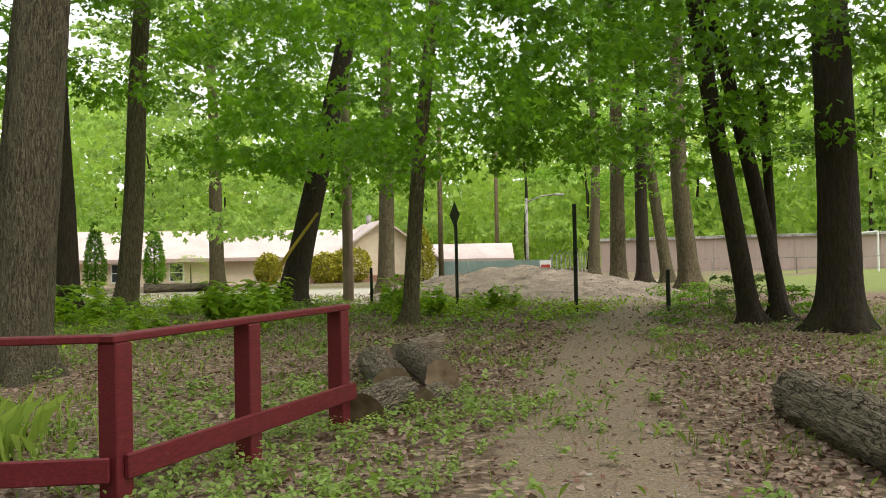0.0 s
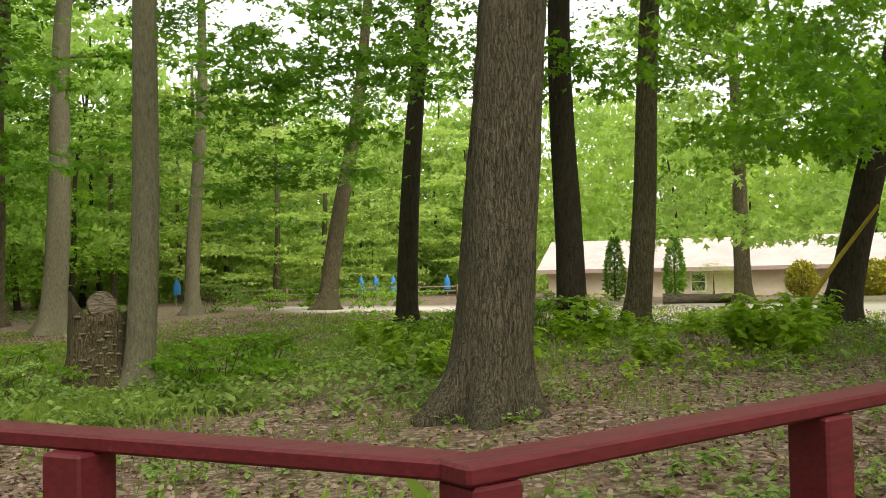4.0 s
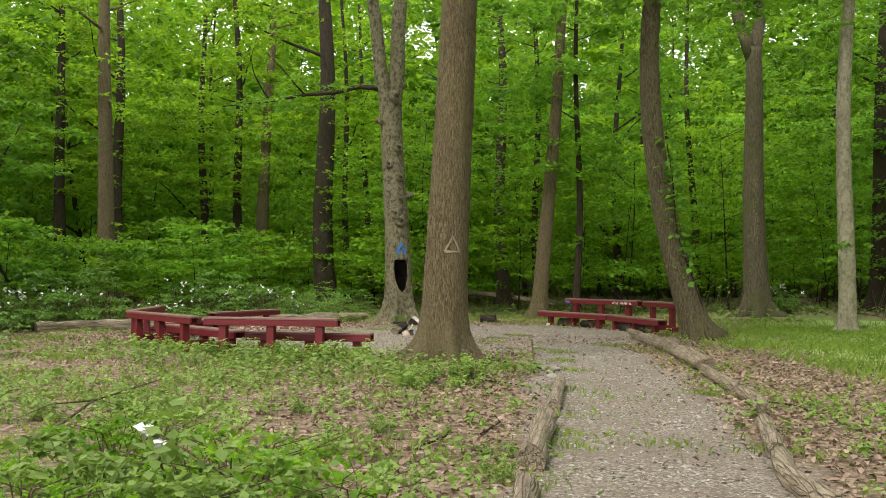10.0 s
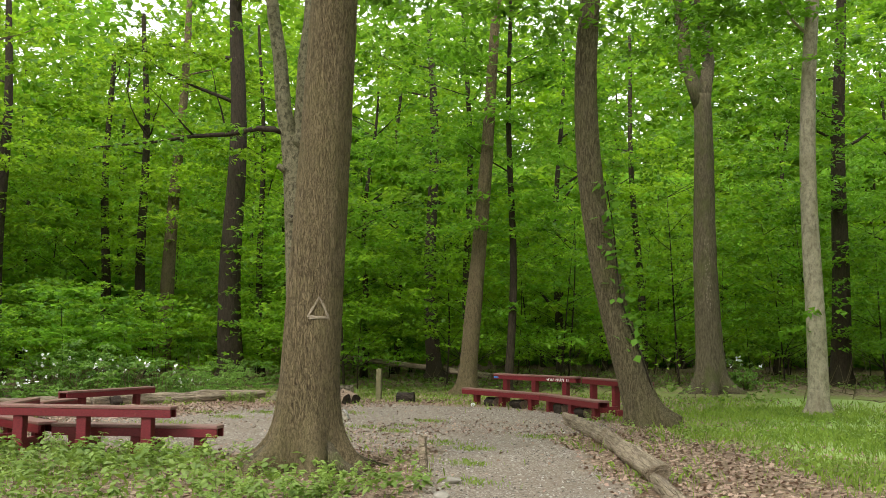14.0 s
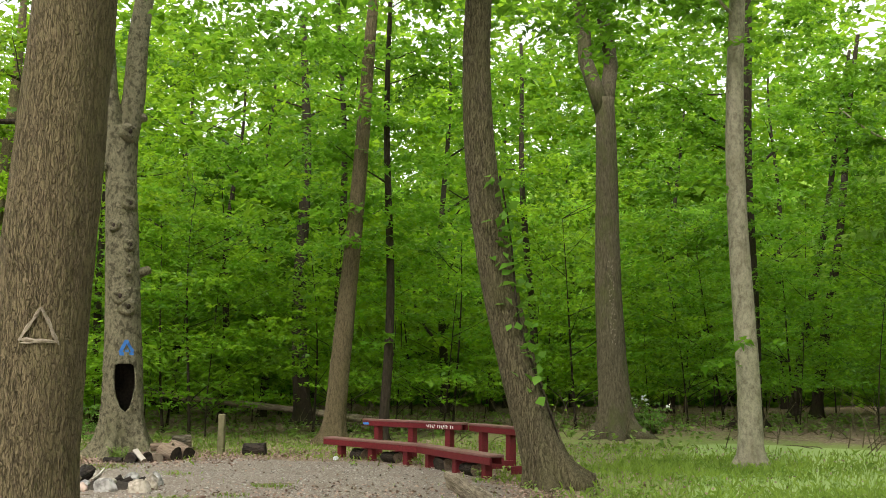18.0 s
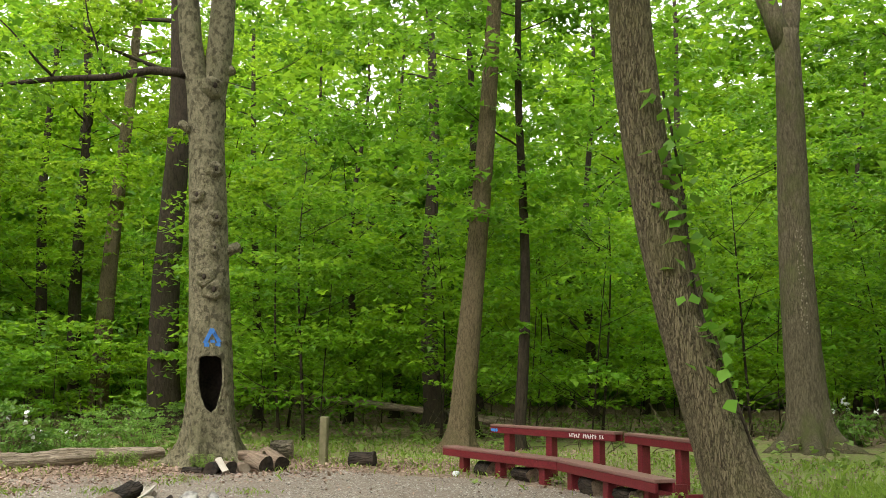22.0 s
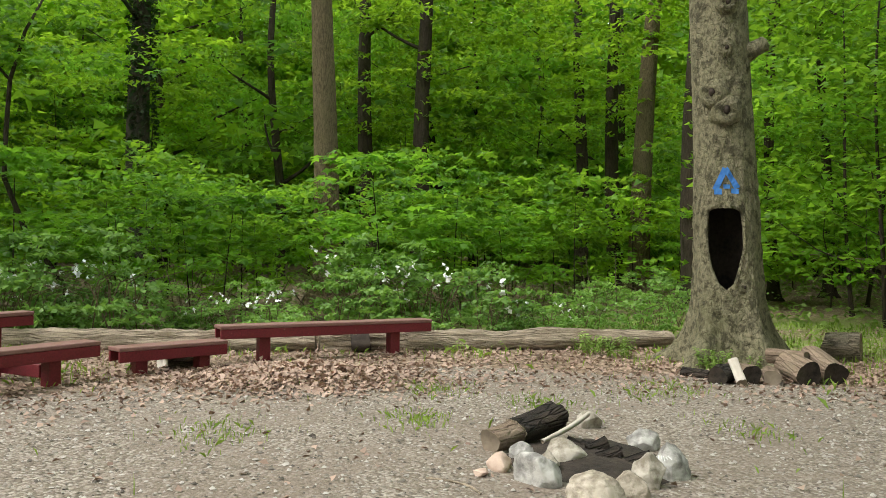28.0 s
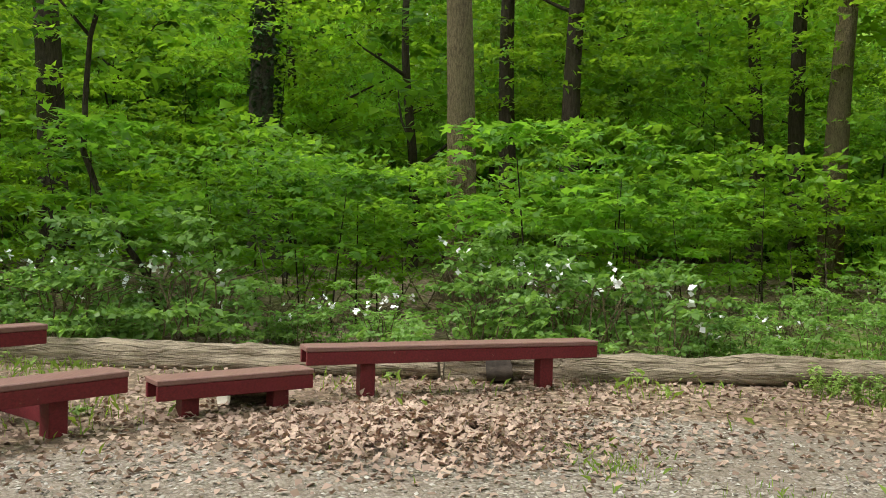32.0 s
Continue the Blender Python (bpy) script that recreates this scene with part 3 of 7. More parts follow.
verts = np.stack([GX, GY, GZ], -1).reshape(-1, 3)
idx = np.arange(nx * ny).reshape(ny, nx)
quads = np.stack([idx[:-1, :-1], idx[:-1, 1:], idx[1:, 1:], idx[1:, :-1]], -1).reshape(-1, 4)
gm = bpy.data.meshes.new("ground")
gm.vertices.add(len(verts))
gm.vertices.foreach_set("co", verts.astype(np.float32).ravel())
gm.loops.add(quads.size)
gm.loops.foreach_set("vertex_index", quads.astype(np.int32).ravel())
gm.polygons.add(len(quads))
gm.polygons.foreach_set("loop_start", np.arange(0, quads.size, 4, dtype=np.int32))
gm.polygons.foreach_set("use_smooth", np.ones(len(quads), dtype=bool))
gm.update(calc_edges=True)
for an, fn in (("gravel", gravel_mask), ("green", green_mask), ("lot", lot_mask), ("earth", lambda a, b: sstep(-0.5, 2.5, a))):
    at = gm.attributes.new(an, "FLOAT", "POINT")
    at.data.foreach_set("value", fn(GX.ravel(), GY.ravel()).astype(np.float32))
gm.materials.append(ground_mat())
tagged(new("ground", gm), "forest floor with leaf litter, moss and a gravel path", "ground", kind="structure")


# ---- named trees along the walk ----
tree(4.55, 7.8, 0.80, (0.079, -0.032), "grey", 18, "massive oak with deeply furrowed grey bark", 11, (8, 17, 7.5), 60, 90, 0.27, flare=0.6, seg=72, limbs=4, sway=0.03, ridged=0.12)
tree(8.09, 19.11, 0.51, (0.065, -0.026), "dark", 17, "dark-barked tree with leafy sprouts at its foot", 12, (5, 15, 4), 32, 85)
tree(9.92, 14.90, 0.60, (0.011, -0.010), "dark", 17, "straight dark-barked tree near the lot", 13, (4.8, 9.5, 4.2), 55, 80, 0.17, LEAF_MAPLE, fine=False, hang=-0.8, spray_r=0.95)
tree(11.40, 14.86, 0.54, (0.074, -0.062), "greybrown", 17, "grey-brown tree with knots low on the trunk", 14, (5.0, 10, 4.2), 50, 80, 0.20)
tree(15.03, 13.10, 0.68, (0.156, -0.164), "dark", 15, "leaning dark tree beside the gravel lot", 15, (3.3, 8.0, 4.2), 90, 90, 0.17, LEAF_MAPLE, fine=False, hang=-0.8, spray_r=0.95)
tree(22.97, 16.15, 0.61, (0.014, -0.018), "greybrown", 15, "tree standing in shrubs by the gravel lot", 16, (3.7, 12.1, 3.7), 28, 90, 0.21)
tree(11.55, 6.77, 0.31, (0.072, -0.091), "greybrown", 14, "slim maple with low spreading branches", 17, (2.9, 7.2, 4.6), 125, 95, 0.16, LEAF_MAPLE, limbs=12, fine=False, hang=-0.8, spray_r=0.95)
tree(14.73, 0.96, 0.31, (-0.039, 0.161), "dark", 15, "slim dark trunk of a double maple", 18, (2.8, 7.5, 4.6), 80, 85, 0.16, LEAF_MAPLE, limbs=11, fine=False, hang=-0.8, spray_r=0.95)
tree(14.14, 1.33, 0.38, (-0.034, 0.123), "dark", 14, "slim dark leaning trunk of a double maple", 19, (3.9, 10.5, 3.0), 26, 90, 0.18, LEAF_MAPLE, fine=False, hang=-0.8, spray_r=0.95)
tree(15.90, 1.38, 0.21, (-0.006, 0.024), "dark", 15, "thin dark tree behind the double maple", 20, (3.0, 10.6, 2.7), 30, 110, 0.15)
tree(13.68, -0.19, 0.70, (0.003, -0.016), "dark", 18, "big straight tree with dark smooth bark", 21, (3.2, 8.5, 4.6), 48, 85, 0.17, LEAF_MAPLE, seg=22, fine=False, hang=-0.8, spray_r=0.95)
tree(29.46, 10.35, 0.62, (-0.004, 0.010), "greybrown", 16, "", 22, (4.2, 13.2, 3.8), 30, 90, 0.23)
tree(32.70, 10.66, 0.58, (0.001, -0.003), "dark", 16, "", 23, (3.9, 13.4, 3.9), 24, 90, 0.23)
tree(35.14, 10.55, 0.56, (-0.039, 0.105), "greybrown", 15, "", 24, (3.9, 12.7, 3.2), 20, 90, 0.23)
tree(27.68, 7.04, 0.69, (-0.011, 0.031), "greybrown", 16, "", 25, (3.7, 12.9, 3.7), 30, 90, 0.22)
tree(45.83, 18.85, 0.68, (0.000, -0.000), "greybrown", 16, "", 26, (4.4, 14.9, 5.2), 26, 80, 0.31)
tree(24.84, 26.66, 0.67, (-0.009, 0.008), "greybrown", 15, "broad park tree in front of the low house", 27, (2.5, 12.7, 6.3), 95, 75, 0.30, LEAF_PARK, hang=-0.7, fine=False)
tree(1.64, 13.09, 0.44, (0.038, 0.005), "smooth", 17, "smooth grey tree beside a rotten stump", 28, (5, 15, 6.5), 60, 110, 0.16, fine=False, low=((1.0, 1.8, 5.4, 1.2), (1.9, 2.4, 4.6, 1.3), (2.6, 2.8, 5.6, 1.3), (3.4, 2.2, 3.6, 1.1), (1.4, 3.0, 3.8, 1.2), (2.4, 3.4, 2.7, 1.0), (0.6, 3.2, 4.8, 1.2), (-0.8, 2.6, 3.6, 1.1), (-1.8, 2.2, 5.2, 1.2), (3.8, 3.0, 5.0, 1.2), (2.2, 1.2, 4.2, 1.2), (3.2, 0.8, 5.0, 1.2), (2.8, 2.0, 3.4, 1.0), (-1.2, 0.8, 4.6, 1.1), (1.2, 2.4, 3.2, 1.0), (4.0, 1.5, 4.2, 1.0), (1.2, 0.4, 5.3, 1.15), (2.1, 1.2, 5.3, 1.15), (2.5, 0.1, 5.3, 1.15), (2.9, 1.5, 5.0, 1.15), (3.5, 0.8, 5.2, 1.15), (2.4, 2.7, 5.0, 1.15), (3.6, 0.3, 5.4, 1.15), (4.6, 0.9, 5.3, 1.15)))
tree(5.36, 33.65, 0.57, (0.036, -0.005), "smooth", 16, "", 29, (4, 15, 4), 30, 95, 0.28)
tree(10.65, 34.37, 0.75, (0.143, -0.042), "greybrown", 16, "leaning tree overgrown with sprouts at the clearing's edge", 30, (5, 14, 4), 24, 95, 0.28)
tree(0.59, 29.00, 0.78, (0.045, -0.001), "smooth", 17, "", 31, (5, 16, 4.5), 34, 95, 0.28)
tree(-1.26, 33.29, 0.77, (0.041, 0.007), "greybrown", 17, "", 32, (4, 16, 4.5), 34, 95, 0.28)
tree(-3.38, 32.55, 0.63, (0.034, 0.004), "dark", 17, "dark forest tree with twigs along its trunk", 33, (4, 16, 4.5), 34, 95, 0.28)
tree(-2.81, 20.64, 0.59, (0.021, 0.003), "grey", 17, "rough-barked tree standing in grass", 34, (8, 16, 4.5), 30, 90, seg=44, ridged=0.1)
tree(-4.87, 26.95, 0.67, (0.018, 0.002), "brown", 17, "", 35, (6, 16, 4), 32, 85)
tree(-7.32, 37.05, 0.69, (0.000, 0.000), "beech", 17, "pale forked tree deep in the forest", 36, (6, 16, 4), 24, 95, fork=10.5)
tree(-13.52, 47.24, 0.43, (0.148, 0.054), "dark", 15, "", 38, (4, 14, 3.5), 32, 80)
tree(-10.21, 27.12, 0.44, (0.034, -0.010), "beech", 17, "slender beech with pale blotched bark", 39, (8, 16, 4), 26, 95, seg=20)
tree(-14.89, 31.97, 0.81, (-0.016, -0.009), "mossy", 17, "forked oak with moss at its foot", 40, (8, 17, 5), 34, 90, limbs=0, flare=0.95, fork=8.8, seg=36, ridged=0.08)
tree(-11.79, 22.68, 0.61, (-0.284, -0.150), "greybrown", 16, "leaning tree with vine leaves up its trunk", 41, (7, 15, 4), 26, 95, curve=(0.0217, 0.0115), seg=56, sway=0.03, ridged=0.07)
tree(-20.76, 27.96, 0.55, (0.045, 0.069), "brown", 16, "slim leaning tree with plain brown bark", 42, (8, 16, 6), 50, 90, seg=44, sway=0.04, ridged=0.05)
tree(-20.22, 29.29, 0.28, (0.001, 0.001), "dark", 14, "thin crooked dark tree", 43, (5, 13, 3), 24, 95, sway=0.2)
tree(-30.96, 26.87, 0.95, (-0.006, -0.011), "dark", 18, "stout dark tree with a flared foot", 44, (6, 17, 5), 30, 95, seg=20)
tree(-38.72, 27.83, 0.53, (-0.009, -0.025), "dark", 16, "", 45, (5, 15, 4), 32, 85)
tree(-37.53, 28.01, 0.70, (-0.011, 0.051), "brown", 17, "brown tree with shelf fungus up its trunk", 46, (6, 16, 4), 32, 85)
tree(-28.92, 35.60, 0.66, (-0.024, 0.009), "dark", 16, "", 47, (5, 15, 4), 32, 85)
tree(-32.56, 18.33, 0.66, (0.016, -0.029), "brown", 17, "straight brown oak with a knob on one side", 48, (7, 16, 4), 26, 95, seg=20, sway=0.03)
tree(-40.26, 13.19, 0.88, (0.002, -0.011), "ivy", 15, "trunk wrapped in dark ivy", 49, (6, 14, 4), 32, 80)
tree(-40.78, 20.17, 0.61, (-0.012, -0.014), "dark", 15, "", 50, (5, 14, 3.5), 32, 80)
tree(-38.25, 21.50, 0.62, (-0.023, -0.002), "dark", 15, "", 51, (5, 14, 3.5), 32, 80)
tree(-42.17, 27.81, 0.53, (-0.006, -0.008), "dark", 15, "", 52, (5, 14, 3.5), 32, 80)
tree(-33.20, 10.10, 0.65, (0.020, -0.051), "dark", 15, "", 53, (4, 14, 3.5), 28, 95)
oak = tree(-11.75, 14.32, 0.73, (0.046, 0.011), "brown", 18, "stout oak with a triangle carved into its bark", 56, (9, 17, 7), 60, 90, seg=64, flare=0.95, sway=0.02, ridged=0.07, low=((1.6, -0.4, 6.0, 0.9), (2.3, 0.4, 6.5, 1.0), (0.6, 1.6, 6.2, 0.9)))
rnd = random.Random(14)
for k in range(8):
    a = 0.78 * k + rnd.uniform(-0.2, 0.2)
    far = rnd.uniform(0.75, 1.05)
    pts = [(q * math.cos(a + 0.25 * q), q * math.sin(a + 0.25 * q), zz) for q, zz in ((0.2, 0.42), (0.4, 0.2), (0.62, 0.07), (far, -0.03))]
    v, f = tube(pts, [0.17, 0.13, 0.09, 0.04], 10, True, 0.08, k)
    part_mesh("root", mesh_of("root", v, f, BARK["mossy"], True), oak, "mossy surface root")
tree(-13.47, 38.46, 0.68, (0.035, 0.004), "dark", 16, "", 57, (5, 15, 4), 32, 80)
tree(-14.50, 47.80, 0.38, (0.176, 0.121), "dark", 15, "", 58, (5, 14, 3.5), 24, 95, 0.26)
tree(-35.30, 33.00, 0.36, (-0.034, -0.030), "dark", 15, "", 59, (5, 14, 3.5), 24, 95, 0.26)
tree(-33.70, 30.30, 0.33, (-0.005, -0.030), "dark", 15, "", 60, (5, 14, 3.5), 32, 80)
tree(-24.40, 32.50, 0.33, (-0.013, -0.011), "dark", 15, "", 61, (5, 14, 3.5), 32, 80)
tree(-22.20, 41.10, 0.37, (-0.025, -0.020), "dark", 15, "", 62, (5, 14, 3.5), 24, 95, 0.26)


# ---- saplings and far crowns that fill the forest ----
def sapling_meshes(seed, lo, hi, rad, sprays, per, leaf, mat, h, d, boughs=0, tilt=0.4):
    rng = np.random.default_rng(seed)
    pc = crown_points(rng, lo, hi, rad, sprays, per, rad * 0.5)
    if hi > 20:
        pc = pc[(pc[:, 2] < 12) | (rng.uniform(0, 1, len(pc)) < 0.65)]
    crown = quad_mesh("crown", leaf_tris(pc, leaf, leaf * 0.75, tilt, rng), mat, 3)
    tr, pts, rads = trunk_mesh(h, d, (rng.normal(0, 0.05), rng.normal(0, 0.05)), seed, BARK["dark"], 0.3, 7, 0.15, None, 0.2, 0.6)
    rnd = random.Random(seed)
    bv, bf = [], []
    for _ in range(boughs):
        k = rnd.randrange(len(pts) // 3, len(pts))
        a = rnd.uniform(0, 6.28)
        lp = limb_path(rnd, pts[k], (math.cos(a), math.sin(a), 0.5), rad * rnd.uniform(0.5, 0.95), 0.05, 4)
        v, f = tube(lp, [max(0.012, rads[k] * 0.5) * (1 - 0.2 * j) for j in range(5)], 4, False)
        bf += [tuple(q + len(bv) for q in fc) for fc in f]
        bv += v
    return tr, crown, (mesh_of("limb", bv, bf, BARK["dark"], True) if boughs else None)


def plant_all(name, variants, spots, label, category, group, seed):
    rnd = random.Random(seed)
    for x, y in spots:
        tr, cr, bo = rnd.choice(variants)
        s = rnd.uniform(0.8, 1.25)
        t = thing(name, pose(x, y, gz(x, y), 0, 0, rnd.uniform(0, 360)) @ Matrix.Diagonal((s, s, s, 1)), label, category, group)
        part_mesh("trunk", tr, t)
        part_mesh("crown", cr, t)
        if bo:
            tagged(part_mesh("limb", bo, t), kind="stuff")


def spots_in(seed, n, x0, x1, y0, y1, keep, gap):
    rnd = random.Random(seed)
    out = []
    for _ in range(n * 30):
        p = (rnd.uniform(x0, x1), rnd.uniform(y0, y1))
        if keep(*p) and all((p[0] - q[0]) ** 2 + (p[1] - q[1]) ** 2 > gap * gap for q in out):
            out.append(p)
            if len(out) >= n:
                break
    return out


def forest(x, y):
    """Inside the forest, away from the clearing, the path, the meadow and the park."""
    if math.hypot(x - FIRE[0], y - FIRE[1]) < 13.0:
        return False
    if -42 < x < -26 and abs(y - 17.5 - (x + 14.5) * 0.165) < 1.4:
        return False
    if (-33 < x < -28 and 16.9 < y < 19.3) or (-40 < x < -31 and 12.6 < y < 14.6):
        return False
    if x > -12.5 and y < 35:
        return False
    if x > 2 + 0.15 * (y - 34):
        return False
    if y < 6 and x > -20:
        return False
    if -20 < x <= -12 and y < 30.5:
        return False
    if -31.5 < x < -24 and 20 < y < 27.5:
        return False
    if x > -7 or (x > -15 and int(abs(x) * 11 + y * 7) % 2):
        return False
    if -44 < x < -28 and 6 < y < 34:
        return False
    return True


under = [sapling_meshes(100 + i, 1.3, 6.5 + (i % 4), 2.8, 26, 110, 0.18, (LEAF_LIFTED, LEAF_LIFTED, LEAF, LEAF_LIFTED, LEAF_BRIGHTER)[i % 5], 5.5, 0.05, 9) for i in range(8)]
plant_all("sapling", under, spots_in(5, 122, -58, 5, -14, 58, forest, 2.2), "young broadleaf tree of the forest understorey", "tree", "understorey", 6)
bushes = [sapling_meshes(140 + i, 0.7, 3.0, 1.7, 20, 80, 0.17, (LEAF_BRIGHTER, LEAF_LIFTED, LEAF)[i % 3], 2.2, 0.04) for i in range(5)]
plant_all("bush", bushes, spots_in(15, 48, -40, 3, 0, 42, lambda x, y: (forest(x, y) or (-38 < x < -28.5 and 6 < y < 32)) and math.hypot(x - FIRE[0], y - FIRE[1]) < 24 and (y < 23 or x < -30), 1.7), "leafy green bush at the forest edge", "bush", "forest edge bushes", 16)
tall = [sapling_meshes(120 + i, 3.0, 24, 4.6, 54, 64, 0.54, (LEAF_BRIGHTER, LEAF, LEAF_LIFTED)[i % 3], 17, 0.4, 12) for i in range(6)]
plant_all("tree", tall, spots_in(7, 74, -72, 4, -34, 78, lambda x, y: forest(x, y) and math.hypot(x + 12, y - 14) > 27, 5.0), "tall tree of the deep forest", "tree", "deep forest trees", 8)


layered = [sapling_meshes(150 + i, 1.2, 6.2, 3.3, 30, 120, 0.17, LEAF_BRIGHTER, 6.5, 0.09, 12) for i in range(3)]
plant_all("sapling", layered, [(-26.4, 28.2), (-24.2, 31.0), (-28.8, 29.2), (-21.2, 34.0), (-18.5, 37.0), (-12.6, 40.5), (-31.5, 31.5), (-8.5, 41.5), (-5.2, 43.5), (-10.8, 46.0), (-2.2, 41.8), (-15.5, 42.5), (0.8, 45.5)], "young broadleaf tree with layered bright sprays", "tree", "understorey", 28)

# added far saplings whose pale leaf colour stands in for sunlight
lit_saplings = [sapling_meshes(170 + i, 0.8, 9.0, 3.6, 32, 95, 0.24, LEAF_LIT, 8.5, 0.09, 8, tilt=0.8) for i in range(3)]
plant_all("sapling", lit_saplings, [(-47.0, 3.5), (-50.5, 8.5), (-47.5, 12.5), (-52.0, 16.0), (-48.0, 18.5), (-50.0, 23.0), (-47.5, 27.0), (-51.5, 30.5), (-47.0, 34.0), (-43.0, 39.0), (-37.5, 43.0), (-32.0, 46.5), (-26.0, 49.0), (-20.0, 51.0), (-14.5, 53.0), (-9.5, 52.0)], "added young tree with leaf colour lightened as if sunlit", "tree", "understorey", 29)

# the woods beyond, too far to tell leaf from leaf: clumps of leaves with sky between them
def far_clumps(rng, clumps, per, a0, a1, r0, r1, top, cx, cy, wide):
    ang = np.radians(rng.uniform(a0, a1, clumps))
    rr = rng.uniform(r0, r1, clumps)
    zz = top * rng.uniform(0, 1, clumps) ** 1.15 * (0.85 + 0.12 * np.sin(ang * 23) + 0.08 * np.sin(ang * 41 + 1))
    c = np.stack([cx + rr * np.cos(ang), cy + rr * np.sin(ang), zz], 1)
    p = np.repeat(c, per, 0)
    return p + rng.normal(0, wide, p.shape) * (1, 1, 0.5) * np.repeat(rng.uniform(0.6, 1.4, clumps), per)[:, None]


rng = np.random.default_rng(21)
for cl, mt in ((1700, LEAF_LIFTED), (1400, LEAF_BRIGHTER)):
    p = far_clumps(rng, cl, 62, 86, 262, 52, 80, 34, -12, 16, 1.7)
    p[:, 2] = np.maximum(p[:, 2], 0.2)
    tagged(new("far_woods", quad_mesh("far_woods", leaf_tris(p, 0.85, 0.65, 0.5, rng), mt, 3)), "dense green woods in the distance", "woods", kind="stuff")
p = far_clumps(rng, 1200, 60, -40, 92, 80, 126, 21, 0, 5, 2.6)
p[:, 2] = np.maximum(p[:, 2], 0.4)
# haze is put into the light leaf colour here
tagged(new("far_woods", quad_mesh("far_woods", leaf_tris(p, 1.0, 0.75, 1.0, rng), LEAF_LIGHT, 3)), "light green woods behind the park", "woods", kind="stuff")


def ring_backdrop(name, cx, cy, r, a0, a1, h, mat, label):
    """The plain far edge of the woods, with a ragged top."""
    v, f = [], []
    n = 240
    for i in range(n + 1):
        a = math.radians(a0 + (a1 - a0) * i / n)
        top = h * (0.75 + 0.35 * noise.noise((i * 0.35, 1, 0)) + 0.2 * noise.noise((i * 1.1, 5, 0)))
        rr_ = r + 2.5 * noise.noise((i * 0.4, 9, 0))
        v += [(cx + rr_ * math.cos(a), cy + rr_ * math.sin(a), -1), (cx + rr_ * math.cos(a), cy + rr_ * math.sin(a), max(2, top))]
    for i in range(n):
        f.append((2 * i, 2 * i + 2, 2 * i + 3, 2 * i + 1))
    tagged(part_mesh(name, mesh_of(name, v, f, mat)), label, "backdrop", kind="structure")


# green raised so that the far woods look lit
FARGREEN = plain_mat("far_leaf_mass", (0.1, 0.2, 0.02), (0.4, 0.6, 0.1), 0.9, 0.95, 0, 0.2)
# backdrop green paled likewise, for haze
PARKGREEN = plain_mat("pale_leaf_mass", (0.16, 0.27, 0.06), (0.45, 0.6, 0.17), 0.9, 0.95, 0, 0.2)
ring_backdrop("backdrop", -12, 16, 88, 84, 264, 34, FARGREEN, "green edge of the distant woods, brightened in colour")
ring_backdrop("backdrop", 0, 5, 134, -42, 96, 18, PARKGREEN, "green edge of the woods behind the park")


# ---- park side beyond the path ----
def park(x, y):
    u = 0.72 * x + 0.69 * y
    return u > 62 and x > 4


# LEAF_PARK and LEAF_PALE carry haze in the colour of these crowns and bushes
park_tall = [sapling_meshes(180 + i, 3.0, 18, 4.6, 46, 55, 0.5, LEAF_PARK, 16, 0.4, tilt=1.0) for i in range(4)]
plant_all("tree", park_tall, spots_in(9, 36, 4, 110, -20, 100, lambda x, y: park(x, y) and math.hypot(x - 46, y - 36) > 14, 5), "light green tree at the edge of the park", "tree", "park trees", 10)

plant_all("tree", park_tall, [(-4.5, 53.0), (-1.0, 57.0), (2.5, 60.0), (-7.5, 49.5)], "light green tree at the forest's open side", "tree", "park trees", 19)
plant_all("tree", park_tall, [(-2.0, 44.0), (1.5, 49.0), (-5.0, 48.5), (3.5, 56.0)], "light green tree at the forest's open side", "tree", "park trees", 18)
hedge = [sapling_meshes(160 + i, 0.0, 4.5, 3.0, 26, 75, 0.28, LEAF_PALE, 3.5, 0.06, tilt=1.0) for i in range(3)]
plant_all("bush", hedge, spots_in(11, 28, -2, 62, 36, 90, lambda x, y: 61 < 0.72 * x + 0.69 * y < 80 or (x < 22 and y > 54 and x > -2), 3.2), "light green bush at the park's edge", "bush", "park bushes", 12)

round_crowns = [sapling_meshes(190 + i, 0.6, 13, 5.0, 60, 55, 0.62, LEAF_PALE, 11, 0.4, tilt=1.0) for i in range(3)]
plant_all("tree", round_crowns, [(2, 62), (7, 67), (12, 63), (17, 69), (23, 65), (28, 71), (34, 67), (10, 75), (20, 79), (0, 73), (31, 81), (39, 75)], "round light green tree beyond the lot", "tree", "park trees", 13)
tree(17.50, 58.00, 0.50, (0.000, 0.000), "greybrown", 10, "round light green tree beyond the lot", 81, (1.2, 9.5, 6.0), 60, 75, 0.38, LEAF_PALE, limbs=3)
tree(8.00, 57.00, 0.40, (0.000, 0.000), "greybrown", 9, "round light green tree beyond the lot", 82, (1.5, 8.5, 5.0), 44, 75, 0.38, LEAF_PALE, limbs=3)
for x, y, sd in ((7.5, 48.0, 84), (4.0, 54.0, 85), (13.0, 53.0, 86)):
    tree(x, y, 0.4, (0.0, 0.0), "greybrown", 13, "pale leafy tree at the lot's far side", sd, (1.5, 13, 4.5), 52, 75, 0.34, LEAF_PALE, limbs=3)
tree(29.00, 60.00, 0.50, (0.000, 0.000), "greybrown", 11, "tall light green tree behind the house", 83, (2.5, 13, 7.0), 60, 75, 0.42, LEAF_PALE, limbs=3)

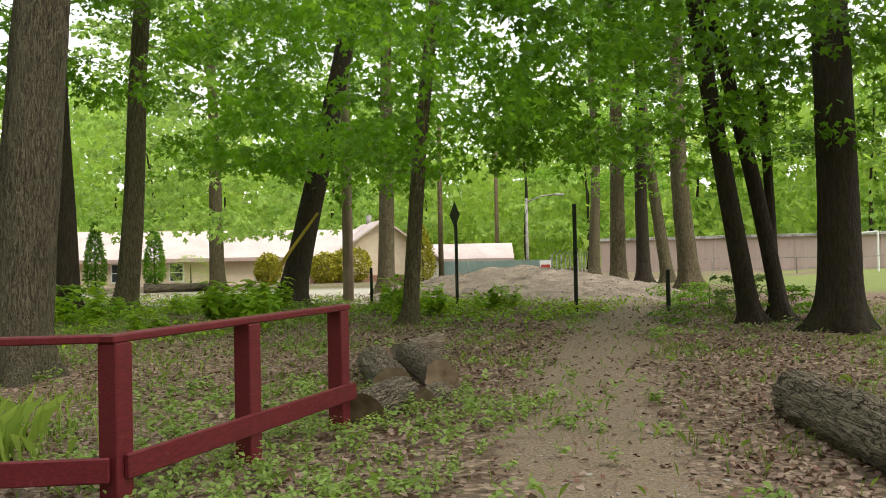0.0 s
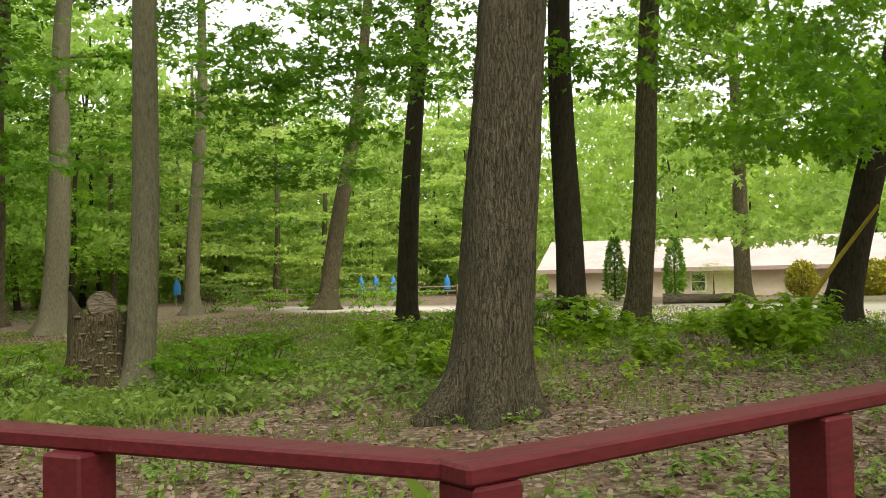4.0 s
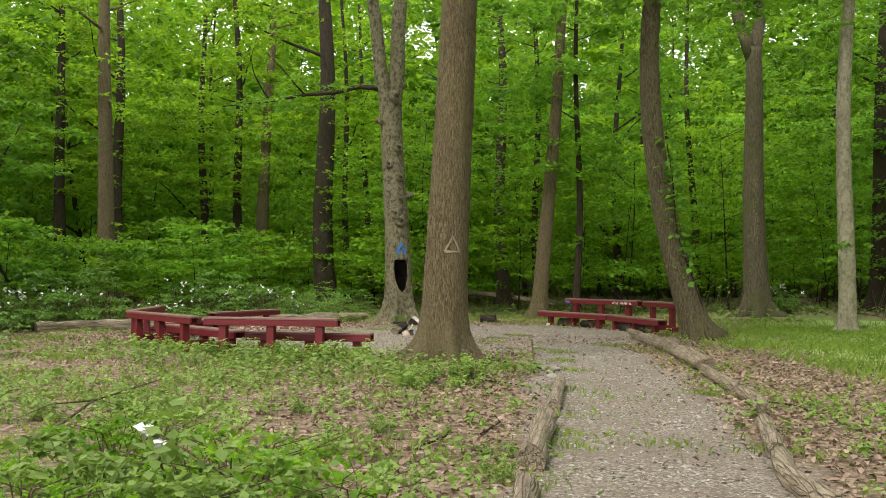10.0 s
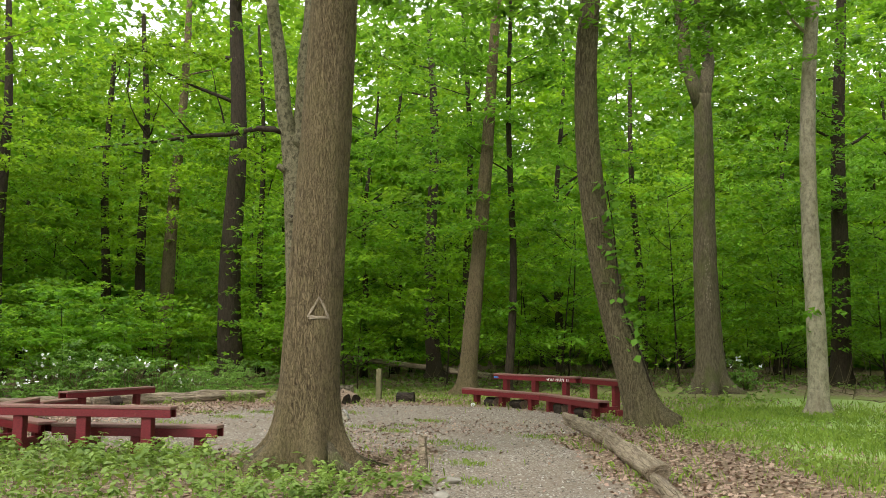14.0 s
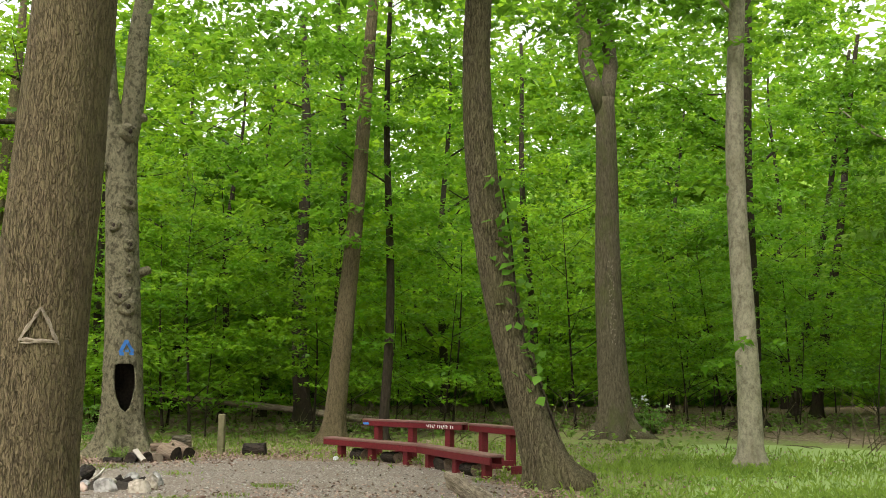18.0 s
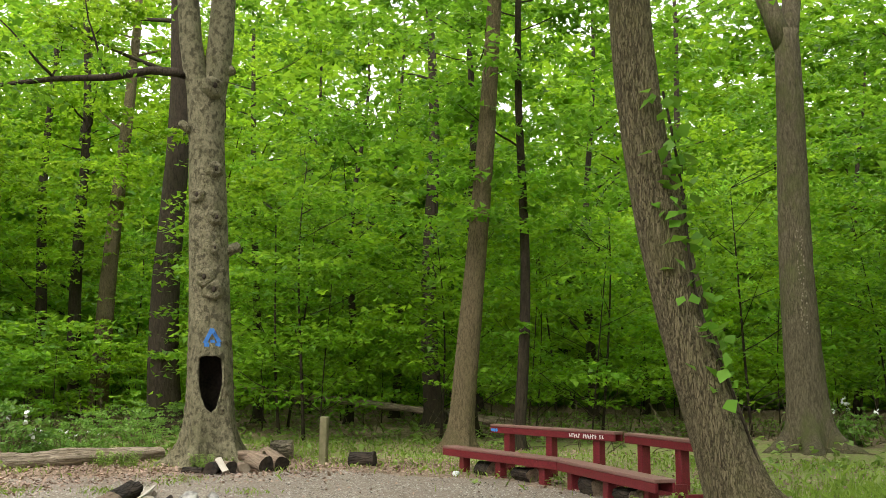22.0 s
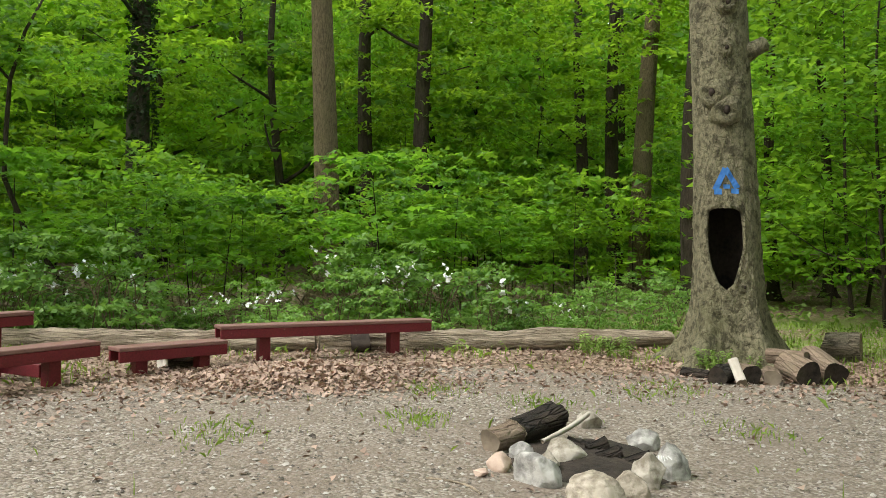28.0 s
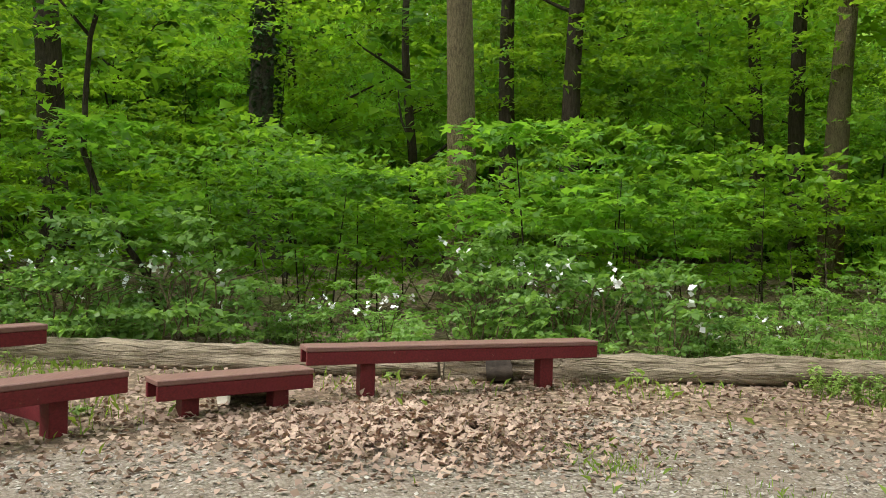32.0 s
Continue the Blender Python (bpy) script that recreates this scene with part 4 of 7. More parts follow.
# unseen trees added behind and beside the start, to shade it
for x, y, sd in ((8.5, -7.0, 91), (1.5, -8.5, 92), (14.5, -7.5, 94)):
    tree(x, y, 0.6, (0.02, 0.01), "greybrown", 17, "unseen broadleaf tree added to shade the path", sd, (7.5, 16, 6.5), 34, 70, 0.36)


# ---- red-brown timber benches ----
def frame_of(p, q, z=0.0):
    """Axes with x from p to q, y to the left of it, at height z."""
    a = math.degrees(math.atan2(q[1] - p[1], q[0] - p[0]))
    return pose(p[0], p[1], z, 0, 0, a), math.hypot(q[0] - p[0], q[1] - p[1])


def plank_unit(t, m, length, z, names, width=0.27, drop=0.11, side=1):
    """A channel-shaped beam: top board with two hanging edge boards. y = 0 is its front edge."""
    top, front, rear = names
    w = side * width
    part(top, box_bm(length, width, 0.042, m @ pose(length / 2, w / 2, z - 0.021), 0.007), PAINT_TOP, t, "weathered dusty red top board")
    part(front, box_bm(length - 0.012, 0.038, drop, m @ pose(length / 2, side * 0.024, z - 0.044 - drop / 2), 0.005), PAINT, t)
    part(rear, box_bm(length - 0.012, 0.038, drop, m @ pose(length / 2, w - side * 0.024, z - 0.044 - drop / 2), 0.005), PAINT, t)


def bench(p, q, z, legs, back=None, label="", side=1, width=0.27):
    """A seat with its front edge from p to q, and a raised back rail from back[0] to back[1] at height back[2]."""
    t = thing("bench", Matrix.Translation((p[0], p[1], -0.12)), label, "bench", "benches round the fire pit")
    inv = t.matrix_world.inverted()
    m, length = frame_of(p, q)
    m = inv @ m
    zc = z + 0.0
    plank_unit(t, m, length, zc, ("seat_board", "front_board", "rear_board"), width, 0.11, side)
    for f in legs:
        h = zc - 0.044 + 0.22
        part("leg", box_bm(0.135, 0.135, h, m @ pose(f * length, side * width * 0.5, zc - 0.046 - h / 2), 0.008), PAINT, t)
    if back:
        bp, bq, bz = back
        bm_, bl = frame_of(bp, bq)
        bm_ = inv @ bm_
        plank_unit(t, bm_, bl, bz, ("back_board", "back_front_board", "back_rear_board"), 0.2, 0.1, side)
        for f in (0.14, 0.5, 0.86):
            h = bz - 0.044 + 0.3
            part("back_post", box_bm(0.14, 0.13, h, bm_ @ pose(f * bl, side * 0.1, bz - 0.046 - h / 2), 0.008), PAINT, t)
            part("cross_beam", box_bm(0.05, 0.62, 0.13, bm_ @ pose(f * bl + 0.1, side * -0.22, -0.0 + 0.02), 0.006), PAINT, t)
    return t


bench((-18.45, 25.05), (-15.4, 24.2), 0.285, (0.16, 0.5, 0.86), ((-17.85, 25.6), (-14.98, 25.05), 0.655), "long red-brown bench with raised back rail and graffiti")
bench((-15.38, 24.18), (-12.95, 22.75), 0.285, (0.1, 0.5, 0.88), ((-14.75, 24.95), (-12.35, 23.6), 0.655), "red-brown bench with raised back rail beside a leaning tree")
bench((-13.55, 14.42), (-15.45, 13.1), 0.29, (0.12, 0.5, 0.88), ((-13.72, 13.8), (-15.78, 12.42), 0.555), "red-brown bench with back rail, plants growing round it", 1)
bench((-15.6, 13.12), (-18.35, 13.25), 0.29, (0.12, 0.5, 0.88), ((-15.98, 12.38), (-19.1, 12.7), 0.555), "red-brown bench with back rail on the ring's outer side", 1)
bench((-18.75, 13.4), (-21.0, 15.35), 0.295, (0.1, 0.45, 0.84), ((-19.15, 12.72), (-21.42, 14.62), 0.56), "low red-brown bench with back rail behind it", 1)
bench((-21.15, 15.5), (-21.87, 16.55), 0.2, (0.22, 0.8), None, "short low red-brown bench on square posts", 1)
bench((-22.15, 16.45), (-23.05, 19.08), 0.33, (0.2, 0.82), None, "red-brown bench without back in front of a fallen log", 1)

# painted scrawl on the first back rail: bars, as it cannot be read
SCRAWL = plain_mat("white_scrawl", (0.5, 0.5, 0.5), (0.75, 0.75, 0.75), 20, 0.6)
BLUE = plain_mat("blue_paint", (0.02, 0.09, 0.3), (0.06, 0.22, 0.55), 14, 0.7)
m, bl = frame_of((-17.85, 25.6), (-14.98, 25.05))
scr = tagged(new("graffiti"), "white hand-painted scrawl on a bench rail", "graffiti")
scr.matrix_world = m
rnd = random.Random(4)
for i in range(15):
    if i in (5, 12):
        continue
    part("stroke", box_bm(0.018, 0.002, rnd.uniform(0.05, 0.075), pose(1.98 + i * 0.05, 0.0035, 0.562, 0, rnd.uniform(-25, 25), 0), 0), SCRAWL, scr)
    part("stroke", box_bm(0.034, 0.002, 0.012, pose(1.99 + i * 0.05, 0.0032, 0.562 + rnd.uniform(-0.03, 0.03), 0, rnd.uniform(-20, 20), 0), 0), SCRAWL, scr)
for i in range(3):
    part("stroke", box_bm(0.06, 0.002, 0.05, pose(0.06 + i * 0.06, 0.0034, 0.56, 0, 30 * i, 0), 0), BLUE, scr, "blue paint smear")


# ---- handrail fence beside the start ----
fence = thing("handrail_fence", pose(1.22, 1.25, 0), "red-brown wooden handrail fence bent at a corner post", "fence")
finv = fence.matrix_world.inverted()
C0, E1, M1, E2 = (1.3, 1.28), (3.83, 1.82), (2.54, 1.53), (0.1, 2.62)
M2 = (0.52, 2.1)


def slope_box(p, q, z0, z1, w, h, off):
    """A straight board from p at z0 to q at z1, w thick, h high, set off to its right."""
    mm, ln = frame_of(p, q)
    tilt = math.degrees(math.atan2(z1 - z0, ln))
    return box_bm(math.hypot(ln, z1 - z0), w, h, finv @ mm @ pose(0, 0, z0, 0, -tilt, 0) @ pose(ln / 2, off, 0), 0.008)


for p, zt in ((C0, 0.935), (M1, 0.95), (E1, 0.965), (M2, 0.935), (E2, 0.935)):
    mm, _ = frame_of(C0, E1 if p in (C0, M1, E1) else E2)
    rot = mm.to_euler().z
    part("post", box_bm(0.135, 0.135, zt + 0.45, finv @ pose(p[0], p[1], (zt - 0.45) / 2, 0, 0, math.degrees(rot)), 0.008), PAINT, fence)
part("top_rail", slope_box((1.22, 1.262), (3.93, 1.842), 0.958, 0.99, 0.13, 0.045, 0.0), PAINT, fence, "scuffed flat handrail")
part("top_rail", slope_box((1.27, 1.33), (0.03, 2.72), 0.957, 0.957, 0.13, 0.045, 0.0), PAINT, fence, "flat handrail with purple scribbles")
part("lower_rail", slope_box((1.3, 1.19), (3.95, 1.755), 0.25, 0.3, 0.04, 0.14, 0.0), PAINT, fence)
part("lower_rail", slope_box((1.22, 1.23), (0.02, 2.57), 0.24, 0.25, 0.04, 0.14, 0.0), PAINT, fence)


# ---- logs, stones and fire pit ----
def log(p, q, r, mat, label, name="log", seed=0, r2=None, wob=0.1, seg=12, z0=None, z1=None, ends=CUTWOOD, bend=0.0, ridged=0.0):
    if name == "edging_log":
        ends = DEADWOOD
    rnd = random.Random(seed)
    p, q = Vector((*p, 0)), Vector((*q, 0))
    p.z = (gz(p.x, p.y) if z0 is None else z0) + r * 0.82
    q.z = (gz(q.x, q.y) if z1 is None else z1) + (r2 or r) * 0.82
    mid = (p + q) / 2
    ln = (q - p).length
    t = thing(name, Matrix.Translation(mid) @ (q - p).to_track_quat("X", "Z").to_matrix().to_4x4(), label, "log")
    n = max(4, int(ln / (0.035 if ridged else 0.12)))
    st = ln / n
    pts = [Vector((ln * (i / n - 0.5), -bend * math.sin(math.pi * i / n), rnd.uniform(-0.05, 0.05) * r)) for i in range(n + 1)]
    ph = rnd.uniform(0, 6)
    rad = [(r + ((r2 or r) - r) * i / n) * (1 + wob * noise.noise((i * st * 1.7, ph, 0)) * 2) for i in range(n + 1)]

    def ridges(i, a):
        """Deep braided furrows along the log."""
        u, w = math.cos(a), math.sin(a)
        s = 1 - abs(noise.noise((u * 5.5 + ph, w * 5.5, i * st * 5))) * 2.6
        return ridged * (max(-0.4, s) + 0.3 * noise.noise((u * 14, w * 14, i * st * 14)))

    v, f = tube(pts, rad, seg, False, wob * 0.4 if not ridged else 0.01, seed, lambda i, a: 1 + (ridges(i, a) if ridged else 0) + wob * math.sin(3 * a + i * st * 0.8 + ph) + 1.2 * wob * noise.noise((math.cos(a) * 2.6 + ph, math.sin(a) * 2.6, i * st * 1.5)))
    part_mesh("bark", mesh_of("bark", v, f, mat, True), t)
    for e, k, s in ((0, 0, -1), (n, n, 1)):
        ring = [v[k * seg + j] for j in range(seg)]
        c = pts[e] - (pts[e] - pts[e - s]).normalized() * 0.012
        part_mesh("cut_end", mesh_of("cut_end", ring + [c], [(j, (j + 1) % seg, seg) for j in range(seg)], ends), t, "sawn log end with dark heartwood")
    return t


log((4.05, 1.72), (4.98, 2.02), 0.15, LOGBARK, "sawn log section with deep ridged bark", seed=1, seg=56, wob=0.05, ridged=0.09, ends=SAWN)
log((4.9, 1.72), (5.3, 1.82), 0.1, LOGBARK, "short sawn log with ridged bark among leaves", seed=2, seg=44, ridged=0.08, wob=0.05, ends=SAWN)
log((5.24, 2.35), (6.5, 3.6), 0.165, LOGBARK, "thick sawn log lying beside the path", seed=3, seg=56, wob=0.05, ridged=0.08, ends=SAWN)
log((5.87, 2.2), (7.1, 3.5), 0.165, LOGBARK, "thick sawn log with a dark cut end", seed=4, seg=56, wob=0.05, ridged=0.08, ends=SAWN)
log((7.3, 3.75), (8.4, 4.0), 0.14, DEADWOOD, "grey rotting log by the path", seed=5, seg=28, wob=0.16)
log((6.1, -1.25), (4.0, -2.5), 0.2, LOGBARK, "grey mossy log lying in low plants", seed=6, seg=56, wob=0.06, ridged=0.08, ends=SAWN)

EDGE = "weathered log edging the gravel path"
log((-2.0, 6.85), (-3.4, 9.2), 0.075, DEADWOOD, EDGE, "edging_log", 11, bend=0.12)
log((-3.42, 9.25), (-4.35, 10.5), 0.075, DEADWOOD, EDGE, "edging_log", 12, bend=-0.1)
log((-4.45, 10.65), (-5.2, 12.0), 0.075, DEADWOOD, EDGE, "edging_log", 13)
log((-5.5, 12.6), (-6.35, 13.85), 0.08, DEADWOOD, EDGE, "edging_log", 14, bend=0.06)
log((-6.45, 14.0), (-8.0, 16.0), 0.08, DEADWOOD, "rotten log edging the gravel path", "edging_log", 15, wob=0.18)
log((-8.05, 16.15), (-10.4, 19.0), 0.115, DEADWOOD, "thick bare log edging the gravel path", "edging_log", 16, seg=24, wob=0.16)
log((-10.42, 19.03), (-13.15, 22.0), 0.11, DEADWOOD, "thick bare log ending near a bench", "edging_log", 17, seg=24, wob=0.16)
log((-4.1, 6.9), (-5.1, 8.4), 0.08, DEADWOOD, EDGE, "edging_log", 18, bend=0.06)
log((-5.5, 8.95), (-6.75, 10.7), 0.1, DEADWOOD, EDGE, "edging_log", 19)
log((-7.2, 11.4), (-8.5, 13.2), 0.07, DEADWOOD, "thin barkless log at the path's edge", "edging_log", 20)

log((-24.1, 12.6), (-23.45, 17.6), 0.14, DEADWOOD, "long grey fallen trunk behind the benches", "fallen_log", 21, seg=36, r2=0.14, wob=0.14)
log((-23.45, 17.65), (-23.5, 22.6), 0.14, DEADWOOD, "long grey fallen trunk reaching the hollow tree", "fallen_log", 22, seg=36, r2=0.13, wob=0.16)
# black piece laid on for the shade of a knot hole
log((-23.28, 18.05), (-23.26, 18.3), 0.1, CHAR_AND_HOLES, "black lump for the dark knot hole in the fallen trunk", "log", 23, wob=0.3, z0=-0.1, z1=-0.08, ends=CHAR_AND_HOLES)

log((-21.75, 15.85), (-22.15, 16.2), 0.09, LOGBARK, "short log with a bleached white end", "log", 24, wob=0.1, seg=20, ends=plain_mat("bleached_wood", (0.5, 0.47, 0.42), (0.7, 0.67, 0.6), 12, 0.9))

# split wood by the hollow tree
CHARBARK = bark_mat("charred_bark", (0.006, 0.005, 0.005), (0.05, 0.04, 0.033), (0.1, 0.07, 0.05), 16, 0.05, 0.2, 0.5, 0.8, along=(0, 1, 1))
BARE = plain_mat("bare_pale_wood", (0.3, 0.26, 0.22), (0.52, 0.48, 0.43), 16, 0.85, 0, 0.006, (0.2, 1, 1))
REDWOOD = bark_mat("reddish_bark", (0.085, 0.058, 0.042), (0.29, 0.215, 0.16), (0.24, 0.2, 0.15), 16, 0.03, 0.15, 0.5, 0.4, along=(0, 1, 1))
WOODS = (
    ((-21.0, 21.6), (-20.65, 21.75), 0.05, CHARBARK, "charred flat piece of firewood", None, None, 0, CHAR_AND_HOLES),
    ((-20.6, 21.95), (-20.25, 21.62), 0.1, CHARBARK, "dark round log by the hollow tree", None, None, 0, CHAR_AND_HOLES),
    ((-20.75, 22.05), (-20.25, 22.02), 0.11, REDWOOD, "short dark log by the hollow tree", None, None, 0, CHAR_AND_HOLES),
    ((-20.5, 22.38), (-20.15, 22.2), 0.085, REDWOOD, "pale broken firewood on leaves", None, None, 0, CUTWOOD),
    ((-20.55, 22.6), (-20.08, 22.58), 0.135, REDWOOD, "sawn firewood log with a dark end", -0.05, -0.12, 0, CHAR_AND_HOLES),
    ((-20.62, 22.95), (-20.1, 22.9), 0.135, REDWOOD, "sawn firewood log with a black end", 0.0, -0.12, 0, CHAR_AND_HOLES),
    ((-20.75, 22.5), (-20.4, 22.75), 0.08, REDWOOD, "reddish barkless branch piece", 0.06, 0.06, 0, CUTWOOD),
    ((-22.15, 24.1), (-21.85, 24.45), 0.2, LOGBARK, "thick sawn log round in the grass", None, None, 0.05, REDWOOD),
    ((-20.2, 24.48), (-19.8, 24.72), 0.13, CHARBARK, "short dark log lying on gravel", None, None, 0, CHAR_AND_HOLES),
)
for i, (p, q, r, mt, lb, z0, z1, rd, en) in enumerate(WOODS):
    log(p, q, r, mt, lb, "firewood", 30 + i, seg=40 if rd else 22, ends=en, z0=z0, z1=z1, ridged=rd, wob=0.08)
log((-20.52, 21.95), (-20.05, 21.8), 0.05, BARE, "barkless white wood chunk with brown sawn end", "firewood", 39, z0=0.05, z1=-0.12, seg=20, wob=0.14)


def stone(x, y, sx, sy, sz, mat, seed, label, z=None, rot=0):
    rnd = random.Random(seed)
    bm = bmesh.new()
    bmesh.ops.create_icosphere(bm, subdivisions=4, radius=0.86)
    cuts = [(Vector((rnd.uniform(-1, 1), rnd.uniform(-1, 1), rnd.uniform(-0.4, 1))).normalized(), rnd.uniform(0.5, 0.74)) for _ in range(15)]
    for v in bm.verts:
        for nn, dd in cuts:
            over = v.co.dot(nn) - dd
            if over > 0:
                v.co -= nn * over * 0.97
        n = noise.noise(v.co * 1.3 + Vector((seed * 3.1, 0, 0))) * 0.14 + noise.noise(v.co * 4.5 + Vector((0, seed * 1.7, 0))) * 0.06 + noise.noise(v.co * 12 + Vector((0, seed * 0.7, 0))) * 0.022
        v.co *= 1 + n
        v.co.x *= sx
        v.co.y *= sy
        v.co.z *= sz
    ob = part("stone", bm, mat, None, "", True)
    ob.matrix_world = pose(x, y, (gz(x, y) if z is None else z) + sz * 0.42, rnd.uniform(-12, 12), rnd.uniform(-12, 12), rot)
    return tagged(ob, label, "stone", "fire pit stones")


stone(-17.07, 18.46, 0.129, 0.099, 0.102, STONE_P, 1, "flat pinkish stone of the fire ring", rot=20)
stone(-16.72, 18.62, 0.208, 0.149, 0.159, STONE_B, 2, "blue-grey boulder of the fire ring", rot=50)
stone(-17.12, 18.92, 0.198, 0.158, 0.140, STONE_A, 3, "pale round boulder of the fire ring", rot=70)
stone(-16.24, 18.79, 0.218, 0.178, 0.166, STONE_C, 4, "large rough sandy boulder of the fire ring", rot=70)
stone(-16.55, 19.24, 0.139, 0.139, 0.155, STONE_A, 5, "greenish boulder of the fire ring")
stone(-16.75, 19.48, 0.144, 0.139, 0.184, STONE_B, 6, "smooth grey boulder with a white scribble")
stone(-17.5, 19.6, 0.164, 0.129, 0.121, STONE_B, 7, "grey angular stone of the fire ring", rot=60)
stone(-18.25, 19.48, 0.139, 0.119, 0.126, STONE_A, 8, "pale stone at the back of the fire ring")
stone(-16.95, 18.3, 0.099, 0.069, 0.038, STONE_P, 9, "small broken stone by the fire ring")
stone(-16.36, 19.04, 0.15, 0.13, 0.13, STONE_C, 13, "sandy stone wedged into the fire ring", rot=35)
stone(-16.95, 18.74, 0.13, 0.12, 0.11, STONE_A, 14, "small pale stone wedged into the fire ring", rot=10)
stone(-17.32, 18.68, 0.11, 0.1, 0.09, STONE_B, 15, "small grey stone under the charred log", rot=80)
stone(-17.1, 19.3, 0.079, 0.069, 0.049, STONE_B, 12, "small sooty stone in the fire ring")
log((-17.53, 18.5), (-17.66, 18.72), 0.095, REDWOOD, "barkless half of a log leaning on the fire ring", "firewood", 41, z0=-0.12, z1=-0.09, seg=24, wob=0.12)
log((-17.66, 18.72), (-17.86, 19.1), 0.105, CHARBARK, "charred half of a log leaning on the fire ring", "firewood", 42, z0=-0.1, z1=-0.02, seg=28, wob=0.12, ends=DEADWOOD)
log((-17.4, 18.84), (-17.76, 19.3), 0.016, BARE, "pale barkless stick across the fire pit", "firewood", 43, z0=-0.03, z1=0.08, wob=0.15, bend=0.02)
for k in range(11):
    a, r = k * 2.4, 0.08 + 0.03 * k
    x, y = -17.25 + 0.9 * r * math.cos(a), 19.2 + 0.7 * r * math.sin(a)
    log((x, y), (x + 0.16 * math.cos(a * 1.7), y + 0.16 * math.sin(a * 1.7)), 0.022 + 0.008 * (k % 3), CHARBARK, "piece of black charcoal in the fire pit", "charcoal", 440 + k, z0=-0.11 + 0.012 * (k % 4), z1=-0.09 + 0.02 * (k % 3), ends=CHAR_AND_HOLES, wob=0.25)
log((-15.67, 20.44), (-15.22, 20.82), 0.01, DEADWOOD, "thin twig lying on the gravel", "twig", 45, bend=0.05)
log((-16.9, 17.95), (-16.5, 18.2), 0.007, DEADWOOD, "thin dark twig beside the fire ring", "twig", 46, bend=-0.08)
# dark wood blocks shoring up the long bench, and bleached trunks fallen deep in the woods
for i, (p, q) in enumerate((((-17.5, 24.95), (-17.15, 24.85)), ((-16.5, 24.67), (-16.1, 24.56)), ((-14.75, 24.0), (-14.4, 23.8)), ((-13.9, 23.5), (-13.5, 23.27)))):
    log(p, q, 0.115, CHARBARK, "dark weathered wood block under the long bench", "wood_block", 60 + i, seg=20, wob=0.12, ends=REDWOOD)
log((-27.0, 38.2), (-34.2, 31.0), 0.12, DEADWOOD, "bleached trunk leaning on a tree in the woods", "fallen_log", 66, seg=16, wob=0.14, z1=1.1)
log((-26.4, 36.6), (-29.8, 36.0), 0.1, DEADWOOD, "bleached trunk lying across another in the woods", "fallen_log", 67, seg=16, wob=0.14, z1=0.35)
# bed of ash and soot between the stones
v, f = [(-17.22, 19.12, gz(-17.2, 19.1) + 0.07)], []
for i in (1, 2, 3):
    for k in range(20):
        a = 2 * math.pi * k / 20
        q = 0.22 * i * (1 + 0.25 * noise.noise((math.cos(a) * 1.5, math.sin(a) * 1.5, i)))
        x, y = -17.22 + 1.15 * q * math.cos(a), 19.12 + 0.85 * q * math.sin(a)
        v.append((x, y, gz(x, y) + (0.06, 0.035, -0.01)[i - 1] + 0.012 * noise.noise((x * 9, y * 9, 0))))
f += [(0, 1 + k, 1 + (k + 1) % 20) for k in range(20)]
for i in (0, 1):
    f += [(1 + 20 * i + k, 21 + 20 * i + k, 21 + 20 * i + (k + 1) % 20, 1 + 20 * i + (k + 1) % 20) for k in range(20)]
tagged(part_mesh("ash_bed", mesh_of("ash_bed", v, f, CHAR_AND_HOLES, True)), "black bed of ash and soot in the fire ring", "ash")
# white scribble on the grey boulder, as bars
scr = tagged(new("graffiti"), "white scribble painted on a boulder", "graffiti")
scr.matrix_world = pose(-16.69, 19.4, 0.015, 52, 0, 62)
for i in range(6):
    part("stroke", box_bm(0.006, 0.022 + 0.012 * (i % 2), 0.004, pose(-0.045 + i * 0.017, 0.004 * (i % 3), 0.006, 0, 0, -20 + 14 * i), 0), SCRAWL, scr)
stone(-9.2, 13.9, 0.15, 0.12, 0.06, STONE_D, 10, "grey stone at the path's edge")
stone(-9.8, 14.75, 0.18, 0.13, 0.06, STONE_D, 11, "grey flat stone at the path's edge")

# short posts
peg = box_bm(0.09, 0.07, 0.62, pose(0, 0, 0.12, 2, -3, 20), 0.01)
ob = part("wooden_stake", peg, DEADWOOD)
ob.matrix_world = Matrix.Translation((-10.56, 15.12, gz(-10.56, 15.12)))
tagged(ob, "short weathered wooden stake in the ground", "stake")
pst = box_bm(0.14, 0.13, 1.0, pose(0, 0, 0.36, 1, 1, 30), 0.015)
ob = part("wooden_post", pst, plain_mat("mossy_post", (0.07, 0.075, 0.03), (0.22, 0.195, 0.12), 8, 0.9, 0, 0.01))
ob.matrix_world = Matrix.Translation((-20.55, 24.15, gz(-20.5, 24.1)))
tagged(ob, "weathered wooden post with moss at its foot", "post")
cup_bm = bmesh.new()
bmesh.ops.create_cone(cup_bm, cap_ends=True, segments=16, radius1=0.035, radius2=0.045, depth=0.11, matrix=pose(0, 0, 0.045, 90, 0, 20))
ob = part("cup", cup_bm, plain_mat("white_plastic", (0.6, 0.64, 0.68), (0.75, 0.78, 0.8), 20, 0.4))
ob.matrix_world = Matrix.Translation((-17.5, 24.38, gz(-17.5, 24.4)))
tagged(ob, "white paper cup lying on the gravel", "cup")


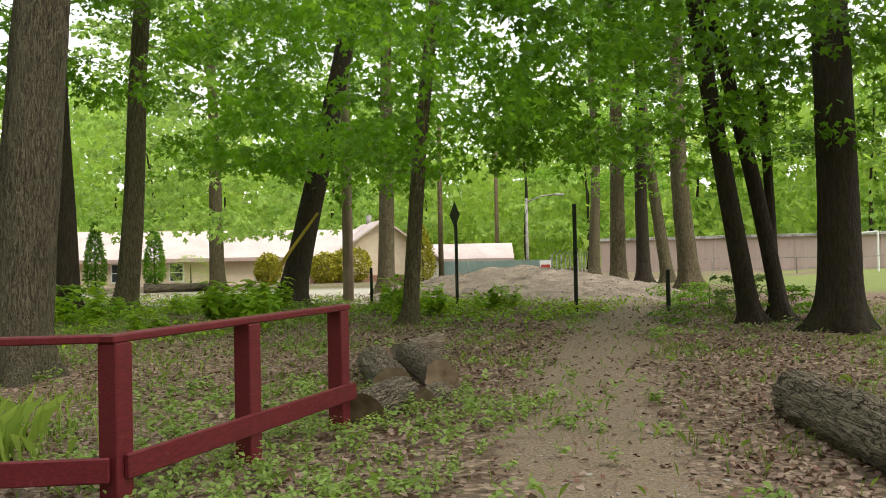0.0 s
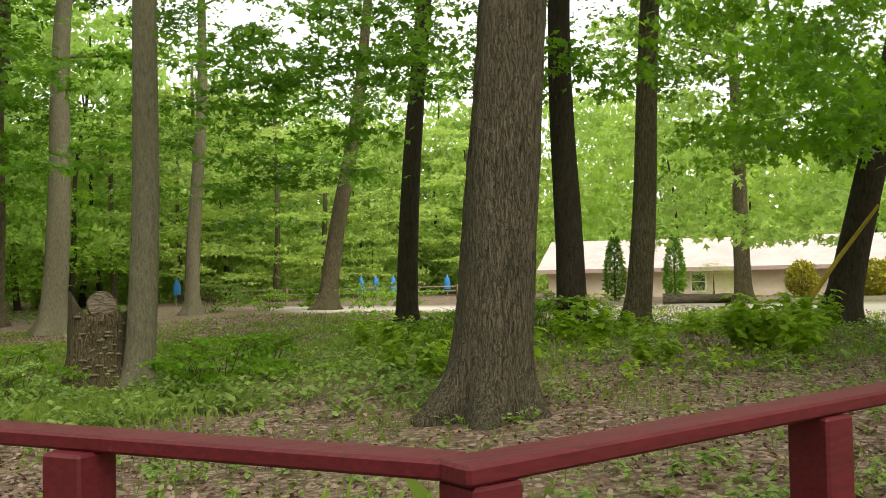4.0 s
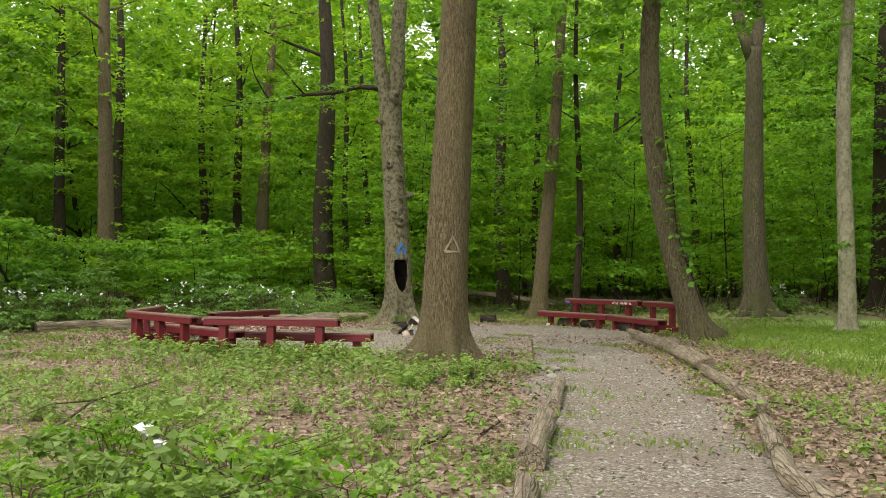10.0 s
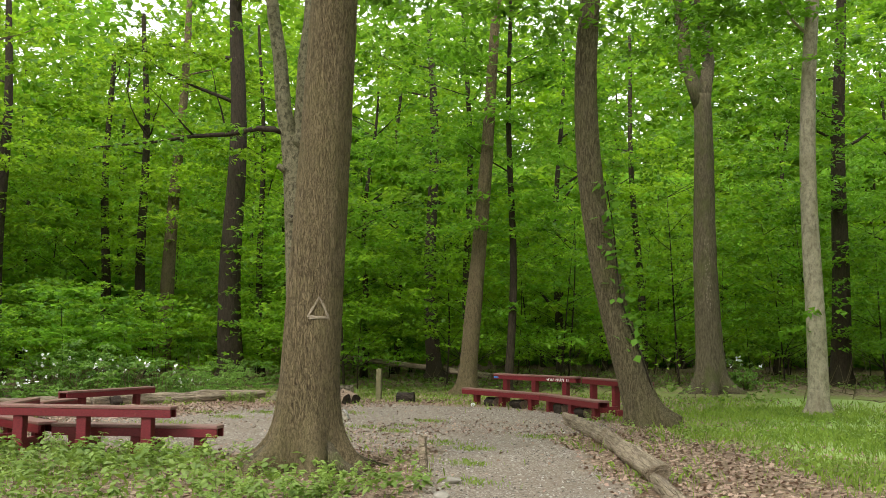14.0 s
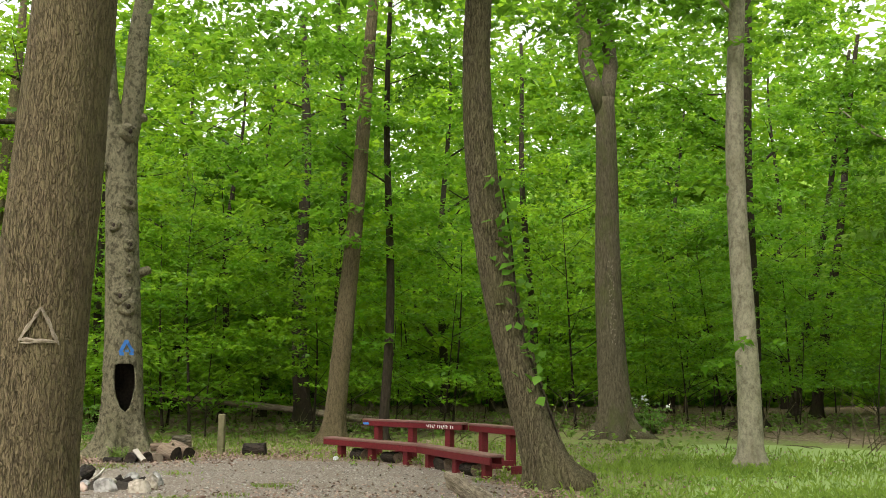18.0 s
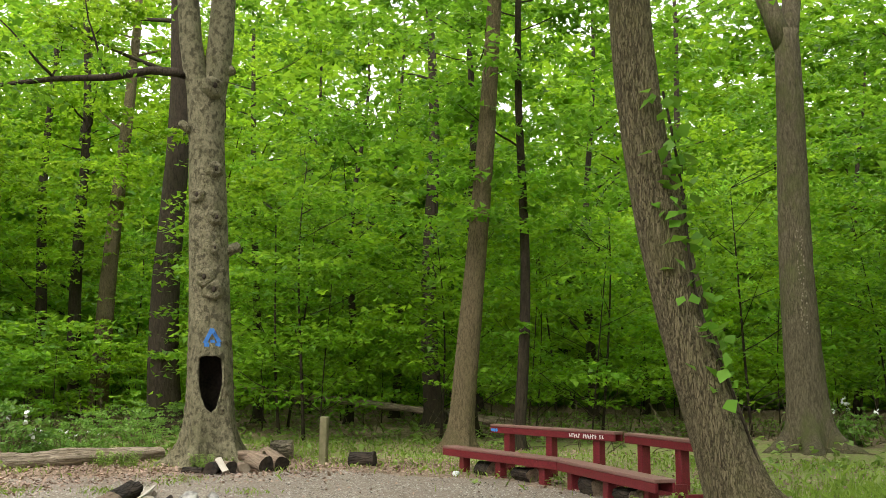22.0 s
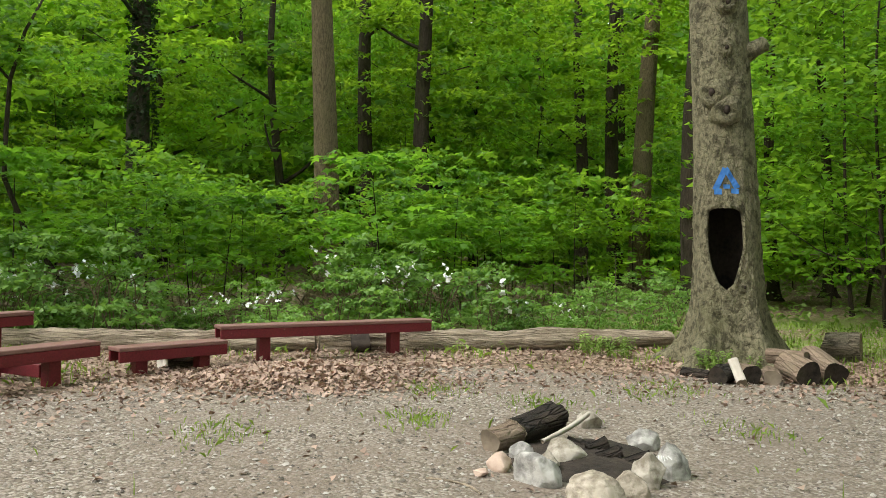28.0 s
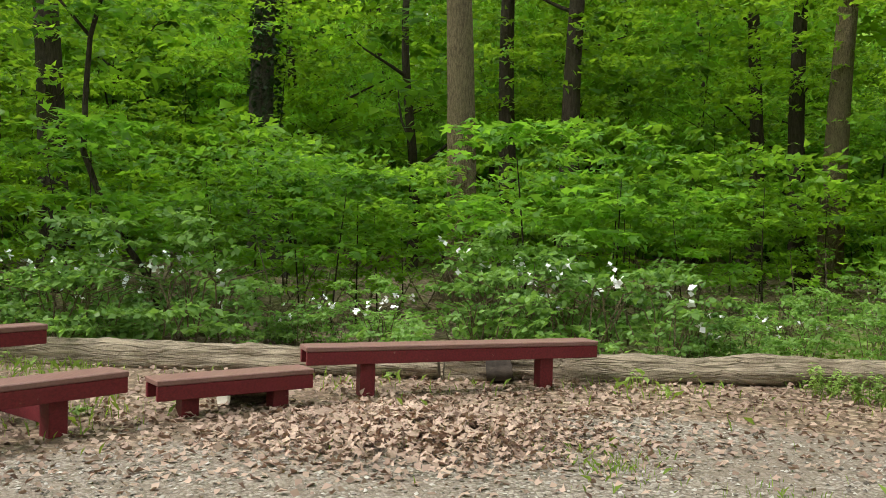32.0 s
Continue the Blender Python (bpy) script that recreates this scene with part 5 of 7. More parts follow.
# ---- rotten stump with shelf fungus ----
def stump():
    rnd = random.Random(8)
    t = thing("tree_stump", pose(1.13, 13.45, gz(1.13, 13.45)), "tall rotten tree stump with shelf fungus and broken top", "stump")
    seg, rows = 26, 12
    v, f = [], []
    for i in range(rows):
        for k in range(seg):
            a = 2 * math.pi * k / seg
            top = 1.12 + 0.14 * noise.noise((math.cos(a) * 2, math.sin(a) * 2, 4)) + (0.3 if 2.6 < a < 3.7 else 0)
            q = i / (rows - 1)
            r = 0.4 * (1 + 0.35 * (1 - q) ** 3) * (1 + 0.1 * math.sin(5 * a + 1) + 0.05 * noise.noise((math.cos(a) * 3, math.sin(a) * 3, q * 4)))
            v.append((r * math.cos(a), r * math.sin(a), -0.1 + (top + 0.1) * q))
    for i in range(rows - 1):
        for k in range(seg):
            b = (k + 1) % seg
            f.append((i * seg + k, i * seg + b, (i + 1) * seg + b, (i + 1) * seg + k))
    n0 = len(v)
    for k in range(seg):
        p = v[(rows - 1) * seg + k]
        v.append((p[0] * 0.72, p[1] * 0.72, p[2] - 0.18))
    for k in range(seg):
        b = (k + 1) % seg
        f.append(((rows - 1) * seg + k, (rows - 1) * seg + b, n0 + b, n0 + k))
    f.append(tuple(range(n0, n0 + seg)))
    part_mesh("trunk", mesh_of("trunk", v, f, BARK["brown"], True), t)
    fungus = plain_mat("shelf_fungus", (0.15, 0.12, 0.08), (0.34, 0.28, 0.2), 30, 0.85)
    for i in range(46):
        a = math.radians(-90 + rnd.uniform(-45, 75))
        z = rnd.uniform(0.25, 1.1)
        w = rnd.uniform(0.018, 0.055)
        rim = 0.4 * (1 + 0.35 * (1 - z / 1.15) ** 3) * (1 + 0.1 * math.sin(5 * a + 1)) - 0.01
        v, f = [(0, 0, 0.012), (0, 0, -0.02)], []
        for k in range(9):
            b = math.pi * (k / 8 - 0.5)
            q = w * (1 + 0.18 * noise.noise((i * 1.7, k * 0.9, 0)))
            v += [(0.8 * q * math.cos(b), 1.15 * q * math.sin(b), 0.002 - 0.08 * w), (0.72 * q * math.cos(b), 1.05 * q * math.sin(b), -0.012 - 0.1 * w)]
        for k in range(8):
            c = 2 + 2 * k
            f += [(0, c, c + 2), (c, c + 1, c + 3, c + 2), (1, c + 3, c + 1)]
        ob = part_mesh("fungus", mesh_of("fungus", v, f, fungus, True), t, "pale bracket fungus")
        ob.matrix_local = pose(rim * math.cos(a), rim * math.sin(a), z, 0, 0, math.degrees(a))
    bm = bmesh.new()
    bmesh.ops.create_cone(bm, cap_ends=True, segments=18, radius1=0.2, radius2=0.2, depth=0.07, matrix=pose(0.05, 0.12, 1.22, 82, 0, 12))
    part("slab", bm, DEADWOOD, t, "rounded wooden slab standing on the stump")


stump()


# ---- hollow beech ----
def hollow_tree():
    t = thing("hollow_tree", pose(-21.82, 22.62, gz(-21.82, 22.62)), "hollow grey beech with a dark opening and blue paint mark", "tree")
    rnd = random.Random(5)
    seg, zs = 88, [-0.15 + 0.045 * i for i in range(57)] + [2.5 + 0.15 * i for i in range(31)]
    face = math.radians(-27)

    def radius(z, a):
        q = max(z, 0)
        r = 0.4 - 0.013 * q + 0.05 * smooth(5.8, 7.2, q) + 0.44 * math.exp(-q / 0.3) * (0.4 + 0.85 * max(0.0, math.sin(5 * a + 0.6)) ** 1.4) + 0.045 * math.exp(-q / 0.9) * math.sin(5 * a + 0.6) + 0.04 * math.exp(-q / 1.3)
        return r * (1 + 0.03 * noise.noise((math.cos(a) * 3, math.sin(a) * 3, z * 1.5)) + 0.025 * noise.noise((math.cos(a) * 8, math.sin(a) * 8, z * 6)) + 0.06 * (1 - smooth(2.0, 3.4, z)) * noise.noise((math.cos(a) * 6, math.sin(a) * 6, z * 7)) + 0.05 * (1 - smooth(1.8, 3.0, z)) * abs(noise.noise((math.cos(a) * 14, math.sin(a) * 14, z * 12))))

    def axis(z):
        return Vector((-0.028 * max(z, 0) + 0.03 * math.sin(z * 0.7), -0.042 * max(z, 0), z))

    def spot(z, a, out=0.0):
        return axis(z) + Vector((math.cos(a), math.sin(a), 0)) * (radius(z, a) + out)

    v = [spot(z, 2 * math.pi * k / seg) for z in zs for k in range(seg)]

    def opening(z, a):
        d = (a - face + math.pi) % (2 * math.pi) - math.pi
        q = (z - 0.93) / 0.98
        if not 0 < q < 1:
            return False
        half = 0.235 * min(1.0, 0.3 + q * 1.4) * (1 if q < 0.9 else 0.9)
        return abs(d * 0.4 + 0.03) < half

    f = []
    for i in range(len(zs) - 1):
        for k in range(seg):
            if opening((zs[i] + zs[i + 1]) / 2, 2 * math.pi * (k + 0.5) / seg):
                continue
            b = (k + 1) % seg
            f.append((i * seg + k, i * seg + b, (i + 1) * seg + b, (i + 1) * seg + k))
    part_mesh("trunk", mesh_of("trunk", v, f, BARK["pale"], True), t)
    # inner wall, coloured near black for the shade inside the hollow
    ins = [axis(z) + Vector((math.cos(a), math.sin(a), 0)) * (radius(z, a) * k2) for z, k2 in ((0.6, 0.2), (0.7, 0.82), (1.0, 0.84), (1.5, 0.84), (2.0, 0.82), (2.3, 0.5), (2.5, 0.05)) for a in [2 * math.pi * k / 28 for k in range(28)]]
    fi = [(i * 28 + k, (i + 1) * 28 + k, (i + 1) * 28 + (k + 1) % 28, i * 28 + (k + 1) % 28) for i in range(6) for k in range(28)]

    def inner_open(i, k):
        z = (0.6, 0.7, 1.0, 1.5, 2.0, 2.3, 2.5)
        d = (2 * math.pi * (k + 0.5) / 28 - face + math.pi) % (2 * math.pi) - math.pi
        return 1 <= i <= 3 and abs(d) < 0.75
    fi = [q for n, q in enumerate(fi) if not inner_open(n // 28, n % 28)]
    part_mesh("cavity", mesh_of("cavity", ins, fi, CHAR_AND_HOLES), t, "hollow inside the trunk, coloured black for its shade")
    # rolled bark lip round the opening
    shape = [(-0.03, 0.9), (-0.14, 1.0), (-0.21, 1.2), (-0.27, 1.45), (-0.28, 1.7), (-0.26, 1.9), (-0.14, 1.95), (0.06, 1.95), (0.2, 1.9), (0.215, 1.7), (0.21, 1.45), (0.15, 1.2), (0.08, 1.0), (-0.03, 0.9)]
    lip = [spot(z, face + u / 0.4, -0.015) for u, z in shape]
    lv, lf = tube(lip, [0.026] * len(lip), 10, False, 0.3, 3)
    part_mesh("bark_lip", mesh_of("bark_lip", lv, lf, BARK["pale"], True), t)
    # burls, branch stubs and limbs
    for z, da, r in ((3.3, -0.3, 0.14), (3.08, 0.1, 0.15), (4.8, -0.6, 0.12), (4.4, 0.3, 0.12), (5.3, 0.36, 0.13), (3.85, 0.2, 0.08), (6.85, 0.3, 0.17), (0.97, 0.42, 0.055)):
        bm = bmesh.new()
        r *= 1.3
        bmesh.ops.create_uvsphere(bm, u_segments=16, v_segments=10, radius=r)
        for vv in bm.verts:
            vv.co *= 1 + 0.25 * noise.noise(vv.co * 9 + Vector((z, 0, 0)))
            d2 = math.hypot(vv.co.y, vv.co.z)
            if d2 < r * 0.45 and vv.co.x > 0:
                vv.co.x -= r * 0.35
        ob = part("burl", bm, BARK["pale"], t, "knotty burl on the trunk", True)
        ob.matrix_local = Matrix.Translation(spot(z, face + da, -r * 0.35)) @ pose(0, 0, 0, 0, 0, math.degrees(face + da))
        # a black ball stands in for the shade in the knot hole
        bm = bmesh.new()
        bmesh.ops.create_uvsphere(bm, u_segments=10, v_segments=6, radius=r * 0.22)
        ob = part("knot_hole_shade", bm, CHAR_AND_HOLES, t, "black ball for the dark of a knot hole", True)
        ob.matrix_local = Matrix.Translation(spot(z + r * 0.1, face + da, r * 0.26)) @ Matrix.Diagonal((1, 1, 1.3, 1))
    for z, da, ln, r in ((3.8, 1.35, 0.3, 0.1), (6.05, -1.4, 0.28, 0.09), (7.2, 1.4, 0.26, 0.1)):
        p0 = spot(z, face + da, -0.12)
        dr = Vector((math.cos(face + da), math.sin(face + da), 0.45))
        tv, tf = tube([p0, p0 + dr * ln * 0.6, p0 + dr * ln, p0 + dr * (ln + 0.03)], [r * 1.4, r, r * 0.95, r * 0.4], 12, True, 0.06, 2)
        part_mesh("branch_stub", mesh_of("branch_stub", tv, tf, BARK["pale"], True), t)
    right = Vector((math.cos(face + math.pi / 2), math.sin(face + math.pi / 2), 0))
    top = axis(zs[-1])
    for sgn, r in ((1, 0.245), (-1, 0.215)):
        lp = [axis(z) + right * sgn * o for z, o in ((6.2, 0.05), (6.8, 0.12), (7.3, 0.2), (7.8, 0.27), (8.4, 0.31), (9.2, 0.36), (10.2, 0.5), (11.5, 0.6), (13.5, 1.0))]
        tv, tf = tube(lp, [r * k for k in (0.9, 1.0, 1.02, 0.97, 0.95, 0.9, 0.8, 0.7, 0.4)], 18, True, 0.03, 6 + sgn)
        part_mesh("limb", mesh_of("limb", tv, tf, BARK["pale"], True), t)
    start = spot(7.05, face - 1.5, -0.15)
    lp = [start - right * o + Vector((0, 0, dz)) for o, dz in ((0, 0), (0.35, 0.12), (0.8, 0.1), (1.5, -0.12), (2.4, -0.25), (3.4, -0.5), (4.8, -0.75))]
    tv, tf = tube(lp, [0.11, 0.085, 0.075, 0.065, 0.05, 0.035, 0.015], 10)
    part_mesh("limb", mesh_of("limb", tv, tf, BARK["dark"], True), t, "long dark side limb")
    for k, up in ((3, 1.0), (4, 0.8), (5, 0.5)):
        tp = limb_path(rnd, lp[k], -right * 0.9 + Vector((0.3, 0, up)), 1.8, 0.1, 5)
        tv, tf = tube(tp, [0.03, 0.025, 0.02, 0.015, 0.01, 0.006], 6)
        part_mesh("twig", mesh_of("twig", tv, tf, BARK["dark"], True), t)
    rng = np.random.default_rng(77)
    pc = np.concatenate([spray_points(rng, tuple(lp[5]), 1.3, 260), spray_points(rng, tuple(lp[4] + Vector((0, 0, 0.4))), 1.2, 220), crown_points(rng, 9, 15, 4.5, 24, 95, 1.3)])
    part_mesh("crown", quad_mesh("crown", leaf_quads(pc, 0.17, 0.11, 0.42, rng), LEAF), t)
    # blue painted mark above the opening, laid on the bark
    def on_bark(points, width, name, mat, lab):
        vv, ff = [], []
        for (u0, z0), (u1, z1) in zip(points[:-1], points[1:]):
            d = Vector((u1 - u0, z1 - z0)).normalized()
            nn = Vector((-d.y, d.x)) * width / 2
            for s in range(6):
                a0, a1 = s / 6, (s + 1) / 6
                base = len(vv)
                for q, sg in ((a0, 1), (a1, 1), (a1, -1), (a0, -1)):
                    u = u0 + (u1 - u0) * q + nn.x * sg
                    z = z0 + (z1 - z0) * q + nn.y * sg
                    vv.append(spot(z, face + u / 0.4, 0.006))
                ff.append((base, base + 1, base + 2, base + 3))
        part_mesh(name, mesh_of(name, vv, ff, mat), t, lab)
    on_bark([(-0.13, 2.14), (0.0, 2.4), (0.14, 2.16)], 0.07, "paint_mark", BLUE, "faded blue paint mark")
    on_bark([(-0.14, 2.12), (-0.05, 2.12)], 0.07, "paint_mark", BLUE, "faded blue paint mark")
    on_bark([(0.06, 2.13), (0.15, 2.12)], 0.06, "paint_mark", BLUE, "faded blue paint mark")
    on_bark([(-0.03, 2.18), (0.05, 2.18)], 0.05, "paint_mark", BLUE, "faded blue paint mark")


hollow_tree()


# ---- marks and growth on trunks ----
VINE = leaf_mat("vine_leaf", (0.09, 0.24, 0.02), (0.2, 0.4, 0.05), (0.26, 0.48, 0.05), 0.4)
IVY = leaf_mat("ivy_leaf", (0.012, 0.03, 0.008), (0.03, 0.06, 0.015), (0.03, 0.07, 0.01), 0.15)


def on_trunk(name, x, y, d, lean, curve, z0, z1, n, leaf, mat, label, seed, facing=None, spread=3.2, out=0.03):
    """Leaves of a climber on a trunk's skin."""
    rng = np.random.default_rng(seed)
    z = rng.uniform(z0, z1, n)
    a = rng.uniform(-spread, spread, n) + (facing or 0)
    r = d / 2 * (1 - 0.03 * z) + out
    c = curve or (0, 0)
    p = np.stack([lean[0] * z + c[0] * z * z + r * np.cos(a), lean[1] * z + c[1] * z * z + r * np.sin(a), z], 1)
    t = thing(name, pose(x, y, gz(x, y)), label, "climbing plant")
    part_mesh("leaves", quad_mesh("leaves", leaf_quads(p, leaf, leaf * 0.8, 0.6, rng), mat), t)
    pts = [(lean[0] * q + c[0] * q * q + (d / 2 * (1 - 0.03 * q) + 0.012) * math.cos((facing or 0) + 0.3 * math.sin(q * 2)), lean[1] * q + c[1] * q * q + (d / 2 * (1 - 0.03 * q) + 0.012) * math.sin((facing or 0) + 0.3 * math.sin(q * 2)), q) for q in np.arange(0.05, z1, 0.2)]
    v, f = tube(pts, [0.016] * len(pts), 6)
    part_mesh("stem", mesh_of("stem", v, f, BARK["dark"], True), t)


on_trunk("vine", -11.79, 22.68, 0.6, (-0.284, -0.150), (0.0217, 0.0115), 1.3, 4.7, 110, 0.19, VINE, "bright vine leaves climbing the leaning tree", 3, math.radians(-12), 1.0, 0.07)
on_trunk("ivy", -40.26, 13.19, 0.9, (0.002, -0.011), None, 2.5, 10, 1500, 0.16, IVY, "dark ivy covering a forest trunk", 4)


SCAR = plain_mat("bark_scar", (0.14, 0.11, 0.075), (0.42, 0.36, 0.28), 40, 0.9)


def carved_triangle(x, y, d, lean, z, facing, size):
    """A pale triangle scraped into bark by many short strokes."""
    rnd = random.Random(12)
    corners = [(-size, -size * 0.85), (size, -size * 0.85), (0.0, size)]
    t = thing("bark_carving", pose(x, y, gz(x, y)), "pale triangle carved into the oak's bark", "carving")

    def at(u, w):
        zz = z + w
        a = facing + u / (d / 2)
        rr = d / 2 * (1 - 0.03 * zz) + 0.022
        return (lean[0] * zz + rr * math.cos(a), lean[1] * zz + rr * math.sin(a), zz)

    for k in range(3):
        (u0, w0), (u1, w1) = corners[k], corners[(k + 1) % 3]
        for s in range(5):
            o = rnd.uniform(-0.012, 0.012)
            j = [rnd.uniform(-0.018, 0.018) for _ in range(4)]
            pts = [at(u0 + (u1 - u0) * q + o + j[0] * q, w0 + (w1 - w0) * q - o + j[1] * (1 - q)) for q in (0, 0.2, 0.4, 0.6, 0.8, 1)]
            v, f = tube(pts, [0.004, 0.009, 0.006, 0.01, 0.007, 0.004], 6, True, 0.5, 3 * k + s)
            part_mesh("stroke", mesh_of("stroke", v, f, SCAR), t)


carved_triangle(-11.75, 14.32, 0.75, (0.046, 0.011), 1.9, math.radians(-32), 0.125)


streak = thing("lichen_streak", pose(-14.89, 31.97, gz(-14.89, 31.97)), "chalky white streak down the forked oak", "bark mark")
rnd = random.Random(19)
for k in range(64):
    zz = 2.3 + 2.1 * k / 63 + rnd.uniform(-0.05, 0.05)
    a = math.radians(-62) + rnd.uniform(-0.16, 0.16)
    rr = 0.41 * (1 - 0.02 * zz) + 0.02
    ob = part("patch", box_bm(0.01, rnd.uniform(0.01, 0.024), rnd.uniform(0.02, 0.045), None, 0.003), SCAR, streak)
    ob.matrix_local = pose(-0.016 * zz + rr * math.cos(a), -0.009 * zz + rr * math.sin(a), zz, rnd.uniform(-20, 20), 0, math.degrees(a))


# ---- gravel pile, posts and signs at the path's far end ----
GRAVEL = plain_mat("pile_gravel", (0.16, 0.125, 0.095), (0.42, 0.35, 0.28), 22, 0.95, 0, 0.05)


def mound_height(x, y):
    r = math.hypot(x / 3.6, y / 5.0)
    return 1.0 * max(0, 1 - r ** 1.5) * (0.9 + 0.25 * noise.noise((x * 0.35, y * 0.35, 1))) + (0.1 * noise.noise((x * 1.6, y * 1.6, 2)) + 0.05 * noise.noise((x * 4, y * 4, 5))) * (1 if r < 0.95 else 0)


def gravel_pile():
    n, mm = 64, 40
    v, f = [], []
    for i in range(n + 1):
        for j in range(mm + 1):
            u, w = 2 * i / n - 1, 2 * j / mm - 1
            x, y = w * 3.6, u * 5.0
            r = math.sqrt(u * u + w * w)
            h = mound_height(x, y)
            v.append((x, y, h - (0.05 if r > 0.95 else 0)))
    for i in range(n):
        for j in range(mm):
            a = i * (mm + 1) + j
            f.append((a, a + 1, a + mm + 2, a + mm + 1))
    ob = part_mesh("earth_mound", mesh_of("earth_mound", v, f, GRAVEL, True))
    ob.matrix_world = pose(20.53, 9.42, 0.28, 0, 0, 8)
    tagged(ob, "wide heap of brown gravel and leaves across the path", "gravel pile")


gravel_pile()


def sign_post(x, y, h, label, sign=None):
    t = thing("sign_post", pose(x, y, gz(x, y), 0, 0, 55), label, "post", "green steel posts")
    part("post", box_bm(0.075, 0.035, h + 0.2, pose(0, 0, h / 2 - 0.1), 0.005), METAL_GREEN, t)
    part("flange", box_bm(0.11, 0.01, h + 0.1, pose(0, 0.024, h / 2 - 0.05), 0.002), METAL_GREEN, t)
    # solid pale blocks paint the brightness seen through the perforations
    for k in range(int(h / 0.12)):
        part("bright_hole_block", box_bm(0.016, 0.006, 0.016, pose(0, -0.019, 0.15 + 0.12 * k), 0), BARE, t)
    if sign:
        part("sign_plate", box_bm(sign, 0.006, sign, pose(0, 0.035, h - 0.05, 0, 45, 0), 0.002), METAL_GREEN, t, "back of a diamond-shaped sign")


sign_post(15.7, 8.43, 2.2, "green perforated steel post with diamond sign seen from behind", 0.45)
sign_post(15.26, 5.19, 2.25, "tall green perforated steel post by the gravel pile")
sign_post(16.29, 3.59, 0.85, "short green perforated steel post beside the path")
sign_post(14.90, 10.32, 0.95, "short green perforated steel post in weeds")

POLEWOOD = plain_mat("pole_wood", (0.16, 0.12, 0.085), (0.36, 0.29, 0.22), 10, 0.9, 0, 0.01, (1, 1, 0.08))


def pole(x, y, r, h, label, mat=None, name="utility_pole"):
    v, f = tube([(0, 0, -0.3), (0, 0, h * 0.5), (0.02, 0, h)], [r, r * 0.9, r * 0.75], 14)
    t = thing(name, pose(x, y, gz(x, y)), label, "pole")
    part_mesh("shaft", mesh_of("shaft", v, f, mat or POLEWOOD, True), t)
    return t


pole(17.35, 13.10, 0.15, 12, "pale round wooden utility pole")
pole(41.7, 26.6, 0.16, 9, "brown wooden utility pole by the shed", BARK["brown"])
pole(52.3, 29.1, 0.16, 9, "brown wooden utility pole by the teal fence", BARK["brown"])
lamp = pole(53.5, 27.4, 0.11, 5.4, "street lamp with a curved arm", STONE_B, "street_lamp")
v, f = tube([(0, 0, 5.1), (0.5, -0.9, 5.5), (1.0, -1.8, 5.6)], [0.06, 0.05, 0.05], 8)
part_mesh("arm", mesh_of("arm", v, f, STONE_B, True), lamp)
part("lamp_head", box_bm(0.35, 0.7, 0.16, pose(1.1, -2.0, 5.58, 0, 0, 28), 0.05), STONE_B, lamp)

# ---- low house, shed and fences of the park ----
FAR = Matrix.Translation((0.81, 0.90, -0.57)) @ Matrix.Diagonal((0.89, 0.89, 0.89, 1))
STUCCO = plain_mat("cream_stucco", (0.6, 0.5, 0.38), (0.74, 0.64, 0.5), 3, 0.9, 0, 0.004)
ROOF = plain_mat("faded_pink_shingle", (0.48, 0.39, 0.37), (0.66, 0.57, 0.54), 6, 0.9, 0, 0.01)
WHITE = plain_mat("white_trim", (0.68, 0.68, 0.66), (0.8, 0.8, 0.78), 5, 0.6, 0, 0.002)
GLASS = plain_mat("window_glass_dark", (0.02, 0.025, 0.03), (0.06, 0.07, 0.08), 2, 0.08, 0, 0.0)
TEAL = plain_mat("teal_fence_cloth", (0.16, 0.24, 0.23), (0.26, 0.34, 0.32), 4, 0.8, 0, 0.004)
DOORBLUE = plain_mat("blue_door_paint", (0.02, 0.16, 0.45), (0.04, 0.26, 0.6), 4, 0.5, 0, 0.002)
BRICKRED = plain_mat("reddish_planter", (0.26, 0.13, 0.09), (0.4, 0.24, 0.18), 10, 0.9, 0, 0.01)
BROWNWALL = plain_mat("brown_cladding", (0.38, 0.28, 0.25), (0.5, 0.4, 0.36), 3, 0.8, 0, 0.006, (6, 6, 0.3))


def gable(t, m, length, depth, z0, z1, z2, over, wall, roof_mat):
    """Walls and a two-slope roof, x along the ridge."""
    part("wall", box_bm(length, depth, z1 - z0 + 0.4, m @ pose(length / 2, depth / 2, (z0 + z1) / 2 - 0.2), 0.01), wall, t)
    for sgn in (-1, 1):
        run = depth / 2 + over
        ang = math.atan2(z2 - z1, depth / 2)
        sl = run / math.cos(ang)
        y = depth / 2 + sgn * run / 2
        part("roof", box_bm(length + 2 * over, sl, 0.12, m @ pose(length / 2, y, z2 - math.tan(ang) * run / 2 + 0.05, -sgn * math.degrees(ang), 0, 0), 0.01), roof_mat, t)
        part("eave_board", box_bm(length + 2 * over, 0.05, 0.2, m @ pose(length / 2, depth / 2 + sgn * (run + 0.03), z1 - math.tan(ang) * over - 0.04), 0.004), BROWNWALL, t)
    for xe in (0.02, length - 0.02):
        bm = bmesh.new()
        vs = [bm.verts.new(m @ Vector(c)) for c in ((xe, 0, z1), (xe, depth, z1), (xe, depth / 2, z2))]
        bm.faces.new(vs)
        part("gable_end", bm, wall, t)


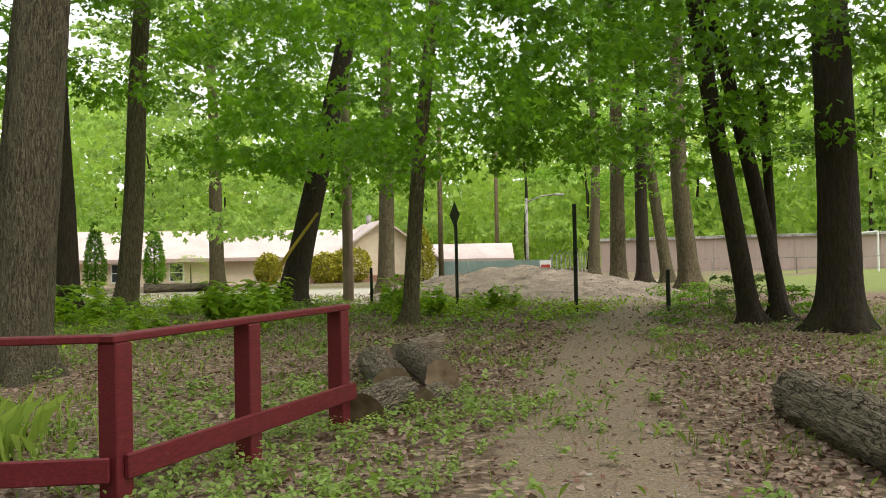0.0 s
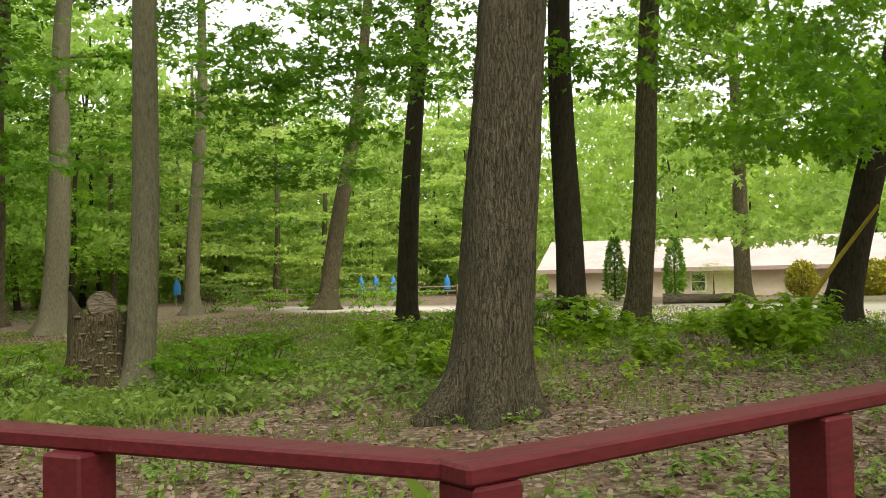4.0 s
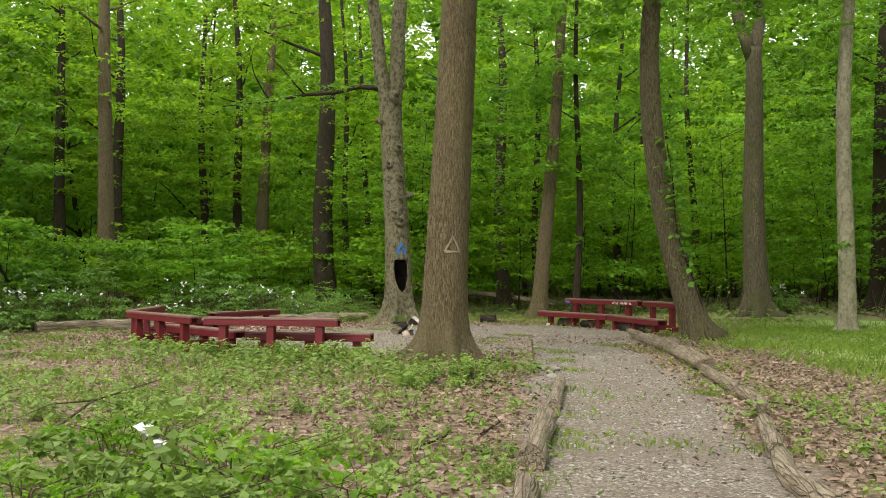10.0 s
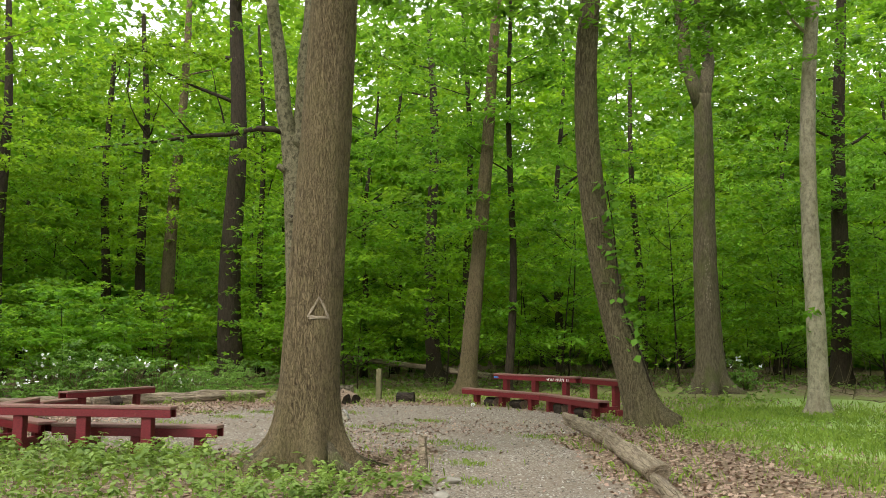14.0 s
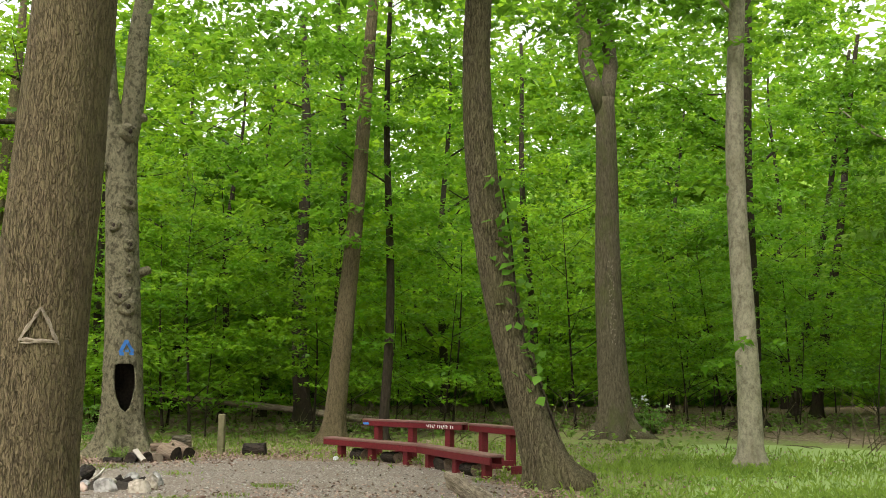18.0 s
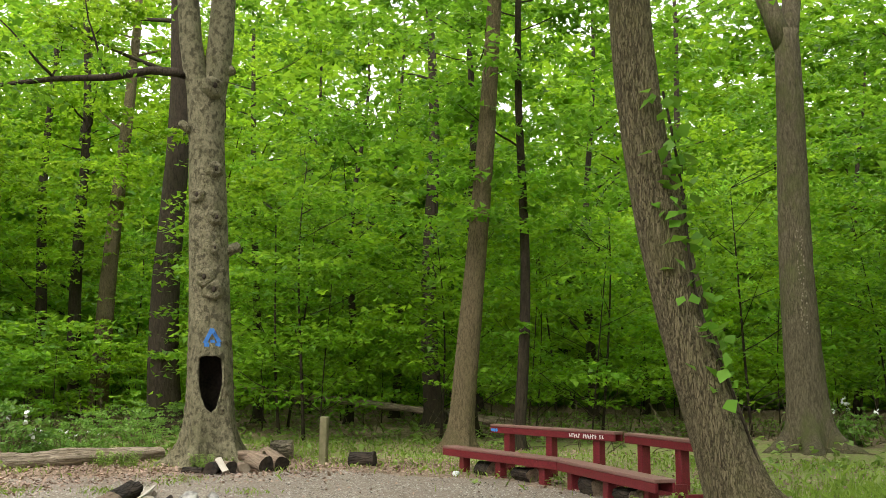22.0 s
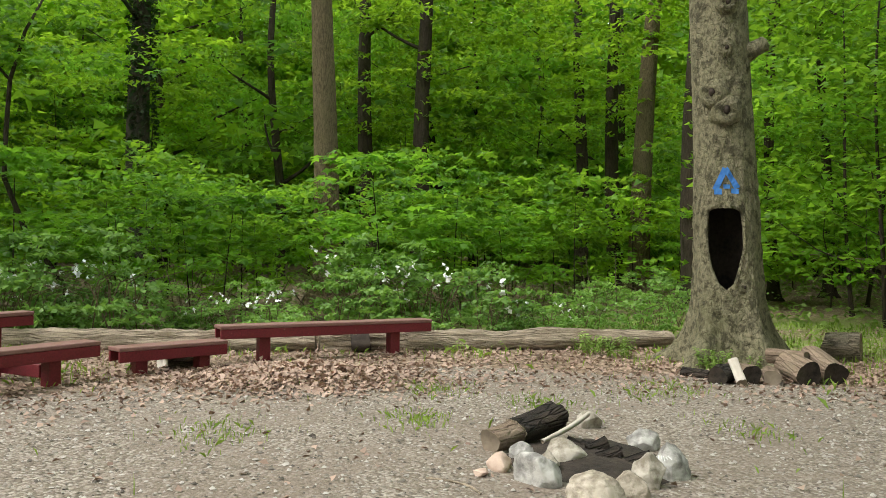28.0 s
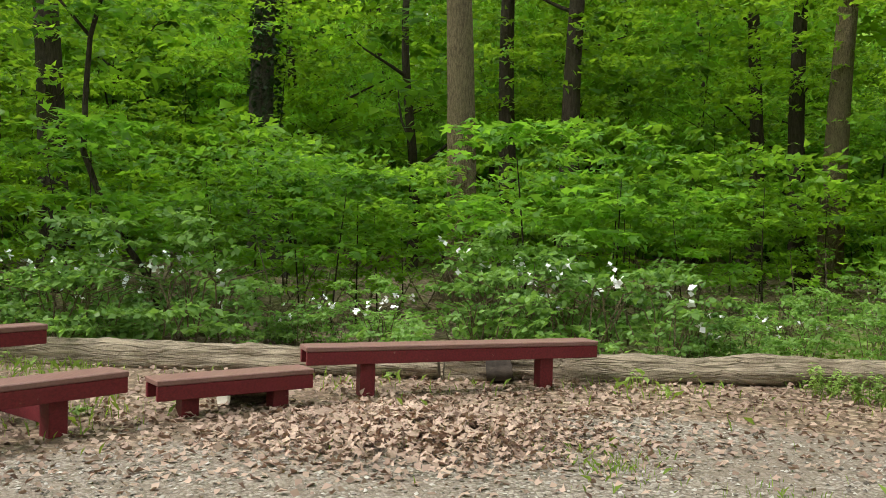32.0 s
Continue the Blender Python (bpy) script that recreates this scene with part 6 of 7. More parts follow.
hm, hl = frame_of((46.0, 33.0), (28.6, 48.2))
house = thing("house", FAR, "long low cream house with faded pink shingle roof", "house")
gable(house, hm @ pose(0, -9, 0), hl, 9, 0.9, 2.85, 4.55, 0.6, STUCCO, ROOF)
for k, (px, wd) in enumerate(((8.6, 0.95), (6.4, 0.95), (14.0, 0.95), (17.5, 0.95))):
    w = part("window", box_bm(wd, 0.1, 1.25, hm @ pose(px, 0.02, 1.85), 0.01), WHITE, house, "white sash window")
    for sgn in (-1, 1):
        part("pane", box_bm(wd - 0.2, 0.02, 0.5, hm @ pose(px, 0.08, 1.85 + sgn * 0.28), 0), GLASS, w)
part("door", box_bm(1.1, 0.12, 2.0, hm @ pose(3.6, 0.03, 1.9), 0.01), DOORBLUE, house, "bright blue door")
part("planter", box_bm(6.0, 1.6, 0.5, hm @ pose(2.6, 1.6, 1.15), 0.02), BRICKRED, house, "low reddish planter wall")
porch = hm @ pose(-2.5, -7, 0)
gable(house, porch @ pose(6.5, 0, 0, 0, 0, 90), 8.0, 6.5, 0.9, 2.75, 5.0, 0.5, STUCCO, ROOF)
part("chimney_vent", box_bm(0.35, 0.35, 0.9, hm @ pose(0.8, -4.0, 5.2), 0.02), STONE_B, house, "grey roof vent")


def round_shrub(x, y, r, h, mat, label, leaf=0.14, n=1800, cone=False):
    rng = np.random.default_rng(int(abs(x * 100 + y)))
    u = rng.normal(0, 1, (n, 3))
    u /= np.linalg.norm(u, axis=1)[:, None]
    u *= (1 - 0.22 * rng.uniform(0, 1, n) ** 2)[:, None]
    q = (u[:, 2] + 1) / 2
    k = (1 - 0.75 * q) / 0.8 if cone else 1.0
    p = np.stack([u[:, 0] * r * k, u[:, 1] * r * k, q * h], 1)
    t = thing("shrub", pose(x, y, gz(x, y)), label, "shrub")
    part_mesh("foliage", quad_mesh("foliage", leaf_quads(p, leaf, leaf * 0.5, 0.7, rng), mat), t)
    v, f = tube([(0, 0, -0.1), (0, 0, h * 0.7)], [0.05, 0.02], 7)
    part_mesh("stem", mesh_of("stem", v, f, BARK["dark"]), t)


YELLOW = leaf_mat("golden_conifer", (0.3, 0.3, 0.02), (0.45, 0.42, 0.05), (0.4, 0.38, 0.04), 0.3)
round_shrub(37.91, 30.22, 1.14, 2.01, YELLOW, "rounded golden evergreen shrub", 0.2, 2200)
round_shrub(36.47, 30.92, 0.87, 1.74, YELLOW, "rounded golden evergreen shrub", 0.2, 1800)
round_shrub(33.39, 32.25, 0.69, 1.72, YELLOW, "golden evergreen shrub by the house wall", 0.2, 1500)
round_shrub(40.63, 27.13, 0.79, 3.15, YELLOW, "tall pointed golden evergreen shrub", 0.2, 1800, True)
round_shrub(24.86, 35.25, 0.58, 3.30, LEAF, "slim green columnar evergreen", 0.18, 1800, True)
round_shrub(27.07, 33.67, 0.58, 3.32, LEAF, "slim green columnar evergreen", 0.18, 1800, True)
round_shrub(30.64, 35.22, 1.11, 1.71, LEAF_LIGHT, "open pale shrub against the house", 0.1, 900)

shed = thing("shed", FAR, "white shed with a low pale gable roof", "shed")
sm, sl = frame_of((53.4, 28.0), (49.6, 33.8))
gable(shed, sm @ pose(0, -5, 0), sl, 5, 0.9, 2.4, 3.4, 0.3, WHITE, ROOF)
barrier = thing("screen_fence", FAR, "teal cloth-covered fence with posts", "fence")
tm, tl = frame_of((50.3, 23.2), (46.6, 29.3))
for k in range(4):
    part("panel", box_bm(tl / 4 - 0.06, 0.05, 1.2, tm @ pose(tl / 4 * (k + 0.5), 0, 1.6), 0.005), TEAL, barrier)
for k in range(5):
    part("post", box_bm(0.07, 0.07, 1.7, tm @ pose(tl / 4 * k, 0.0, 1.45), 0.005), STONE_B, barrier)
wire = thing("wire_fence", FAR, "grey chain-link fence with slanted barbed top", "fence")
tm2, tl2 = frame_of((58.5, 24.5), (50.4, 23.1))
for k in range(9):
    part("post", box_bm(0.07, 0.07, 1.9, tm2 @ pose(tl2 / 8 * k, 0, 1.55), 0.005), STONE_B, wire)
    part("arm", box_bm(0.04, 0.04, 0.5, tm2 @ pose(tl2 / 8 * k, 0.14, 2.6, -35, 0, 0), 0), STONE_B, wire)
for k in range(7):
    part("wire", box_bm(tl2, 0.012, 0.012, tm2 @ pose(tl2 / 2, 0.04, 1.0 + 0.2 * k), 0), STONE_B, wire)
sgn_ = thing("sign", FAR, "white sign with a red band on the fence", "sign")
part("plate", box_bm(0.75, 0.03, 0.8, tm @ pose(0.3, 0.1, 1.75), 0.004), WHITE, sgn_)
part("band", box_bm(0.6, 0.012, 0.25, tm @ pose(0.3, 0.125, 1.75), 0), plain_mat("sign_red", (0.4, 0.04, 0.04), (0.5, 0.08, 0.07), 8, 0.6), sgn_)

hall = thing("building", FAR, "long brown windowless hall behind the lawn", "building")
bm2, bl2 = frame_of((78.0, 0.0), (70.0, 28.5))
part("wall", box_bm(bl2, 6, 3.0, bm2 @ pose(bl2 / 2, -3, 2.2), 0.02), BROWNWALL, hall)
part("roof", box_bm(bl2 + 0.6, 6.6, 0.25, bm2 @ pose(bl2 / 2, -3, 3.8), 0.02), STONE_B, hall)
for k in range(14):
    part("rib", box_bm(0.12, 0.08, 2.9, bm2 @ pose(bl2 * (k + 0.5) / 14, 0.03, 2.2), 0.01), BROWNWALL, hall)
mesh_fence = thing("wire_fence", FAR, "low chain-link fence along the lawn", "fence")
fm3, fl3 = frame_of((55.0, -6.0), (60.0, 21.0))
for k in range(15):
    part("post", box_bm(0.06, 0.06, 1.4, fm3 @ pose(fl3 / 14 * k, 0, 1.35), 0.004), STONE_B, mesh_fence)
part("top_rail", box_bm(fl3, 0.05, 0.05, fm3 @ pose(fl3 / 2, 0, 2.02), 0.004), STONE_B, mesh_fence)
part("mid_rail", box_bm(fl3, 0.03, 0.03, fm3 @ pose(fl3 / 2, 0, 1.35), 0.002), STONE_B, mesh_fence)
goal = thing("goal_frame", FAR, "white slanted metal frame on the lawn", "goal frame")
for p, q in (((60.0, 8.5, 0.7), (61.5, 8.0, 3.4)), ((61.5, 8.0, 3.4), (61.5, 5.2, 3.6)), ((61.5, 5.2, 3.6), (61.5, 5.2, 0.7))):
    v, f = tube([p, q], [0.07, 0.07], 8)
    part_mesh("bar", mesh_of("bar", v, f, WHITE), goal)

# blue folded parasols and a low rail across the north-east lot
for k, (x, y) in enumerate(((23.7, 52.0), (20.3, 52.6), (19.2, 52.8), (18.4, 53.2), (6.9, 50.0))):
    t = thing("parasol", pose(x, y, gz(x, y)), "folded bright blue parasol on a pole", "parasol", "blue parasols")
    v, f = tube([(0, 0, 0), (0, 0, 1.5)], [0.03, 0.03], 8)
    part_mesh("pole", mesh_of("pole", v, f, STONE_B), t)
    v, f = tube([(0, 0, 0.55), (0, 0, 1.0), (0, 0, 1.25), (0, 0, 1.45)], [0.22, 0.2, 0.13, 0.02], 10, True, 0.12, k)
    part_mesh("canopy", mesh_of("canopy", v, f, DOORBLUE), t)
rail = thing("wooden_rail", Matrix(), "pale wooden rail fence beside the lot", "fence")
rm, rl = frame_of((9.0, 44.0), (24.0, 46.0))
for k in range(7):
    part("post", box_bm(0.12, 0.12, 0.9, rm @ pose(rl / 6 * k, 0, 0.7), 0.01), POLEWOOD, rail)
part("bar", box_bm(rl, 0.05, 0.07, rm @ pose(rl / 2, 0.08, 0.8), 0.01), POLEWOOD, rail)
part("bar", box_bm(rl, 0.05, 0.07, rm @ pose(rl / 2, 0.08, 1.05), 0.01), POLEWOOD, rail)
log((22.9, 29.1), (25.6, 27.1), 0.2, LOGBARK, "dark log lying across the lawn", "log", 61)
stick_v, stick_f = tube([(11.98, 11.48, 0.2), (12.70, 10.88, 1.6), (13.21, 10.45, 2.5)], [0.05, 0.04, 0.03], 8)
tagged(part_mesh("guy_cover", mesh_of("guy_cover", stick_v, stick_f, plain_mat("yellow_plastic", (0.4, 0.28, 0.03), (0.55, 0.4, 0.06), 10, 0.5))), "slanted yellow plastic cable guard", "cable guard")


# ---- brambles with white blossoms ----
PETAL = plain_mat("white_petal", (0.7, 0.7, 0.72), (0.85, 0.85, 0.85), 30, 0.6, 0, 0.0)


def bramble_mesh(seed, lo, hi, rad, n, leaf, mat):
    rng = np.random.default_rng(seed)
    pc = crown_points(rng, lo, hi, rad, 18, n // 18, rad * 0.45, "round")
    return quad_mesh("foliage", leaf_quads(pc, leaf, leaf * 0.75, 0.45, rng), mat)


def blossom_mesh(seed, count, rad, lo, hi):
    rng = np.random.default_rng(seed)
    out = []
    for i in range(count):
        a, r = rng.uniform(0, 6.28), rad * math.sqrt(rng.uniform(0.1, 1))
        c = np.array((r * math.cos(a), r * math.sin(a), rng.uniform(lo, hi)))
        out.append(leaf_quads(np.repeat(c[None], 5, 0) + rng.normal(0, 0.014, (5, 3)), 0.085, 0.085, 0.7, rng, 0.1))
    return quad_mesh("blossom", np.concatenate(out), PETAL)


LEAF_BRAMBLE = leaf_mat("bramble_leaf", (0.05, 0.135, 0.028), (0.25, 0.4, 0.105), (0.27, 0.48, 0.07), 0.42)
brs = [(bramble_mesh(200 + i, 0.1, 0.85 + 0.17 * (i % 4), 0.8 + 0.12 * (i % 3), 900, 0.1, LEAF_BRAMBLE), blossom_mesh(220 + i, 5 + i % 5, 0.8, 0.55, 1.05 + 0.1 * (i % 3))) for i in range(6)]
light_brs = [(bramble_mesh(240 + i, 0.1, 0.9 + 0.15 * (i % 2), 0.85 + 0.1 * i, 900, 0.105, LEAF_HERB if i % 2 else LEAF_BRIGHTER), brs[i][1]) for i in range(4)]
CANE = BARK["brown"]
rnd = random.Random(31)
cane_meshes = []
for i in range(3):
    vv, ff = [], []
    for k in range(9):
        a = rnd.uniform(0, 6.28)
        p0 = Vector((rnd.uniform(-0.3, 0.3), rnd.uniform(-0.3, 0.3), -0.02))
        q = p0 + Vector((math.cos(a) * 0.3, math.sin(a) * 0.3, 0.7))
        e = q + Vector((math.cos(a) * 0.5, math.sin(a) * 0.5, 0.15))
        tv, tf = tube([p0, q, e], [0.01, 0.008, 0.004], 5)
        ff += [tuple(x + len(vv) for x in fc) for fc in tf]
        vv += tv
    cane_meshes.append(mesh_of("cane", vv, ff, CANE))


def bramble(x, y, flowers, s):
    t = thing("bramble", pose(x, y, gz(x, y), 0, 0, rnd.uniform(0, 360)) @ Matrix.Diagonal((s, s, s, 1)), "bramble bush with white blossoms" if flowers else "leafy bramble bush without blossoms", "bush", "brambles")
    fo, bl_ = rnd.choice(brs if x < -14 else light_brs)
    part_mesh("foliage", fo, t)
    tagged(part_mesh("cane", rnd.choice(cane_meshes), t), kind="stuff")
    if flowers:
        part_mesh("blossom", bl_, t, "white blossoms")


def thin_spot(y):
    """The break in the brambles where the bare floor shows."""
    return 15.0 < y < 17.4


for k in range(34):
    y = 8.0 + 14.0 * k / 33 + rnd.uniform(-0.35, 0.35)
    s = rnd.uniform(0.45, 0.65) if thin_spot(y) or y > 20.2 else rnd.uniform(0.75, 1.25)
    bramble(-25.0 + rnd.uniform(-1.1, 0.45), y, k % 2 == 0, s)
for k in range(12):
    y = 6.0 + 15.0 * k / 11
    if not thin_spot(y):
        bramble(-27.0 + rnd.uniform(-0.8, 0.8), y, k % 3 == 0, rnd.uniform(0.7, 1.1))
# young trees whose leaves start at chest height, over a bare floor
low_crown = []
for i in range(4):
    rg = np.random.default_rng(260 + i)
    pc = crown_points(rg, 1.1, 2.7, 1.2, 15, 42, 0.75)
    st, _, _ = trunk_mesh(2.5, 0.035, (rg.normal(0, 0.08), rg.normal(0, 0.08)), 260 + i, BARK["dark"], 0.3, 7, 0.1, None, 0.3, 0.4)
    low_crown.append((st, quad_mesh("crown", lobed_leaves(pc, 0.17, 0.3, rg), LEAF, 6), None))
plant_all("sapling", low_crown, [(-27.2, 12.9), (-27.8, 14.6), (-27.3, 16.2), (-28.2, 16.5), (-27.6, 19.0), (-28.3, 20.4), (-27.0, 10.6), (-28.6, 21.6), (-29.5, 15.5), (-29.2, 12.0), (-26.9, 8.6)], "young broadleaf tree with leaves at chest height", "tree", "forest edge saplings", 27)
# dead sticks tangled over the bare floor
vv, ff = [], []
for k in range(400):
    x, y = (rnd.uniform(-31, -26.2), rnd.uniform(9, 24)) if k < 150 else (rnd.uniform(-27, -5), rnd.uniform(29.5, 37))
    a, up = rnd.uniform(0, 6.28), rnd.choice((0.1, 0.3, 0.9, 1.6, 4.0))
    ln = rnd.uniform(0.5, 1.5)
    p0 = Vector((x, y, gz(x, y) - 0.03))
    d = Vector((math.cos(a), math.sin(a), up)).normalized()
    p1 = p0 + d * ln * 0.5 + Vector((0, 0, 0.04))
    p2 = p0 + d * ln + Vector((rnd.uniform(-0.2, 0.2), rnd.uniform(-0.2, 0.2), 0.02))
    tv, tf = tube([p0, p1, p2], [0.014, 0.011, 0.004], 5)
    ff += [tuple(q + len(vv) for q in fc) for fc in tf]
    vv += tv
tagged(part_mesh("dead_sticks", mesh_of("dead_sticks", vv, ff, BARK["greybrown"])), "dead brown sticks standing and lying in the undergrowth", "sticks", kind="stuff")
# curved thin tree in the undergrowth
cp = [(0, 0, -0.1), (-0.1, -0.35, 0.7), (-0.1, -0.9, 1.5), (-0.1, -1.25, 2.4), (0, -1.2, 3.2), (0, -1.15, 4.0), (0.1, -0.9, 4.8), (0.1, -0.5, 5.6)]
ct = thing("tree", pose(-27.5, 13.9, gz(-27.5, 13.9)), "thin dark tree bent into a curve", "tree", "forest trees")
v, f = tube(cp, [0.055, 0.05, 0.047, 0.043, 0.04, 0.035, 0.028, 0.015], 9)
part_mesh("trunk", mesh_of("trunk", v, f, BARK["dark"], True), ct)
v, f = tube([cp[5], (-0.1, -1.6, 4.5), (-0.1, -2.1, 4.9)], [0.025, 0.02, 0.008], 6)
part_mesh("limb", mesh_of("limb", v, f, BARK["dark"], True), ct)
rg = np.random.default_rng(281)
pc = np.concatenate([spray_points(rg, (0.1 + rg.normal(0, 0.6), -0.9 + rg.normal(0, 1.0), rg.uniform(4.0, 6.2)), 0.9, 110) for _ in range(12)])
part_mesh("crown", quad_mesh("crown", lobed_leaves(pc, 0.16, 0.35, rg), LEAF, 6), ct)
# brambles round the clearing
for x, y, fl, s in ((-23.0, 10.2, True, 0.9), (-21.5, 9.4, True, 0.8), (-19.6, 8.9, True, 0.9), (-17.5, 9.2, False, 0.7), (-24.6, 9.4, True, 1.0), (-14.6, 33.6, True, 0.9), (-15.3, 33.9, True, 0.8)):
    bramble(x, y, fl, s)
# low growth beside the hollow tree
for x, y, s in ((-25.2, 22.9, 0.6), (-26.1, 23.8, 0.7), (-26.6, 22.6, 0.7), (-27.5, 24.2, 0.75), (-28.2, 23.1, 0.8), (-27.4, 25.6, 0.7), (-29.2, 24.8, 0.8), (-25.3, 24.6, 0.5), (-28.9, 26.2, 0.7)):
    bramble(x, y, False, s)
# brambles round the rotten stump
for x, y, fl, s in ((2.6, 12.6, False, 0.9), (3.3, 12.9, False, 0.8), (2.2, 11.8, False, 0.7), (-0.3, 12.4, False, 0.9), (-0.9, 11.8, False, 0.8), (0.1, 11.3, False, 0.6)):
    bramble(x, y, fl, s)
# brambles under the trees by the lot
for x, y, fl, s in ((6.9, 14.1, False, 0.69), (7.6, 14.4, False, 0.75), (6.1, 14.4, False, 0.54), (8.7, 14.1, False, 0.82), (9.3, 14.7, False, 0.88), (9.9, 14.9, False, 0.79), (10.0, 13.1, False, 0.44), (11.7, 11.5, False, 0.28), (12.8, 10.7, False, 0.26), (13.6, 11.0, False, 0.28), (14.6, 9.4, False, 0.42)):
    bramble(x, y, fl, s)
# brambles at the meadow's far edge
for x, y, fl, s in ((10.6, 35.8, False, 1.3), (12.4, 34.8, False, 1.3), (6.2, 34.4, False, 1.1), (8.4, 35.6, False, 1.2), (14.5, 36.0, False, 1.3)):
    bramble(x, y, fl, s)
# brambles beside the path's start
for x, y, fl, s in ((16.3, 2.1, False, 0.75), (17.0, 3.0, False, 0.59), (15.5, 1.0, False, 0.69), (17.5, 3.7, False, 0.65), (13.6, 2.5, False, 0.39)):
    bramble(x, y, fl, s)


# ---- clumps of broad-leaved weeds, each on a few stems ----
def weed_meshes(seed, h, stems, leaf, mat=LEAF_HERB):
    rg = np.random.default_rng(seed)
    tops, vv, ff = [], [], []
    for k in range(stems):
        a, r = rg.uniform(0, 6.28), 0.32 * math.sqrt(rg.uniform(0, 1))
        hh = h * rg.uniform(0.5, 1.1)
        p0 = np.array((r * math.cos(a), r * math.sin(a), -0.02))
        p1 = p0 + np.array((0.12 * math.cos(a), 0.12 * math.sin(a), hh))
        tv, tf = tube([p0, (p0 + p1) / 2, p1], [0.006, 0.005, 0.003], 5)
        ff += [tuple(q + len(vv) for q in fc) for fc in tf]
        vv += tv
        for w in np.linspace(0.35, 1, 6):
            tops += [p0 + (p1 - p0) * w] * 3
    lv = leaf_quads(np.array(tops), leaf, leaf * 0.62, 0.3, rg, 0.1)
    return mesh_of("stem", vv, ff, mat), quad_mesh("leaves", lv, mat)


weeds = [weed_meshes(300 + i, 0.3 + 0.07 * (i % 3), 12 + 3 * (i % 3), 0.085) for i in range(5)]


bright_weeds = [weed_meshes(320 + i, 0.5 + 0.1 * i, 11, 0.17, LEAF_WEED) for i in range(3)]


def weed(x, y, s, label="clump of broad-leaved green weeds", kinds=weeds):
    t = thing("weed_clump", pose(x, y, gz(x, y), 0, 0, rnd.uniform(0, 360)) @ Matrix.Diagonal((s, s, s, 1)), label, "weeds", "weed clumps")
    st, lv = rnd.choice(kinds)
    tagged(part_mesh("stem", st, t), kind="stuff")
    part_mesh("leaves", lv, t)


def mown(x, y):
    """The low strip between the trees over which the lot is open to view."""
    return (0.7 * (x - 0.5) < y + 0.5) & (y + 0.5 < 0.97 * (x - 0.5)) & (x > 8)


for k in range(60):
    x, y = rnd.uniform(5, 16), rnd.uniform(6, 16)
    if not mown(x, y) and 12 < 0.5 * x + y < 20 and math.hypot(x - 11.5, y - 6.8) > 0.8 and math.hypot(x - 4.3, y - 7.3) > 1.6:
        weed(x, y, rnd.uniform(0.6, 1.3), "bright green weeds under the trees by the lot", bright_weeds)
for x, y in ((-13.7, 12.95), (-14.2, 12.75), (-14.9, 12.25), (-15.3, 12.0), (-16.1, 11.9), (-13.1, 13.4), (-16.9, 11.9)):
    weed(x, y, rnd.uniform(0.8, 1.2), "leafy nettles growing beside a bench")
for x, y in ((-21.2, 22.1), (-22.6, 21.5), (-22.9, 21.2), (-21.3, 22.7)):
    weed(x, y, 0.6, "small weeds at the hollow tree's foot")
for x, y in ((-9.15, 12.1), (-9.6, 12.5), (-9.5, 11.5), (-10.0, 12.9), (-9.9, 12.0), (-10.2, 13.5), (-10.6, 12.4)):
    weed(x, y, rnd.uniform(0.55, 0.85), "leafy weeds in front of the oak's foot")
for k in range(34):
    x, y = rnd.uniform(-10.5, -5.2), rnd.uniform(4.5, 9.5)
    if y < 8.6 + (x + 4.6) * -0.95:
        weed(x, y, rnd.uniform(0.35, 0.65))
for k in range(26):
    x, y = rnd.uniform(-2.6, 3.5), rnd.uniform(9.4, 14.0)
    if y - 8.8 > (x + 4.6) * -1.3:
        weed(x, y, rnd.uniform(0.35, 0.8))
for x, y, s, fl in ((-7.4, 6.7, 0.5, False), (-6.3, 6.3, 0.42, False), (-8.8, 7.6, 0.42, False), (-6.9, 5.6, 0.5, False), (-5.5, 6.5, 0.6, False), (-5.0, 6.1, 0.55, False), (-4.9, 6.75, 0.5, False), (-6.2, 7.0, 0.55, False), (-5.6, 5.5, 0.6, False), (-7.5, 7.2, 0.45, False)):
    bramble(x, y, fl, s)
# two large blossoms on an arching cane over the weeds
arch = thing("bramble", pose(-5.3, 6.15, gz(-5.3, 6.15)), "arching bramble cane with two large white blossoms", "bush", "brambles")
cane_line = [(-0.45, 0.1, -0.02), (-0.35, 0.02, 0.35), (-0.1, -0.18, 0.62), (0.1, -0.2, 0.63), (0.4, -0.1, 0.5), (0.75, 0.05, 0.25)]
v, f = tube(cane_line, [0.008, 0.008, 0.007, 0.006, 0.005, 0.003], 6)
part_mesh("cane", mesh_of("cane", v, f, CANE, True), arch)
rg = np.random.default_rng(333)
pc = np.concatenate([np.asarray(q)[None] + rg.normal(0, 0.07, (16, 3)) for q in cane_line[1:]])
part_mesh("foliage", quad_mesh("foliage", leaf_quads(pc, 0.09, 0.07, 0.35, rg, 0.12), LEAF_HERB), arch)
for q in ((-0.08, -0.22, 0.66), (0.02, -0.19, 0.6)):
    part_mesh("blossom", quad_mesh("blossom", leaf_quads(np.repeat(np.array(q)[None], 6, 0) + rg.normal(0, 0.008, (6, 3)), 0.06, 0.06, 0.6, rg, 0.1), PETAL), arch, "large white blossom")
